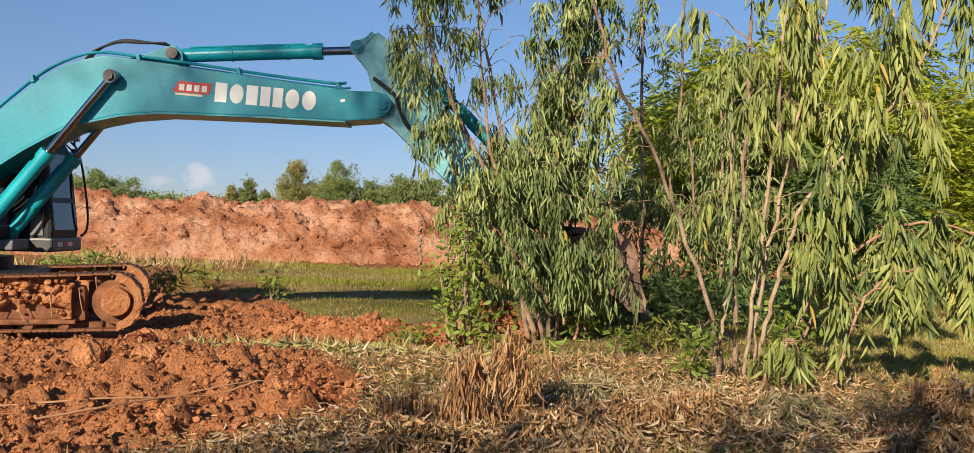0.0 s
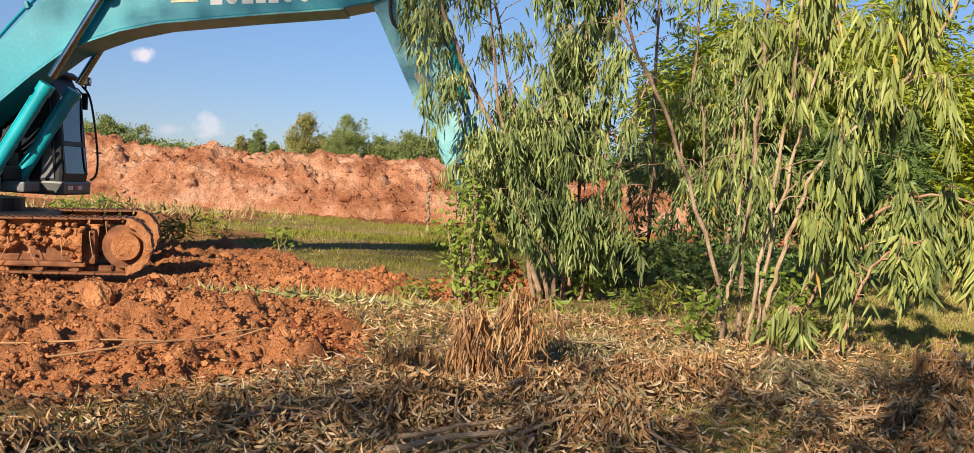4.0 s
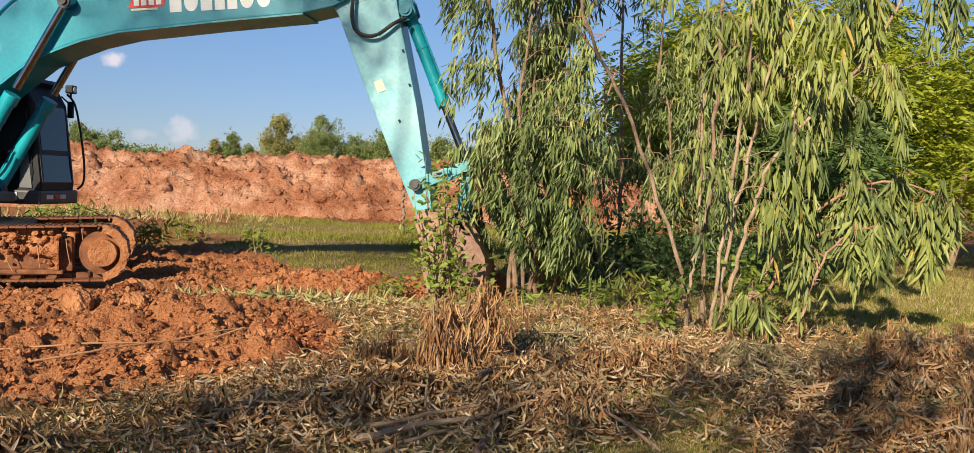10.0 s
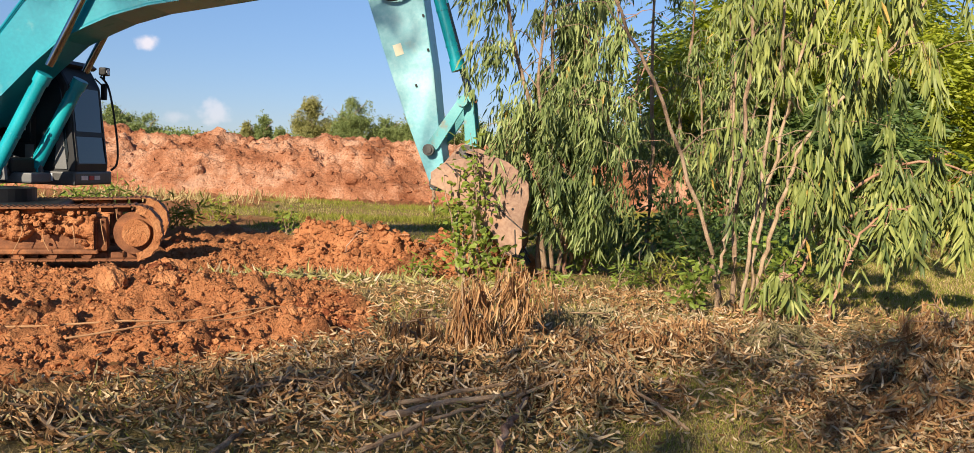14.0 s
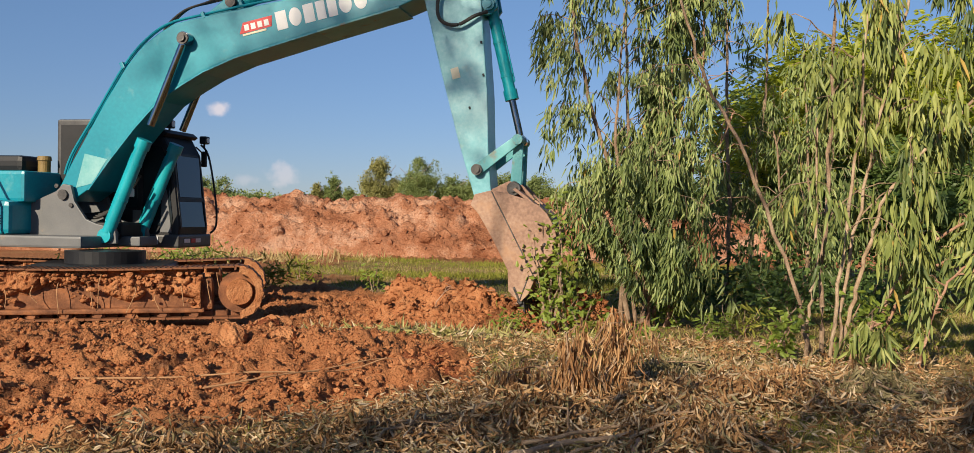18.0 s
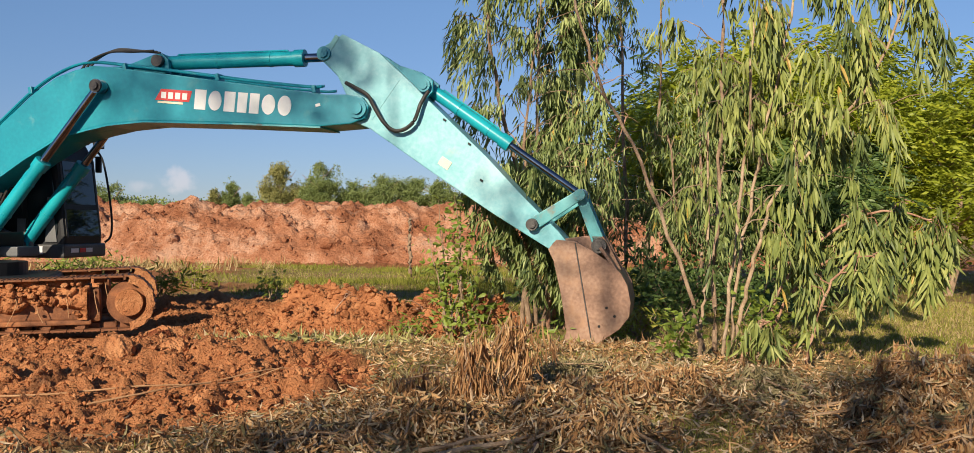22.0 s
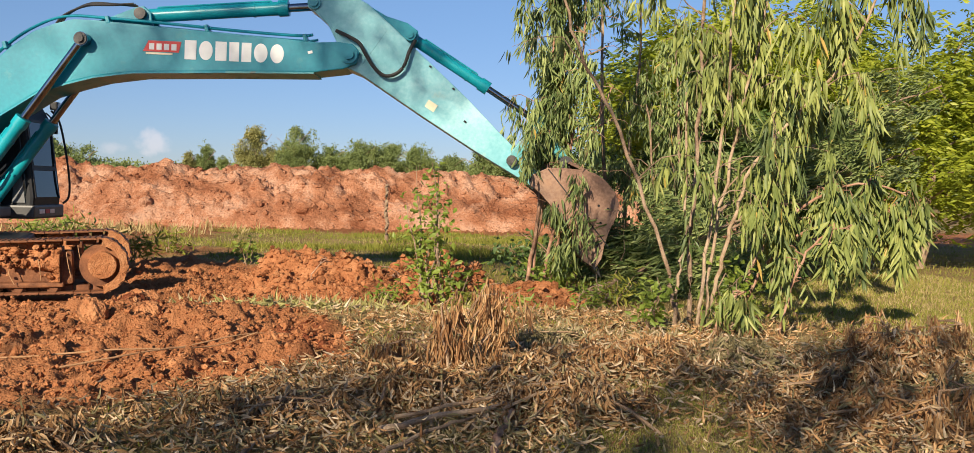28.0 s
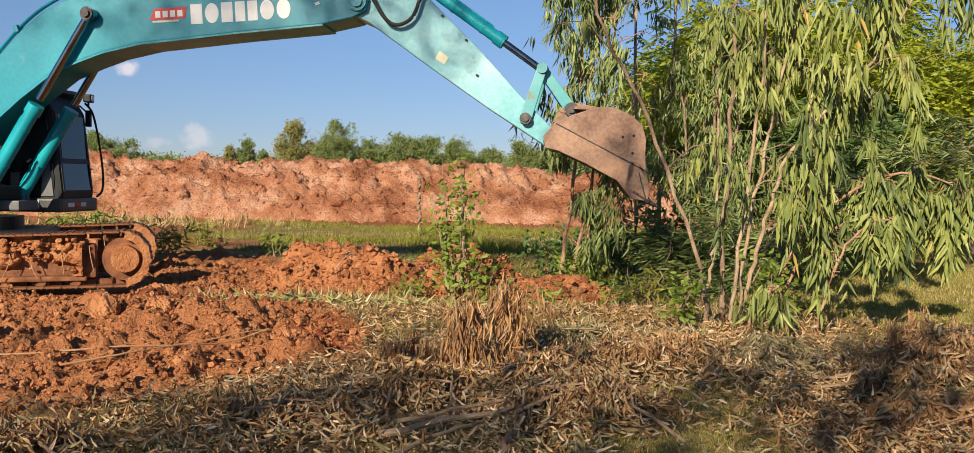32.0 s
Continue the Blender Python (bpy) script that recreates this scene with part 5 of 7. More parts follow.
weeping_tree("eucalyptus_tree", standing(2.75, 8.45), [
    [(-0.30, -0.1, 0), (-0.36, -0.08, 0.45), (-0.46, -0.05, 0.8), (-0.93, 0, 2.0), (-1.25, 0.05, 2.6), (-1.5, 0.05, 3.6), (-1.6, 0, 4.9)],
    [(-0.16, 0.05, 0), (-0.15, 0.05, 1.2), (-0.08, 0.1, 2.6), (-0.1, 0.1, 4.0), (0.05, 0.1, 5.4)],
    [(-0.01, 0.1, 0), (0.10, 0.08, 0.5), (0.24, 0.05, 1.05), (0.36, 0.0, 1.5), (0.75, 0.0, 2.0), (1.15, 0.0, 2.45), (1.5, 0.0, 3.2), (1.75, 0, 4.6)],
    [(-0.04, 0.0, 0), (0.05, 0.05, 0.8), (0.28, 0.1, 2.0), (0.55, 0.2, 3.2), (0.75, 0.3, 5.0)],
    [(-0.10, -0.05, 0), (-0.02, -0.05, 0.9), (0.10, 0.0, 2.0), (0.22, 0.1, 3.4)],
    [(-0.24, 0.0, 0), (-0.30, 0.0, 0.45), (-0.22, 0.0, 0.95), (-0.24, 0.05, 2.2)],
], EUCA_Y, 31, "many-stemmed young eucalyptus with long hanging leaves", 13, 0.85, 1.1, 4, 38, BARK_PALE, size=(0.11, 0.24), thick=0.021, drop=(0.2, 0.75), wide=0.17, yellow=0.02, loose=0.12, gap=0.375, grain=1.5, clear=lambda x, z: (x < -0.60 - 0.25 * np.clip(z - 1.0, 0, 2)) & (z < 2.3 + 0.25 * np.sin(x * 9)) | (z < 1.15 + 0.25 * np.sin(x * 8)) & (x < 0.42) & (np.sin(x * 11 + 1.0) > -0.6), share=((BARK, 0.3), (BARK, 0.8), (BARK_PALE, 1.1), (BARK_PALE, 1.0), (BARK_PALE, 0.5), (BARK_PALE, 0.3)))


def drooping_low(name, at, stem, seed, label, limbs=6, reach=0.4, low=0.45):
    return weeping_tree(name, at, stem, EUCA_Y, seed, label, limbs, reach, low, 3, 30, BARK_RED, "branch", (0.12, 0.22), 0.016, (0.3, 0.6), 0.18, gap=0.2)


drooping_low("eucalyptus_shoot", standing(3.0, 8.6), [[(0, 0, 0), (0.35, 0, 0.9), (1.0, 0, 1.35), (1.5, 0, 1.35), (1.9, 0, 1.1)], [(0.05, 0.1, 0), (0.5, 0.1, 0.8), (1.3, 0.1, 1.1), (1.7, 0.1, 1.0)]], 41, "low green eucalyptus shoot drooping to the grass", 9, 0.35, 1.25)
drooping_low("eucalyptus_shoot", standing(3.3, 8.15), [[(0, 0, 0), (0.12, -0.05, 0.55), (0.35, -0.1, 0.95), (0.6, -0.12, 1.0)]], 43, "low green eucalyptus shoot at the stems' foot", 6, 0.25)
drooping_low("eucalyptus_shoot", standing(2.35, 7.95), [[(0.3, 0, 0), (0.4, -0.05, 0.3), (0.55, -0.1, 0.45)]], 44, "short green shoot hanging over the dry grass", 2, 0.12)


def broad_bush(name, at, height, spread, count, mat, seed, label, size=(0.06, 0.11), wide=0.5, stems=4, category="bush"):
    """An upright bush with oval leaves."""
    rng = np.random.default_rng(seed)
    ob = tagged(new(name), label, category)
    ob.location = at
    places = []
    for k in range(stems):
        a = rng.uniform(0, 6.28)
        tip = np.array([math.cos(a) * spread * rng.uniform(0.1, 0.8), math.sin(a) * spread * rng.uniform(0.1, 0.8), height * rng.uniform(0.65, 1.0)])
        line = bent((rng.normal() * 0.04, rng.normal() * 0.04, 0), tip, rng, 6, 0.03)
        bm = shape()
        limb(bm, line, 0.012 + 0.004 * height, 0.003, 6)
        part("stem", bm, BARK, ob)
        for j in range(count // stems):
            s = rng.uniform(0.25, 1.0)
            p = np.array([np.interp(s, np.linspace(0, 1, 6), line[:, i]) for i in range(3)])
            places.append(p + rng.normal(size=3) * spread * 0.28 * [1, 1, 0.7])
    p = np.array(places)
    p[:, 2] = np.maximum(p[:, 2], 0.03)
    length = rng.uniform(*size, len(p))
    v, f = leaf_mesh(p, rng.normal(size=p.shape) * [1, 1, 0.6] + [0, 0, -0.25], length, length * wide, rng, 0.12)
    crown = new("leaves", mesh_of("leaves", v, f, mat))
    crown.parent = ob
    return ob


broad_bush("sapling", standing(0.10, 11.30), 1.35, 0.50, 230, BROAD, 51, "leafy light-green sapling beside the dug soil", stems=5, size=(0.06, 0.115))
broad_bush("sapling", standing(0.35, 11.15), 0.65, 0.5, 120, BROAD, 52, "low light-green bush beside the dug soil", stems=5, size=(0.08, 0.14))
broad_bush("sapling", standing(0.02, 11.60), 1.9, 0.30, 100, BROAD, 57, "thin light-green sapling beside the dug soil", stems=2, size=(0.07, 0.12))
broad_bush("sapling", standing(0.27, 11.35), 2.35, 0.26, 140, BROAD, 58, "tall thin light-green sapling beside the dug soil", stems=3, size=(0.065, 0.115))
broad_bush("seedling", standing(-3.2, 16.3), 0.6, 0.22, 90, BROAD, 53, "small green seedling on the grass", stems=3, size=(0.06, 0.11))
broad_bush("shrub", standing(1.75, 12.6), 0.55, 0.5, 420, BROAD, 54, "dark green shrub at the foot of the trees", stems=5)
broad_bush("shrub", standing(2.95, 8.6), 0.75, 0.4, 210, BROAD, 55, "light-green leafy undergrowth among the stems", stems=5, size=(0.06, 0.1))
broad_bush("shrub", standing(2.2, 8.3), 0.6, 0.28, 160, BROAD, 56, "light-green leafy undergrowth at the stems' foot", stems=4, size=(0.06, 0.1))
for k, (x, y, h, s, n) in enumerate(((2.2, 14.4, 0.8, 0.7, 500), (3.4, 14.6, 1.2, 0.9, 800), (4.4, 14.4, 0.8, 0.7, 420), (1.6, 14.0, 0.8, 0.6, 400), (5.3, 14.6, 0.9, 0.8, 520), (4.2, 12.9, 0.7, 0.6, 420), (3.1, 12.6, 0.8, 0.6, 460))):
    broad_bush("shrub", standing(x, y), h, s, n, DARKLEAF, 60 + k, "undergrowth with leaves coloured dark for shade, behind the trees", stems=6, size=(0.08, 0.14))
for k, (x, y, h, s, n) in enumerate(((-5.9, 16.0, 0.8, 0.7, 420), (-6.9, 16.4, 0.9, 0.7, 420), (-7.9, 16.2, 1.0, 0.8, 420), (-5.2, 18.8, 0.5, 0.5, 200), (-5.0, 15.9, 0.55, 0.5, 260))):
    broad_bush("weeds", standing(x, y), h, s, n, BROAD if k < 3 else GRASS, 70 + k, "tall green weeds behind the machine", stems=7, size=(0.12, 0.24), wide=0.16)


for k, (x, y, h, s, n) in enumerate(((0.55, 10.75, 0.28, 0.35, 150), (1.95, 11.0, 0.35, 0.35, 170), (2.35, 11.5, 0.42, 0.4, 200), (1.15, 10.4, 0.22, 0.3, 110), (3.6, 9.6, 0.3, 0.4, 150), (-0.35, 11.2, 0.3, 0.3, 120))):
    broad_bush("weeds", standing(x, y), h, s, n, BROAD if k % 2 else GRASS, 170 + k, "low green weeds in the dry grass", stems=6, size=(0.07, 0.15), wide=0.22)


def feathery_tree(name, at, height, reach, count, mat, seed, label, base=0.25, sub=12):
    """A spreading tree with feathery compound leaves in layers."""
    rng = np.random.default_rng(seed)
    ob = tagged(new(name), label, "tree")
    ob.location = at
    bm = shape()
    trunk = bent((0, 0, 0), (rng.normal() * 0.3, rng.normal() * 0.3, height * 0.75), rng, 7, 0.08)
    limb(bm, trunk, 0.03 + 0.014 * height, 0.03, 8)
    part("trunk", bm, BARK, ob, "", True)
    bm = shape()
    tips = []
    for k in range(16):
        h = height * (base + (0.72 - base) * k / 15)
        root = np.array([np.interp(h, trunk[:, 2], trunk[:, i]) for i in range(3)])
        a, far = k * 2.4 + rng.uniform(-0.4, 0.4), reach * rng.uniform(0.6, 1.05) * (1.1 - 0.5 * k / 15)
        tip = root + [math.cos(a) * far, math.sin(a) * far, height * rng.uniform(0.05, 0.30)]
        line = bent(root, tip, rng, 6, 0.08, 0.1 * far)
        limb(bm, line, 0.03, 0.006, 5)
        for j in range(count // 16):
            s = rng.uniform(0.3, 1.05)
            p = np.array([np.interp(min(s, 1), np.linspace(0, 1, 6), line[:, i]) for i in range(3)])
            tips.append(p + rng.normal(size=3) * reach * [0.16, 0.16, 0.12])
    tagged(part("branchwork", bm, BARK, ob), kind="stuff")
    tips = np.array(tips)
    tips[:, 2] = np.maximum(tips[:, 2], 0.1)
    # fronds: leaflets in two rows along a drooping stalk
    turn, long = rng.uniform(0, 6.28, len(tips)), rng.uniform(0.22, 0.42, len(tips))
    ahead = np.stack([np.cos(turn), np.sin(turn), rng.uniform(-0.5, 0.1, len(tips))], -1)
    across = unit(np.cross(ahead, [0, 0, 1]))
    s = np.linspace(0.15, 1, sub // 2)
    at_, way = [], []
    for sign in (-1, 1):
        p = tips[:, None] + ahead[:, None] * (s[None, :, None] * long[:, None, None]) - np.array([0, 0, 1]) * (s[None, :, None] ** 2 * long[:, None, None] * 0.35)
        at_.append(p.reshape(-1, 3))
        way.append((np.repeat(across, len(s), 0) * sign + np.repeat(ahead, len(s), 0) * 0.35 - [0, 0, 0.25]))
    at_, way = np.concatenate(at_), np.concatenate(way)
    length = rng.uniform(0.10, 0.18, len(at_))
    v, f = leaf_mesh(at_, way, length, length * 0.34, rng, 0.1, 0.08, plain=True)
    crown = new("crown", mesh_of("crown", v, f, mat))
    crown.parent = ob
    return ob


for k, (x, y, h, r, n, mat, text) in enumerate((
    (4.6, 17.5, 5.2, 2.2, 1900, PINNATE, "leafy tree with yellow-green feathery leaves"),
    (7.0, 19.0, 6.0, 2.6, 1700, PINNATE, "spreading tree with bright feathery leaves"),
    (9.6, 18.5, 5.2, 2.4, 1900, PINNATE, "spreading tree with bright feathery leaves"),
    (6.2, 16.6, 2.7, 1.9, 2400, DARKLEAF, "leafy tree with leaves coloured dark for shade"),
    (5.0, 20.8, 4.6, 2.5, 2000, DARKLEAF, "leafy tree coloured dark as shaded depth behind the young eucalyptus"),
    (8.0, 21.2, 4.4, 2.4, 1700, DARKLEAF, "leafy tree with leaves coloured dark for shade"),
    (12.2, 20.0, 5.0, 2.6, 1900, PINNATE, "spreading tree with bright feathery leaves"),
    (8.6, 22.5, 6.0, 2.6, 1600, PINNATE, "tall spreading tree with feathery leaves"),
    (15.5, 23.0, 5.5, 3.0, 1700, PINNATE, "spreading tree with bright feathery leaves"),
)):
    feathery_tree("feathery_tree", standing(x, y), h, r, n, mat, 80 + k, text, base=0.32 if x < 9 else 0.12)


def far_tree(at, height, wide, mat, seed, label, clumps=860):
    """A distant tree: trunk, a few limbs and an uneven crown of leaf clumps."""
    rng = np.random.default_rng(seed)
    ob = tagged(new("field_tree"), label, "tree")
    ob.location = at
    bm = shape()
    limb(bm, bent((0, 0, -0.2), (rng.normal() * 0.2, 0, height * 0.8), rng, 6, 0.08), 0.18, 0.04, 7)
    for k in range(6):
        a = k * 2.4
        limb(bm, bent((0, 0, height * (0.3 + 0.07 * k)), (math.cos(a) * wide * 0.4, math.sin(a) * wide * 0.4, height * (0.5 + 0.07 * k)), rng, 4, 0.05), 0.07, 0.02, 5)
    part("trunk", bm, BARK, ob)
    lobes = unit(rng.normal(size=(17, 3))) * rng.random((17, 1)) ** 0.4 * [wide * 0.36, wide * 0.36, height * 0.31] + [0, 0, height * 0.58]
    lobes[0] = (0, 0, height * 0.84)
    who = rng.integers(0, 17, clumps)
    centre = lobes[who] + rng.normal(size=(clumps, 3)) * np.array([wide, wide, height * 0.6]) * rng.uniform(0.05, 0.105, 17)[who, None]
    n = 16
    p = (centre[:, None] + rng.normal(size=(clumps, n, 3)) * wide * 0.03).reshape(-1, 3)
    p = p[p[:, 2] > 0.4]
    length = rng.uniform(0.14, 0.30, len(p)) * (wide / 5) ** 0.5
    v, f = leaf_mesh(p, rng.normal(size=p.shape) + [0, 0, -0.3], length, length * 0.5, rng, plain=True)
    crown = new("crown", mesh_of("crown", v, f, mat))
    crown.parent = ob


for k, (x, y, h, w, mat, text) in enumerate((
    (-50.2, 120, 7.6, 5.5, FARLEAF, "distant dark round tree behind the bank"), (-45.2, 118, 6.2, 4.6, FARLEAF, "distant bushy tree behind the bank"),
    (-41.5, 121, 4.2, 4.0, FARLEAF, "distant low bush behind the bank"), (-37.5, 124, 4.0, 4.2, FARLEAF, "distant low bush behind the bank"),
    (-33.1, 120, 5.8, 2.0, FARLEAF_Y, "distant small yellowish tree behind the bank"), (-31.1, 121, 6.6, 2.7, FARLEAF, "distant small green tree behind the bank"), (-28.7, 120, 5.0, 2.0, FARLEAF, "distant small green tree behind the bank"),
    (-24.7, 120, 9.1, 4.8, FARLEAF_Y, "distant yellow-green round tree behind the bank"), (-20.0, 120, 9.5, 4.6, FARLEAF, "distant airy tree behind the bank"),
    (-16.0, 122, 7.0, 5.0, FARLEAF, "distant green tree behind the bank"), (-12.0, 121, 7.7, 5.0, FARLEAF, "distant green tree behind the bank"),
    (-8.2, 123, 7.2, 4.8, FARLEAF, "distant green tree behind the bank"), (-4.6, 121, 7.1, 4.8, FARLEAF, "distant green tree behind the bank"),
    (-0.6, 122, 6.2, 4.2, FARLEAF, "distant green tree behind the bank"), (3.4, 121, 6.8, 4.8, FARLEAF, "distant green tree behind the bank"),
    (7.6, 122, 6.4, 4.8, FARLEAF, "distant green tree behind the bank"), (-55.5, 123, 6.6, 6.0, FARLEAF, "distant dark tree behind the bank"),
)):
    far_tree((x, y, 0), h, w * 1.25, mat, 100 + k, text)


def far_woods():
    """The unbroken line of woods on the horizon."""
    rng = np.random.default_rng(9)
    n = 30000
    x = np.concatenate([rng.uniform(-95, 115, n)])
    y = rng.uniform(135, 150, n)
    top = 1.9 + 2.8 * fbm(x * 0.09, x * 0 + 2, 3, 91) + 1.5 * smooth(-32, -12, x) + 3.2 * smooth(6, 40, x)
    z = rng.random(n) ** 0.7 * top
    p = (np.stack([x, y, z], -1)[:, None] + rng.normal(size=(n, 6, 3)) * 0.5).reshape(-1, 3)
    length = rng.uniform(0.28, 0.55, len(p))
    v, f = leaf_mesh(p, rng.normal(size=p.shape), length, length * 0.55, rng, plain=True)
    tagged(new("far_woods", mesh_of("far_woods", v, f, FARLEAF)), "line of far green woods on the horizon", "woods", kind="stuff")


far_woods()


# ---- unseen trees behind the camera, added where dappled shade should fall ----
def shade_tree(at, height, wide, seed, clumps=420, tall=0.15):
    rng = np.random.default_rng(seed)
    ob = tagged(new("shade_tree"), "unseen leafy tree added to throw dappled shade", "tree")
    ob.location = at
    bm = shape()
    limb(bm, bent((0, 0, -0.2), (0.3, 0.2, height * 0.85), rng, 7, 0.1), 0.06, 0.02, 8)
    part("trunk", bm, BARK, ob)
    centre = rng.normal(size=(clumps, 3)) * [wide * 0.26, wide * 0.26, height * tall] + [0, 0, height * 0.66]
    p = (centre[:, None] + rng.normal(size=(clumps, 16, 3)) * 0.20).reshape(-1, 3)
    length = rng.uniform(0.12, 0.24, len(p))
    v, f = leaf_mesh(p, rng.normal(size=p.shape), length, length * 0.4, rng)
    crown = new("crown", mesh_of("crown", v, f, EUCA))
    crown.parent = ob


shade_tree((-14.1, -13.8, 0), 25.0, 4.2, 201, 130, 0.03)
shade_tree((-1.1, -3.3, 0), 7.0, 3.0, 202, 10, 0.05)
shade_tree((-4.9, -7.3, 0), 8.6, 2.6, 203, 36, 0.04)
shade_tree((-7.6, -7.3, 0), 7.0, 2.6, 204, 10, 0.1)
shade_tree((-5.85, -12.7, 0), 13.6, 3.2, 205, 17, 0.04)
shade_tree((-4.9, -5.0, 0), 13.6, 2.8, 206, 34, 0.05)
shade_tree((-7.5, -4.3, 0), 17.9, 2.4, 207, 46, 0.03)
shade_tree((-0.35, -3.4, 0), 7.6, 3.2, 208, 12, 0.04)
shade_tree((-0.95, -5.1, 0), 7.6, 2.4, 212, 24, 0.04)
shade_tree((0.05, -2.4, 0), 7.6, 3.0, 211, 13, 0.04)
shade_tree((-4.5, -4.2, 0), 7.6, 2.5, 209, 10, 0.04)
shade_tree((-1.85, -5.0, 0), 7.6, 4.0, 210, 9, 0.04)


# ---- soil clods, the dug heap and its stones ----
def crumbs_on(x, y, z, size, rng):
    """Arrays for many small crumbs at once."""
    bm = bmesh.new()
    bmesh.ops.create_icosphere(bm, subdivisions=1, radius=1)
    v, f = np.array([q.co[:] for q in bm.verts]), np.array([[q.index for q in t.verts] for t in bm.faces])
    bm.free()
    n = len(x)
    w = v[None] * rng.uniform(0.5, 1.35, (n, len(v), 1)) * rng.uniform(0.7, 1.3, (n, 1, 3)) * size[:, None, None]
    a = rng.uniform(0, 6.28, n)[:, None]
    turned = np.stack([w[..., 0] * np.cos(a) - w[..., 1] * np.sin(a), w[..., 0] * np.sin(a) + w[..., 1] * np.cos(a), w[..., 2] * 0.8], -1)
    verts = turned + np.stack([x, y, z], -1)[:, None]
    faces = f[None] + (np.arange(n) * len(v))[:, None, None]
    return verts.reshape(-1, 3), faces.reshape(-1, 3)


def scatter_clods():
    rng = np.random.default_rng(77)
    n = 90000
    x, y = rng.uniform(-6.0, 1.0, n), rng.uniform(4.6, 14.4, n)
    m = mud_mask(x, y) * (1 - patch_mask(x, y))
    keep = (rng.random(n) < smooth(0.2, 0.7, m) * (0.35 + 0.65 * smooth(0.4, 0.6, fbm(x * 2.5, y * 2.5, 3, 87)))) & ~((y > 10.75) & (y < 13.6) & (x < -3.2 - 0.8 * smooth(11.6, 12.6, y)))
    x, y = x[keep], y[keep]
    size = 0.005 + 0.010 * rng.random(len(x)) + 0.028 * rng.random(len(x)) ** 7
    v, f = crumbs_on(x, y, ground_z(x, y) + size * 0.3, size, rng)
    tagged(new("loose_clods", mesh_of("loose_clods", v, f, MUD)), "loose crumbs of red soil", "clods", kind="stuff")
    bm = bmesh.new()
    bmesh.ops.create_icosphere(bm, subdivisions=4, radius=1)
    ball, tris = np.array([q.co[:] for q in bm.verts]), np.array([[q.index for q in t.verts] for t in bm.faces])
    bm.free()
    for k, (x, y, s) in enumerate(((-2.75, 9.45, 0.16), (-2.40, 7.35, 0.09), (-1.95, 7.3, 0.10), (-1.25, 7.2, 0.08), (-2.9, 6.3, 0.10), (-0.95, 7.05, 0.07), (-1.75, 9.0, 0.09))):
        u = ball + k * 3.1
        rough = 0.9 * (fbm(u[:, 0] * 1.6 + u[:, 2], u[:, 1] * 1.6 - u[:, 2] * 0.6, 5, k, 0.62) - 0.5)
        w = ball * (1 + rough)[:, None] * s * rng.uniform(0.8, 1.2, 3)
        ob = new("soil_clod", mesh_of("soil_clod", w, tris, MUD))
        ob.location = (x, y, z_at(x, y) + s * 0.15)
        tagged(ob, "large crumbling clod of red soil", "soil clod", "large clods")


scatter_clods()


def bank_stones():
    """Lumps and stones on the face of the bank."""
    rng = np.random.default_rng(17)
    bank = bpy.data.objects["earth_bank"]
    co = np.empty(len(bank.data.vertices) * 3)
    bank.data.vertices.foreach_get("co", co)
    co = co.reshape(-1, 3)
    face = co[(co[:, 2] > 0.05) & (co[:, 1] < 35.0)]
    vs, fs = [], []
    for p in face[rng.integers(0, len(face), 4200)]:
        s = 0.025 + 0.085 * rng.random() ** 3
        clod_into(vs, fs, p + [0, 0, -0.01], s, rng)
    ob = new("loose_soil", mesh_of("loose_soil", np.concatenate(vs), np.concatenate(fs), BANKSOIL))
    ob.parent = bank
    tagged(ob, "lumps of orange earth", kind="stuff")
    for x, s in ((-4.6, 0.36), (-4.1, 0.22), (-6.2, 0.2), (-9.9, 0.3), (-0.8, 0.25), (15.2, 0.4)):
        p = face[np.argmin(np.abs(face[:, 0] - x) + np.abs(face[:, 2] - 0.75) + (face[:, 1] - 31) * 0.1)]
        vs, fs = [], []
        clod_into(vs, fs, p, s, rng)
        ob = new("boulder", mesh_of("boulder", np.concatenate(vs), np.concatenate(fs), BANKSOIL))
        ob.parent = bank


bank_stones()


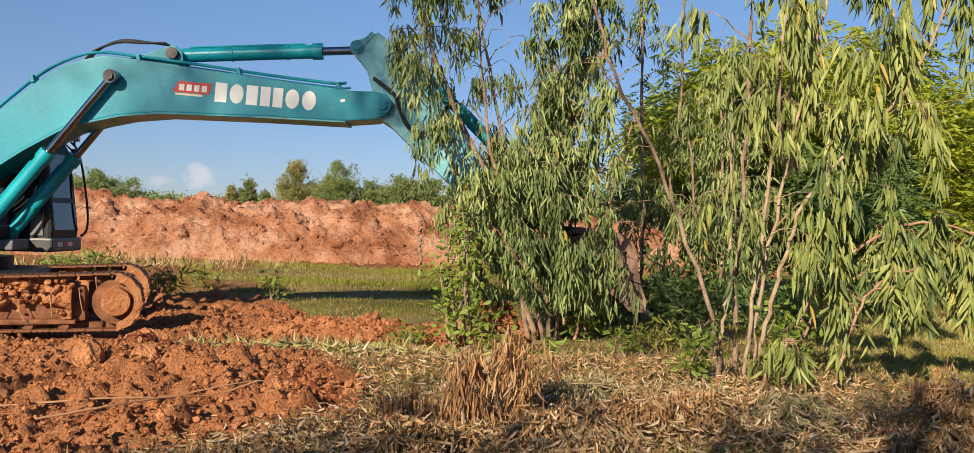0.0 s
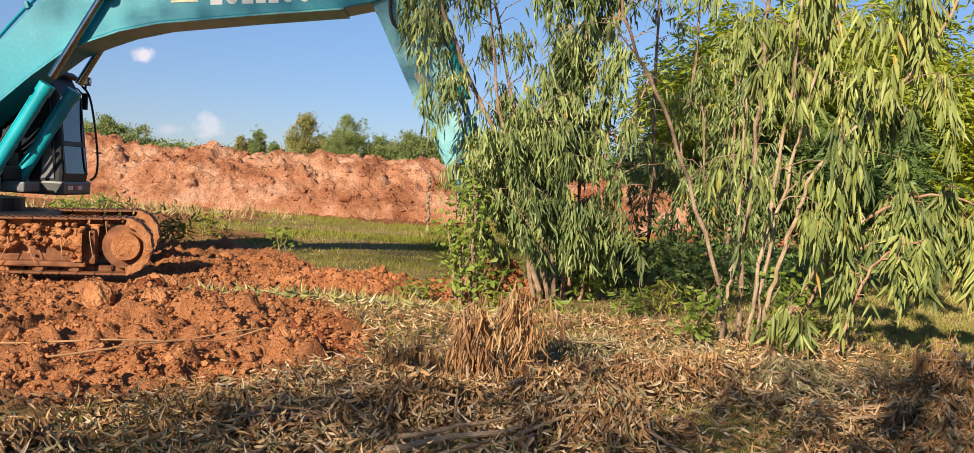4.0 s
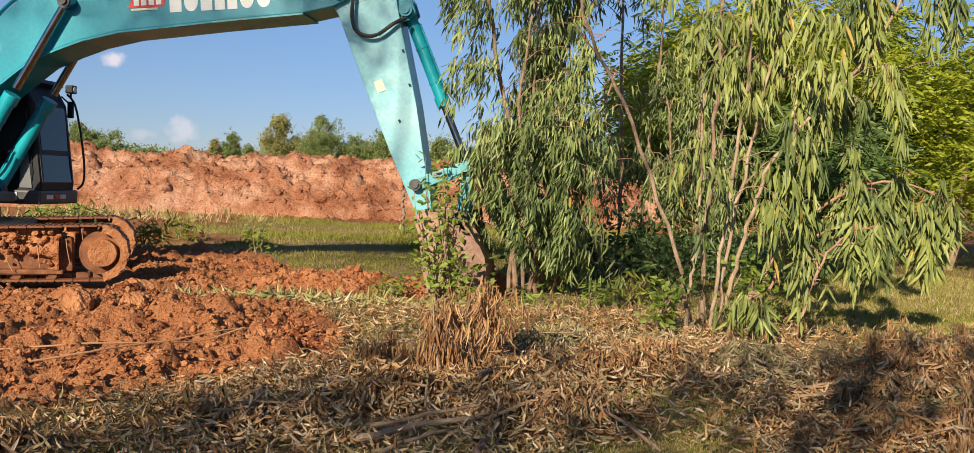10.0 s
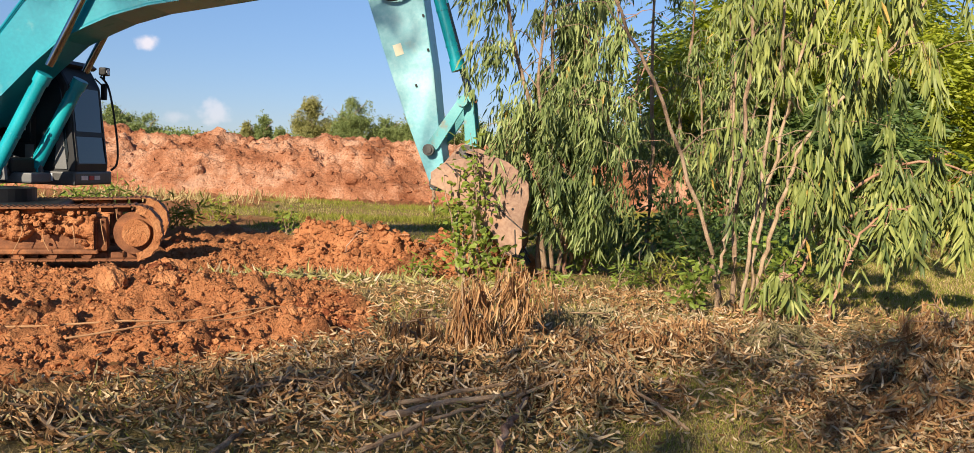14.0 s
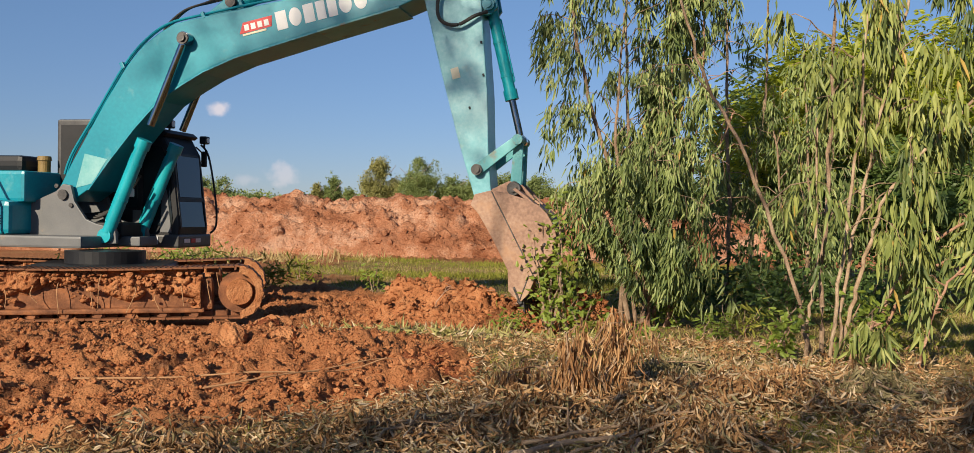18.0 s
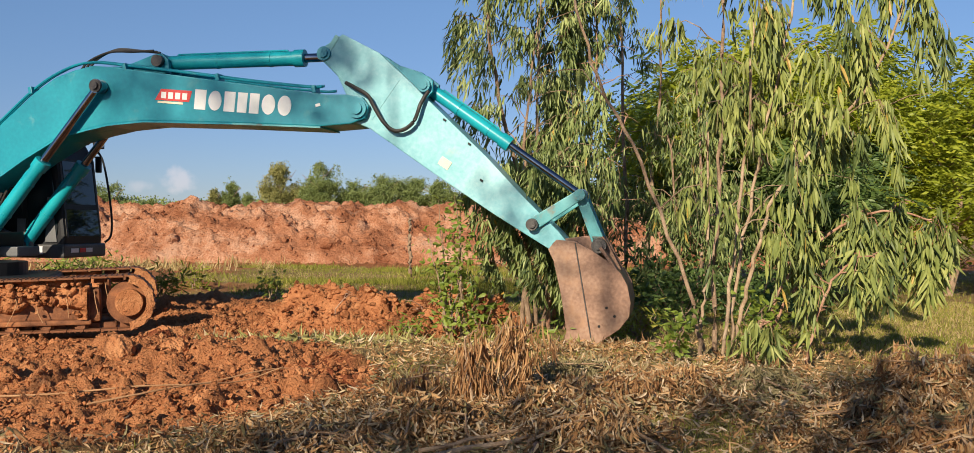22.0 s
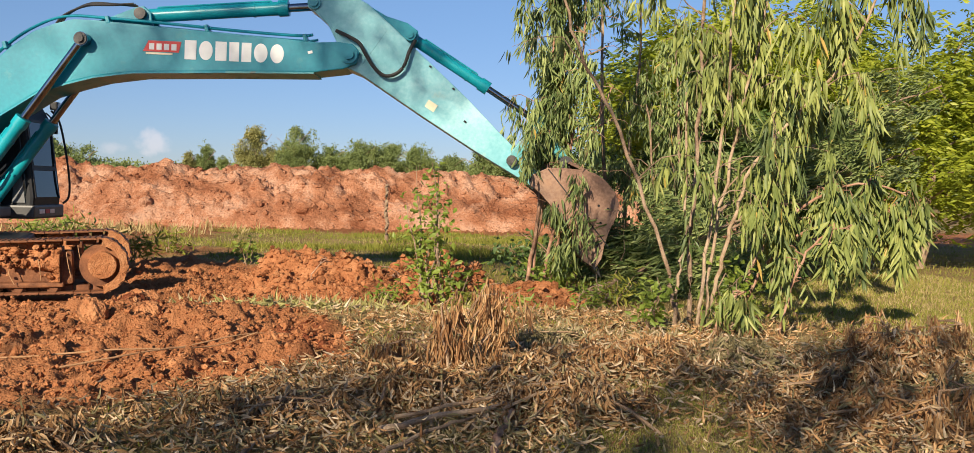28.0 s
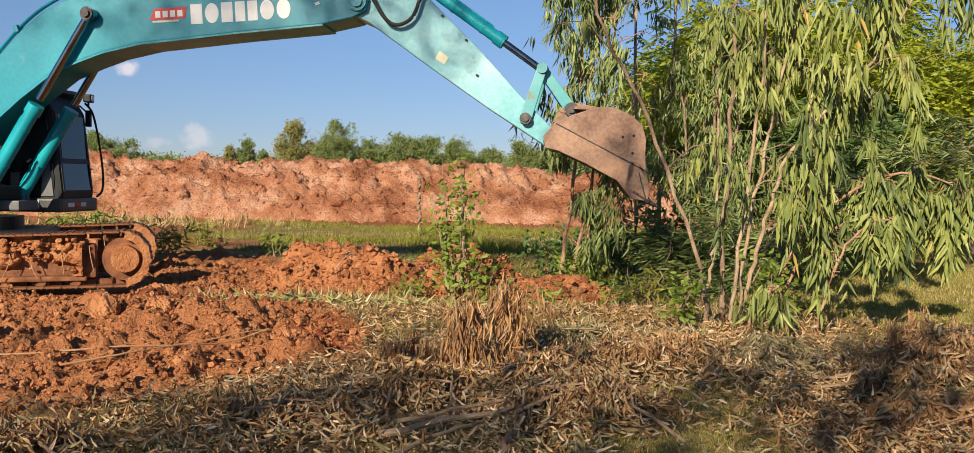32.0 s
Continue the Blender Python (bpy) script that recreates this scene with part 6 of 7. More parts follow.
def heap(name, at, rx, ry, h, seed, label):
    """A crumbly heap of dug soil with loose lumps."""
    rng = np.random.default_rng(seed)
    n = 120
    u = np.linspace(-1, 1, n)
    gx, gy = np.meshgrid(u, u)
    r = np.sqrt(gx**2 + gy**2) + 0.35 * (fbm(gx * 2 + seed, gy * 2, 3, seed) - 0.5)
    gz = h * smooth(1.0, 0.05, r) * (0.55 + 0.9 * fbm(gx * 1.7 + seed, gy * 1.7, 2, seed + 9)) + 0.95 * h * (np.abs(fbm(gx * 4, gy * 4, 5, seed + 3, 0.6) - 0.5) * 2 - 0.2) * smooth(1.05, 0.7, r) + 0.30 * h * (fbm(gx * 12, gy * 9, 3, seed + 5) - 0.5) * smooth(1.05, 0.8, r) - 0.10 * smooth(0.8, 1.1, r)
    idx = np.arange(n * n).reshape(n, n)
    quads = np.stack([idx[:-1, :-1], idx[:-1, 1:], idx[1:, 1:], idx[1:, :-1]], -1).reshape(-1, 4)
    ob = new(name, mesh_of(name, np.stack([gx * rx, gy * ry, gz], -1).reshape(-1, 3), quads, MUD, True))
    ob.location = at
    tagged(ob, label, "soil heap")
    pick = rng.integers(0, n * n, 6500)
    pick = pick[(r.ravel()[pick] < 0.98)]
    size = 0.008 + 0.016 * rng.random(len(pick)) + 0.045 * rng.random(len(pick)) ** 5
    vs, fs = crumbs_on(gx.ravel()[pick] * rx, gy.ravel()[pick] * ry, gz.ravel()[pick] + size * 0.3, size, rng)
    lumps = new("loose_soil", mesh_of("loose_soil", vs, fs, MUD))
    lumps.parent = ob
    tagged(lumps, kind="stuff")
    return ob


heap("earth_mound", (-1.1, 12.0, 0.0), 1.5, 0.8, 0.20, 5, "low heap of red soil before the trees")
dug_heap = heap("earth_mound", (-1.2, 12.35, 0.0), 1.5, 0.85, 0.52, 6, "fresh crumbly heap of dug red soil")
for k in range(7):
    rng = np.random.default_rng(900 + k)
    x, y = rng.uniform(-0.2, 1.0), rng.uniform(-0.5, -0.1)
    bm = shape()
    limb(bm, bent((x, y, 0.22), (x + rng.uniform(-0.5, 0.3), y - rng.uniform(0.0, 0.2), rng.uniform(0.30, 0.55)), rng, 6, 0.03, 0.05), 0.011, 0.004, 6)
    part("root", bm, BARK_RED, dug_heap)
dug_heap_b = heap("earth_mound", (-0.05, 12.75, 0.0), 1.0, 0.6, 0.45, 7, "fresh crumbly heap of dug red soil beside the trees")
heap("earth_mound", (0.5, 12.35, 0.0), 0.75, 0.5, 0.30, 11, "bare red soil at the foot of the trees")
pit_soil = heap("earth_mound", (1.35, 11.6, 0.0), 0.85, 0.5, 0.24, 8, "scraped red soil before the trees")


# ---- dry leaves, grass, sticks ----
def lawn(x, y):
    """1 where the grass is free of fallen leaves."""
    return smooth(1.15, 0.75, np.hypot((x - 1.62 - 0.12 * (y - 5.0)) / 0.52, (y - 5.0) / 1.45) + 0.5 * (fbm(x * 2, y * 2, 2, 23) - 0.5))


def mixed_leaves(rng, n, faces):
    """Which of three kinds each leaf is: mostly the first, some bleached, some grey-green."""
    r = rng.random(n)
    return np.repeat((r > 0.74).astype(int) + (r > 0.88), faces // n)


def litter(name, n, centre, size, mat, seed, length, label, lift=0.03, wide=0.26, flat=0.40):
    rng = np.random.default_rng(seed)
    x, y = rng.normal(centre[0], size[0], n), rng.normal(centre[1], size[1], n)
    keep = (y > 2.6) & (bare_soil(x, y) < 0.6) & (rng.random(n) < (0.12 + smooth(0.38, 0.58, fbm(x * 1.2 + seed, y * 1.2, 3, seed % 50))) * (1 - 0.75 * lawn(x, y)))
    x, y = x[keep], y[keep]
    z = ground_z(x, y) + rng.random(len(x)) ** 2 * lift + 0.012
    long = rng.uniform(*length, len(x))
    way = rng.normal(size=(len(x), 3)) * [1, 1, flat]
    v, f = leaf_mesh(np.stack([x, y, z], -1), way, long, long * wide, rng, 0.5, 1.0, np.array([0, -0.25, 1.0]) + rng.normal(size=(len(x), 3)) * 0.45)
    tagged(new(name, mesh_of(name, v, f, [mat, PALELEAF, GREYLEAF], index=mixed_leaves(rng, len(x), len(f)))), label, "leaf litter", kind="stuff")


LITTER = (0.03, 0.072)
litter("leaf_litter", 23000, (0.6, 5.4), (1.2, 1.2), DRYLEAF, 301, LITTER, "brown fallen eucalyptus leaves", 0.10)
litter("leaf_litter", 14000, (3.2, 5.4), (1.0, 1.0), DRYLEAF, 302, LITTER, "brown fallen eucalyptus leaves", 0.12)
litter("leaf_litter", 7500, (2.9, 6.2), (1.4, 0.9), GREYLEAF, 303, LITTER, "withered grey-green leaves on the ground", 0.10)
litter("leaf_litter", 5000, (-1.2, 4.5), (1.1, 0.55), DRYLEAF, 304, LITTER, "brown fallen eucalyptus leaves", 0.12)
litter("leaf_litter", 1600, (0.1, 6.2), (0.6, 0.7), GREYLEAF, 305, LITTER, "withered grey-green leaves on the ground", 0.08)
litter("leaf_litter", 2000, (-1.0, 10.0), (0.9, 0.25), CUTLEAF, 306, (0.06, 0.14), "pale cut green leaves wilting on the ground", 0.07)
litter("leaf_litter", 6000, (1.4, 8.4), (1.5, 1.2), DRYLEAF, 307, (0.04, 0.09), "brown fallen eucalyptus leaves", 0.05)
litter("leaf_litter", 12000, (1.2, 5.9), (1.3, 1.1), DRYRED, 308, LITTER, "rusty fallen eucalyptus leaves", 0.09)
litter("leaf_litter", 2200, (0.4, 4.4), (1.4, 0.5), GREYLEAF, 309, LITTER, "withered grey-green leaves on the ground", 0.10)

litter("leaf_litter", 3600, (1.5, 6.3), (0.8, 0.7), PALELEAF, 310, LITTER, "bleached fallen eucalyptus leaves", 0.13)
litter("leaf_litter", 2400, (0.8, 5.2), (1.2, 0.7), PALELEAF, 311, LITTER, "bleached fallen eucalyptus leaves", 0.14)
litter("leaf_litter", 1800, (3.3, 5.6), (0.9, 0.8), PALELEAF, 312, LITTER, "bleached fallen eucalyptus leaves", 0.14)


def dry_heap(at, height, reach, twigs, seed, label, mat=DRYLEAF, fine=False):
    """Cut branches whose leaves have dried brown and hang down."""
    rng = np.random.default_rng(seed)
    ob = tagged(new("dry_branch_heap"), label, "dry branches")
    ob.location = at
    starts = []
    for k in range(14 if fine else 9):
        a = k * 2.4 + rng.uniform(-0.4, 0.4) if fine else rng.uniform(0, 6.28)
        if fine:
            foot = rng.normal(size=2) * 0.12
            line = bent((*foot, 0.02), (foot[0] + math.cos(a) * reach * rng.uniform(0.5, 1.0), foot[1] + math.sin(a) * reach * 0.6, height * rng.uniform(0.75, 1.05) * (0.62 + 0.38 * math.cos(a - 0.5))), rng, 6, 0.04, 0.16)
        else:
            line = bent((math.cos(a) * reach * 0.9, math.sin(a) * reach * 0.7, 0.02), (-math.cos(a) * reach * 0.35, -math.sin(a) * reach * 0.3, height * rng.uniform(0.6, 1.05)), rng, 6, 0.05, 0.1)
        bm = shape()
        limb(bm, line, 0.011, 0.003, 5)
        part("branch", bm, WOOD, ob)
        for j in range(twigs // (14 if fine else 9)):
            s = rng.uniform(0.35 if fine else 0.2, 1)
            starts.append(np.array([np.interp(s, np.linspace(0, 1, 6), line[:, i]) for i in range(3)]) + rng.normal(size=3) * 0.05)
    at_, way, length, face = bunches(np.array(starts), rng, (0.16, 0.44) if fine else (0.12, 0.36), 13 if fine else 42, (0.08, 0.15) if fine else (0.045, 0.09), fat=0.07 if fine else 0.14, loose=0.08 if fine else 0.5, flare=0.03 if fine else 0.28)
    at_[:, 2] = np.maximum(at_[:, 2], 0.05)
    way[at_[:, 2] < 0.14, 2] *= 0.15
    v, f = leaf_mesh(at_, way, length, length * (0.12 if fine else 0.23), rng, 0.35 if fine else 0.45, 0.55 if fine else 0.95, face)
    leaves = new("dry_leaves", mesh_of("dry_leaves", v, f, mat) if fine else mesh_of("dry_leaves", v, f, [mat, PALELEAF, GREYLEAF], index=mixed_leaves(rng, len(at_), len(f))))
    leaves.parent = ob
    tagged(leaves, kind="stuff")


dry_heap(standing(0.36, 6.15), 0.64, 0.40, 120, 401, "heap of cut branches with hanging dry leaves", DRYRED, True)
dry_heap(standing(0.95, 5.75), 0.20, 0.6, 130, 402, "low heap of dry brown branches")
dry_heap(standing(1.5, 6.2), 0.20, 0.6, 130, 410, "low heap of dry brown branches", DRYRED)
dry_heap(standing(1.1, 5.0), 0.18, 0.7, 140, 411, "low heap of dry brown branches")
dry_heap(standing(0.15, 5.3), 0.20, 0.6, 130, 412, "low heap of dry brown branches")
dry_heap(standing(3.5, 5.2), 0.20, 0.8, 150, 413, "low heap of dry brown branches", GREYLEAF)
dry_heap(standing(1.9, 6.3), 0.20, 0.5, 90, 403, "low heap of dry brown branches")
dry_heap(standing(3.6, 6.3), 0.34, 0.6, 150, 404, "heap of dry brown branches on the grass", DRYRED)
dry_heap(standing(4.5, 5.9), 0.38, 0.55, 120, 405, "heap of dry brown branches with hanging leaves on the grass", DRYRED, True)
dry_heap(standing(-1.55, 4.2), 0.13, 0.5, 70, 406, "heap of dry brown branches beside the soil")
dry_heap(standing(-0.4, 4.8), 0.14, 0.5, 80, 407, "low heap of dry brown branches")
dry_heap(standing(3.2, 4.9), 0.30, 0.55, 110, 408, "heap of dry brown branches with hanging leaves in the shade", DRYRED, True)
dry_heap(standing(2.75, 4.75), 0.22, 0.5, 110, 414, "low heap of rusty dry branches", DRYRED)
dry_heap(standing(2.95, 5.5), 0.20, 0.6, 120, 415, "low heap of dry brown branches")
dry_heap(standing(3.9, 6.9), 0.36, 0.62, 120, 416, "heap of rusty dry branches with hanging leaves on the grass", DRYRED, True)
dry_heap(standing(2.4, 6.5), 0.16, 0.5, 80, 417, "low heap of withered branches", GREYLEAF)
dry_heap(standing(1.2, 7.0), 0.16, 0.5, 90, 409, "low heap of withered branches", GREYLEAF)


def blades(name, n, region, mat, seed, tall, label, where):
    rng = np.random.default_rng(seed)
    x, y = rng.uniform(region[0], region[1], n), rng.uniform(region[2], region[3], n)
    keep = ((bare_soil(x, y) < 0.35) | (name == "dry_brush")) & (rng.random(n) < where(x, y))
    x, y = x[keep], y[keep]
    z = ground_z(x, y) - 0.02
    long = rng.uniform(*tall, len(x))
    v, f = leaf_mesh(np.stack([x, y, z], -1), rng.normal(size=(len(x), 3)) * [0.45, 0.45, 0.1] + [0, 0, 1], long, 0.006 + long * 0.03, rng, 0.2, 0.35, plain=True)
    tagged(new(name, mesh_of(name, v, f, mat)), label, "grass", kind="stuff")


blades("grass", 80000, (-9, 6, 14, 30), GRASS, 501, (0.03, 0.11), "yellow-green grass before the bank", lambda x, y: 0.25 + smooth(0.35, 0.6, fbm(x * 0.5, y * 0.5, 3, 55)) * 0.7)
blades("grass", 34000, (-7, 5, 18.5, 29.5), GRASS, 512, (0.07, 0.20), "taller yellow-green grass before the bank", lambda x, y: smooth(0.42, 0.62, fbm(x * 0.45 + 7, y * 0.6, 3, 62)))
blades("grass", 26000, (-9, 6, 14, 30), STRAW, 502, (0.03, 0.12), "pale straw grass before the bank", lambda x, y: smooth(0.4, 0.6, fbm(x * 0.6, y * 0.6, 3, 56)) * 0.7)
blades("grass", 30000, (4, 9, 8.5, 17), GRASS, 511, (0.035, 0.09), "short yellow-green grass beside the trees", lambda x, y: 0.55 + 0.45 * smooth(0.4, 0.6, fbm(x * 0.9, y * 0.9, 3, 61)))
blades("grass", 20000, (4, 9, 8.5, 17), STRAW, 513, (0.035, 0.085), "short dry grass beside the trees", lambda x, y: 0.6 + 0.4 * smooth(0.6, 0.4, fbm(x * 0.9, y * 0.9, 3, 61)))
blades("grass", 20000, (3, 16, 8.5, 30), GRASS, 503, (0.04, 0.12), "short green grass beside the trees", lambda x, y: 0.85 + 0 * x)
blades("grass", 22000, (-1.5, 6, 3.4, 12.5), STRAW, 504, (0.03, 0.085), "short dry grass", lambda x, y: (0.25 + 0.7 * smooth(0.4, 0.6, fbm(x * 0.8, y * 0.8, 3, 57))) * (1 - lawn(x, y)))
blades("grass", 22000, (-1.8, 6, 3.2, 12), GRASS, 505, (0.03, 0.08), "short green grass among fallen leaves", lambda x, y: smooth(0.42, 0.6, fbm(x * 0.9, y * 0.9, 3, 58)) * (1 - lawn(x, y)))
blades("grass", 42000, (0.8, 3.0, 3.2, 6.8), STRAW, 509, (0.024, 0.042), "short dry grass in dappled shade", lambda x, y: lawn(x, y))
blades("grass", 32000, (0.8, 3.0, 3.2, 6.8), GRASS, 508, (0.026, 0.05), "short green lawn in dappled shade", lambda x, y: lawn(x, y))
blades("grass", 6500, (-3.0, 1.0, 9.3, 10.7), STRAW, 506, (0.025, 0.08), "pale dry grass between the soil heaps", lambda x, y: patch_mask(x, y))


blades("dry_brush", 4200, (-12.5, -5.6, 24.5, 30.2), STRAW, 507, (0.08, 0.42), "dry straw brush at the foot of the bank", lambda x, y: smooth(0.50, 0.62, fbm(x * 1.1, y * 1.1, 3, 59)))


def stick(points, r, label, mat=WOOD, r1=None):
    rng = np.random.default_rng(int(abs(points[0][0]) * 1000) + 7)
    pts = [(x, y, z_at(x, y) + z) for x, y, z in points]
    dense = curve_through(np.array(pts), rng, 0.003 if mat == STRAWWOOD else 0.012)
    bm = shape()
    limb(bm, dense, r, r * 0.5 if r1 is None else r1, 8)
    me_ob = part("stick", bm, mat, None, "", True)
    tagged(me_ob, label, "stick")


stick([(0.08, 4.42, 0.09), (0.45, 4.65, 0.11), (0.95, 5.0, 0.10)], 0.019, "pale peeled branch lying on dry leaves", BARK)
stick([(0.15, 4.55, 0.11), (0.7, 4.95, 0.13), (1.15, 5.15, 0.10)], 0.012, "thin brown branch lying on dry leaves")
stick([(0.05, 3.9, 0.07), (0.3, 4.3, 0.10), (0.55, 4.62, 0.10)], 0.014, "brown branch lying on dry leaves")
stick([(0.62, 4.0, 0.07), (0.68, 4.4, 0.09), (0.75, 4.75, 0.10)], 0.020, "short thick branch lying on dry leaves", BARK_RED)
stick([(-3.0, 5.95, 0.05), (-2.4, 6.1, 0.06), (-1.9, 6.3, 0.05), (-1.5, 6.55, 0.07), (-1.1, 6.95, 0.06), (-0.7, 7.4, 0.05)], 0.0075, "long thin pale stick on the red soil", STRAWWOOD)
stick([(-2.0, 5.75, 0.05), (-1.75, 5.95, 0.05), (-1.5, 6.25, 0.06), (-1.25, 6.6, 0.06), (-1.0, 6.8, 0.05)], 0.0075, "thin pale stick on the red soil", STRAWWOOD)
stick([(-0.55, 3.75, 0.03), (-0.50, 4.1, 0.05), (-0.42, 4.5, 0.05)], 0.016, "grey stick among dry leaves", BARK)
stick([(4.6, 6.6, 0.05), (5.0, 6.9, 0.12), (5.4, 7.2, 0.10)], 0.010, "dry twig on the grass")
stick([(-1.35, 24.1, 0.0), (-1.38, 24.1, 0.8), (-1.36, 24.1, 1.5)], 0.05, "old grey post standing in the grass", BARK, 0.045)


def tree_motions():
    def tilt(ob, rows):
        at = ob.location.copy()
        walk(ob, [(t, pose(at.x + dx, at.y, at.z + dz, 0, right, turn)) for t, right, turn, dx, dz in rows])

    tilt(tree_a, [(0, -3, 0, 0, 0), (3, -4, 0, 0, 0), (5.5, -4, 0, 0, 0), (6.2, -5, 0, 0, 0), (6.6, -7, 0, 0, 0), (7, -11, 0, 0, 0), (7.5, 12, 0, 0, 0), (8, 18, 0, 0, 0), (9.5, 18, 0, 0, 0), (10, 11, 0, 0, 0), (11, 3, 0, 0, 0), (13, 4, 0, 0, 0), (13.5, 6, 0, 0, 0), (15.5, 10, 0, 0, 0), (17, 6, 0, 0, 0), (18, 7, 0, 0, 0), (19, 9, 0, 0, 0), (20, 10, 0, 0, 0), (23, 10, 0, 0, 0), (24.5, 14, 0, 0, 0), (26.5, 44, 14, 0.3, 0), (27.5, 68, 20, 0.7, 0), (28.5, 82, 24, 1.0, 0), (32, 86, 24, 1.0, 0)])
    tilt(tree_b, [(0, 0, 0, 0, 0), (6, 0, 0, 0, 0), (8, 4, 0, 0, 0), (10, 1, 0, 0, 0), (19, 4, 0, 0, 0), (24.5, 6, 0, 0, 0), (26.5, 10, 0, 0, 0), (29.5, 10, 0, 0, 0), (30.2, 3, -10, 0, 0), (30.4, -3, -20, 0, 0), (30.6, -13, -28, 0, 0), (30.8, -23, -32, 0, 0), (31.0, -30, -34, 0, 0), (31.2, -43, -35, 0, 0), (31.4, -55, -35, 0, 0), (31.6, -69, -35, 0, 0), (31.85, -84, -35, 0, -0.05), (32, -87, -35, 0, -0.1)])
    tilt(tree_c, [(0, 0, 0, 0, 0), (6, 0, 0, 0, 0), (8, 3, 0, 0, 0), (10.5, 0, 0, 0, 0), (19, 3, 0, 0, 0), (24, 2, 0, 0, 0), (26.5, 4, 0, 0, 0), (28, 4, 0, 0, 0), (30, 3, 0, 0, 0), (32, 4, 0, 0, 0)])
    for ob, low in ((dug_heap, 0.72), (dug_heap_b, 0.55)):
        at = ob.location.copy()
        walk(ob, [(0, pose(at.x, at.y, at.z - low)), (10.2, pose(at.x, at.y, at.z - low)), (11, pose(at.x, at.y, at.z - low * 0.5)), (12, pose(at.x, at.y, at.z - low * 0.1)), (13.4, pose(*at)), (32, pose(*at))])
    at = pit_soil.location.copy()
    walk(pit_soil, [(0, pose(at.x, at.y, at.z - 0.3)), (22.5, pose(at.x, at.y, at.z - 0.3)), (24.2, pose(*at)), (32, pose(*at))])


# ---- what moves ----
WORK_ROWS = [
    (0, -2.0, 12.7, -42.7, -25), (0.5, -1.5, 13.6, -46.4, -25), (1, -1.7, 14.4, -49.4, -24),
    (1.5, -2.0, 15.3, -51.7, -24), (2, -2.0, 16.8, -57.8, -23), (2.5, -2.3, 18.4, -55.2, -23),
    (3, -3.2, 18.8, -58.6, -22), (6, 1.3, 29.4, -68.2, -22), (6.5, 2.6, 27.6, -73.6, -25),
    (7, 2.8, 23.5, -72.5, -45), (7.5, 2.8, 21.8, -64.6, -52), (8, 2.8, 21.5, -65.0, -53),
    (8.5, 2.8, 21.4, -63.5, -61), (9, 3.0, 20.6, -66.4, -71), (9.5, 4.3, 20.5, -66.1, -77),
    (10, 5.8, 20.4, -67.4, -87), (10.5, 6.8, 20.9, -67.9, -92), (11, 7.0, 23.8, -75.3, -95),
    (11.5, 6.1, 26.4, -82.0, -92), (12, 4.5, 28.4, -90.1, -86), (12.5, 4.4, 29.6, -89.6, -70),
    (13, 5.0, 29.0, -82.7, -57), (13.5, 5.8, 26.0, -72.1, -43), (15.5, 2.8, 18.4, -69.1, -59),
    (16, 1.9, 18.4, -71.0, -68), (16.5, -0.4, 19.7, -71.3, -71), (17, -0.5, 23.4, -77.0, -77),
    (17.5, 1.9, 27.9, -76.3, -78), (18, 5.7, 28.9, -75.5, -67), (18.5, 9.4, 27.5, -66.2, -60),
    (19, 12.6, 21.2, -54.0, -49), (19.5, 12.1, 16.4, -42.6, -48), (20, 11.2, 11.9, -34.7, -56),
    (20.5, 11.4, 10.7, -30.7, -64), (21, 12.0, 10.7, -31.5, -73), (21.5, 11.9, 11.0, -33.0, -79),
    (22, 11.6, 11.3, -34.1, -85), (22.5, 11.7, 11.4, -36.5, -91), (23, 11.3, 12.7, -41.1, -94),
    (23.5, 10.1, 14.7, -45.3, -102), (24, 10.2, 18.8, -49.9, -105), (24.5, 10.6, 20.9, -51.4, -78),
    (26.5, 3.5, 23.9, -43.0, -83), (27, 2.3, 21.7, -38.3, -76), (27.5, 1.1, 19.8, -32.6, -61),
    (28, 0.4, 15.0, -32.9, -56), (28.5, 1.3, 13.3, -34.5, -68), (29, 2.2, 13.6, -36.1, -76),
    (29.5, 2.1, 14.9, -37.5, -79), (30, 1.7, 18.8, -40.0, -83), (30.5, 0.9, 21.3, -43.4, -80),
    (31, 0.7, 22.3, -43.0, -75), (31.5, 2.2, 22.1, -37.8, -40), (32, 4.5, 19.7, -35.0, -32),
]


def swung(angle):
    a = radians(angle)
    return Vector((math.cos(a), -math.sin(a), 0)), Vector((math.sin(a), math.cos(a), 0))


def turned(origin, x, z, angle, ahead):
    """The point (x, z) of a part whose x axis stands at that angle."""
    c, s = math.cos(radians(angle)), math.sin(radians(angle))
    return origin + ahead * (x * c - z * s) + Vector((0, 0, x * s + z * c))


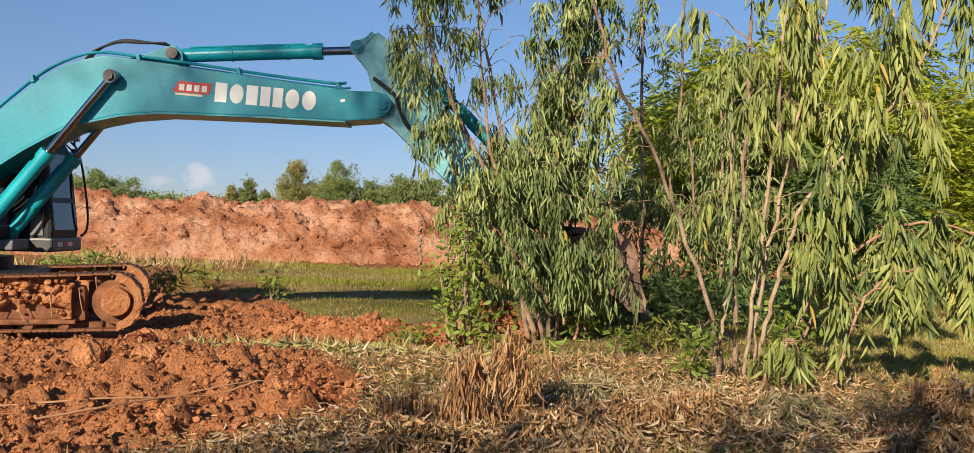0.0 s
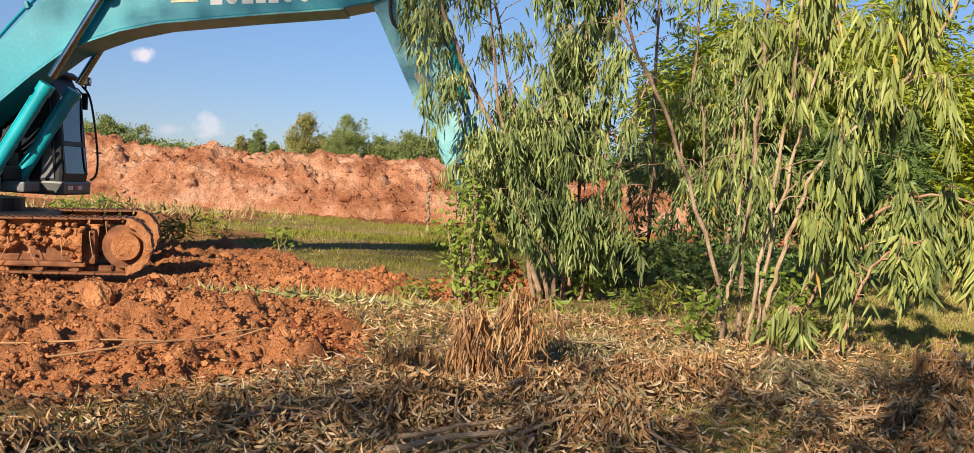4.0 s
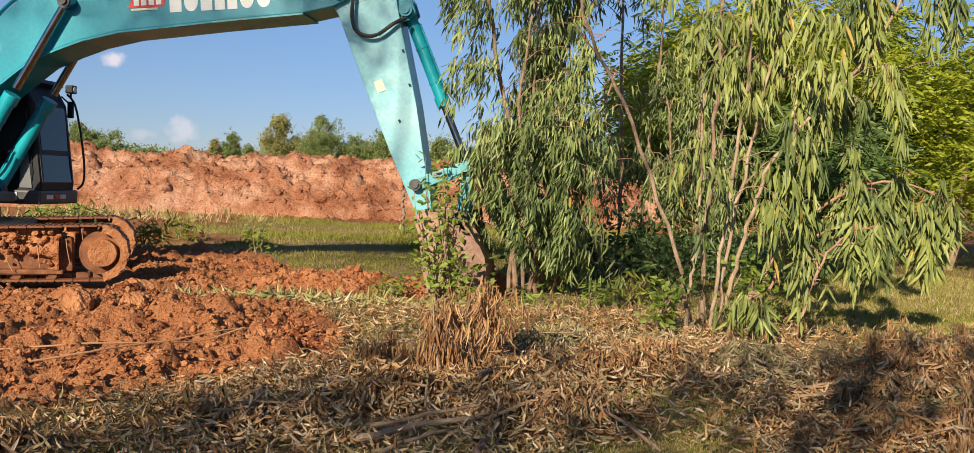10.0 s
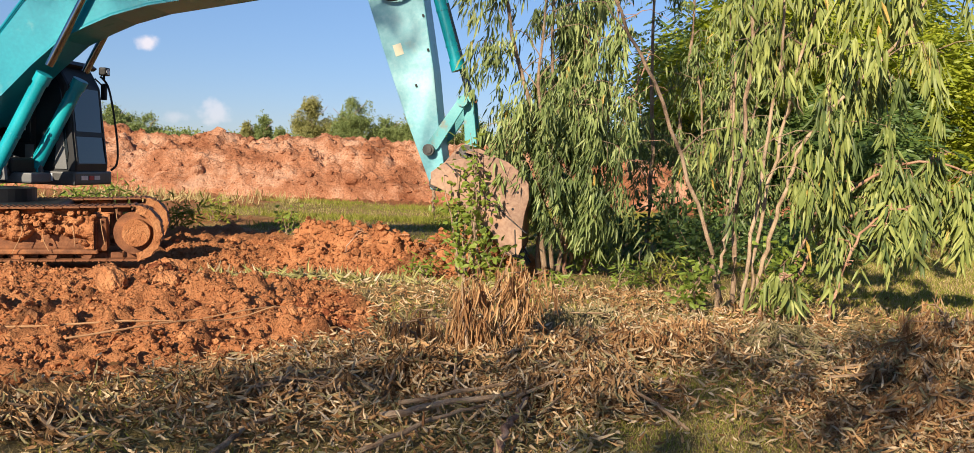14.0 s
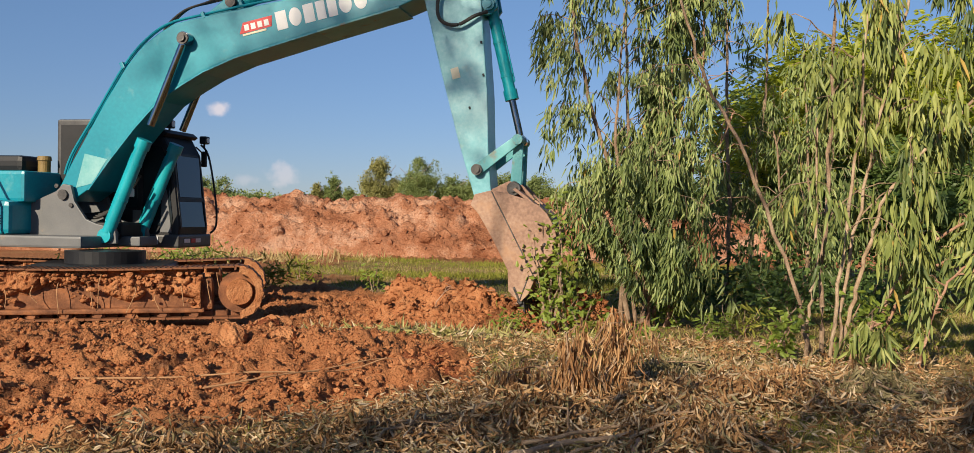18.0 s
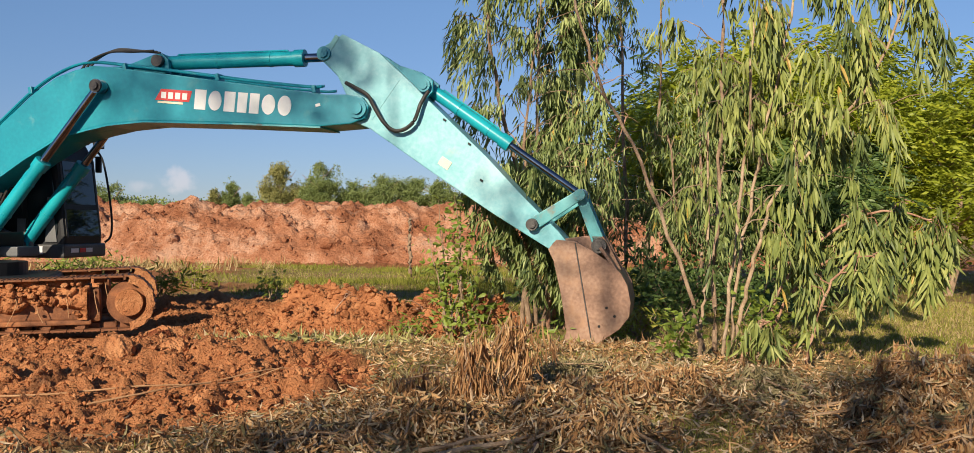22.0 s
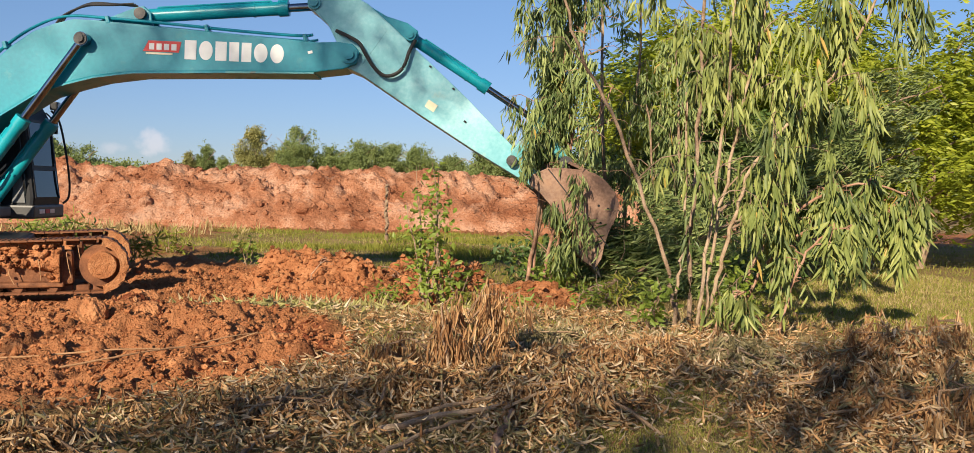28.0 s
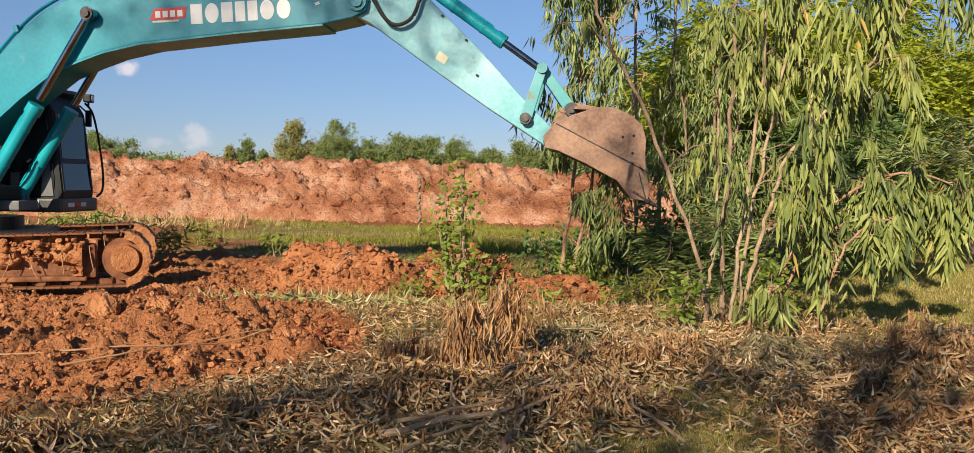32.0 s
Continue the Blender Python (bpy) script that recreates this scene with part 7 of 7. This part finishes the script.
def along(a, b, swing, aside=0.0):
    """The pose at a whose x axis points at b."""
    ahead, left = swung(swing)
    d = b - a
    up = math.degrees(math.atan2(d.z, d.dot(ahead)))
    return pose(*(a + left * aside), 0, -up, -swing)


def machine_poses(swing, boom_up, arm_up, bucket_up):
    """The poses of all moving parts of the excavator, in its space."""
    ahead, left = swung(swing)
    a = turned(FOOT, BOOM_LEN, 0, boom_up, ahead)
    b = turned(a, ARM_LEN, 0, arm_up, ahead)
    out = {house: pose(FOOT.x, FOOT.y, 0, 0, 0, -swing), boom: pose(*FOOT, 0, -boom_up, -swing)}
    out[arm] = pose(*(a + left * 0.10), 0, -arm_up, -swing)
    out[bucket] = pose(*(b + left * 0.10), 0, -bucket_up, -swing)
    g, p = FOOT + ahead * CYL_FOOT[0] + Vector((0, 0, CYL_FOOT[1])), turned(FOOT, *CYL_EYE, boom_up, ahead)
    for pair, y in ((boom_cyl, -0.09), (boom_cyl_far, 0.75)):
        out[pair[0]], out[pair[1]] = along(g, p, swing, y), along(p, g, swing, y)
    q, d = turned(FOOT, *ARM_CYL_FOOT, boom_up, ahead), turned(a, *ARM_CYL_EYE, arm_up, ahead)
    out[arm_cyl[0]], out[arm_cyl[1]] = along(q, d, swing, 0.33), along(d, q, swing, 0.33)
    c, n = turned(a, *LINK_PIN, arm_up, ahead), turned(b, *EAR, bucket_up, ahead)
    # the rocker's free end lies one link from both pins, on the outer side
    gap = (n - c).length
    half = (LINK_LEN**2 - 0.62**2 + gap**2) / (2 * gap)
    rise = math.sqrt(max(LINK_LEN**2 - half**2, 0.0004))
    axis = (n - c) / gap
    side = Vector((0, 0, 1)) * axis.dot(ahead) - ahead * axis.z
    k = c + axis * half + side * rise
    e = turned(a, *BUCKET_CYL_FOOT, arm_up, ahead)
    out[rocker], out[pusher] = along(c, k, swing, 0.10), along(n, k, swing, 0.10)
    out[bucket_cyl[0]], out[bucket_cyl[1]] = along(e, k, swing, 0.33), along(k, e, swing, 0.33)
    return out


def motions():
    rows = {}
    for t, *angles in WORK_ROWS:
        for ob, m in machine_poses(*angles).items():
            rows.setdefault(ob, []).append((t, m))
    for ob, its in rows.items():
        walk(ob, its)
    tree_motions()


motions()
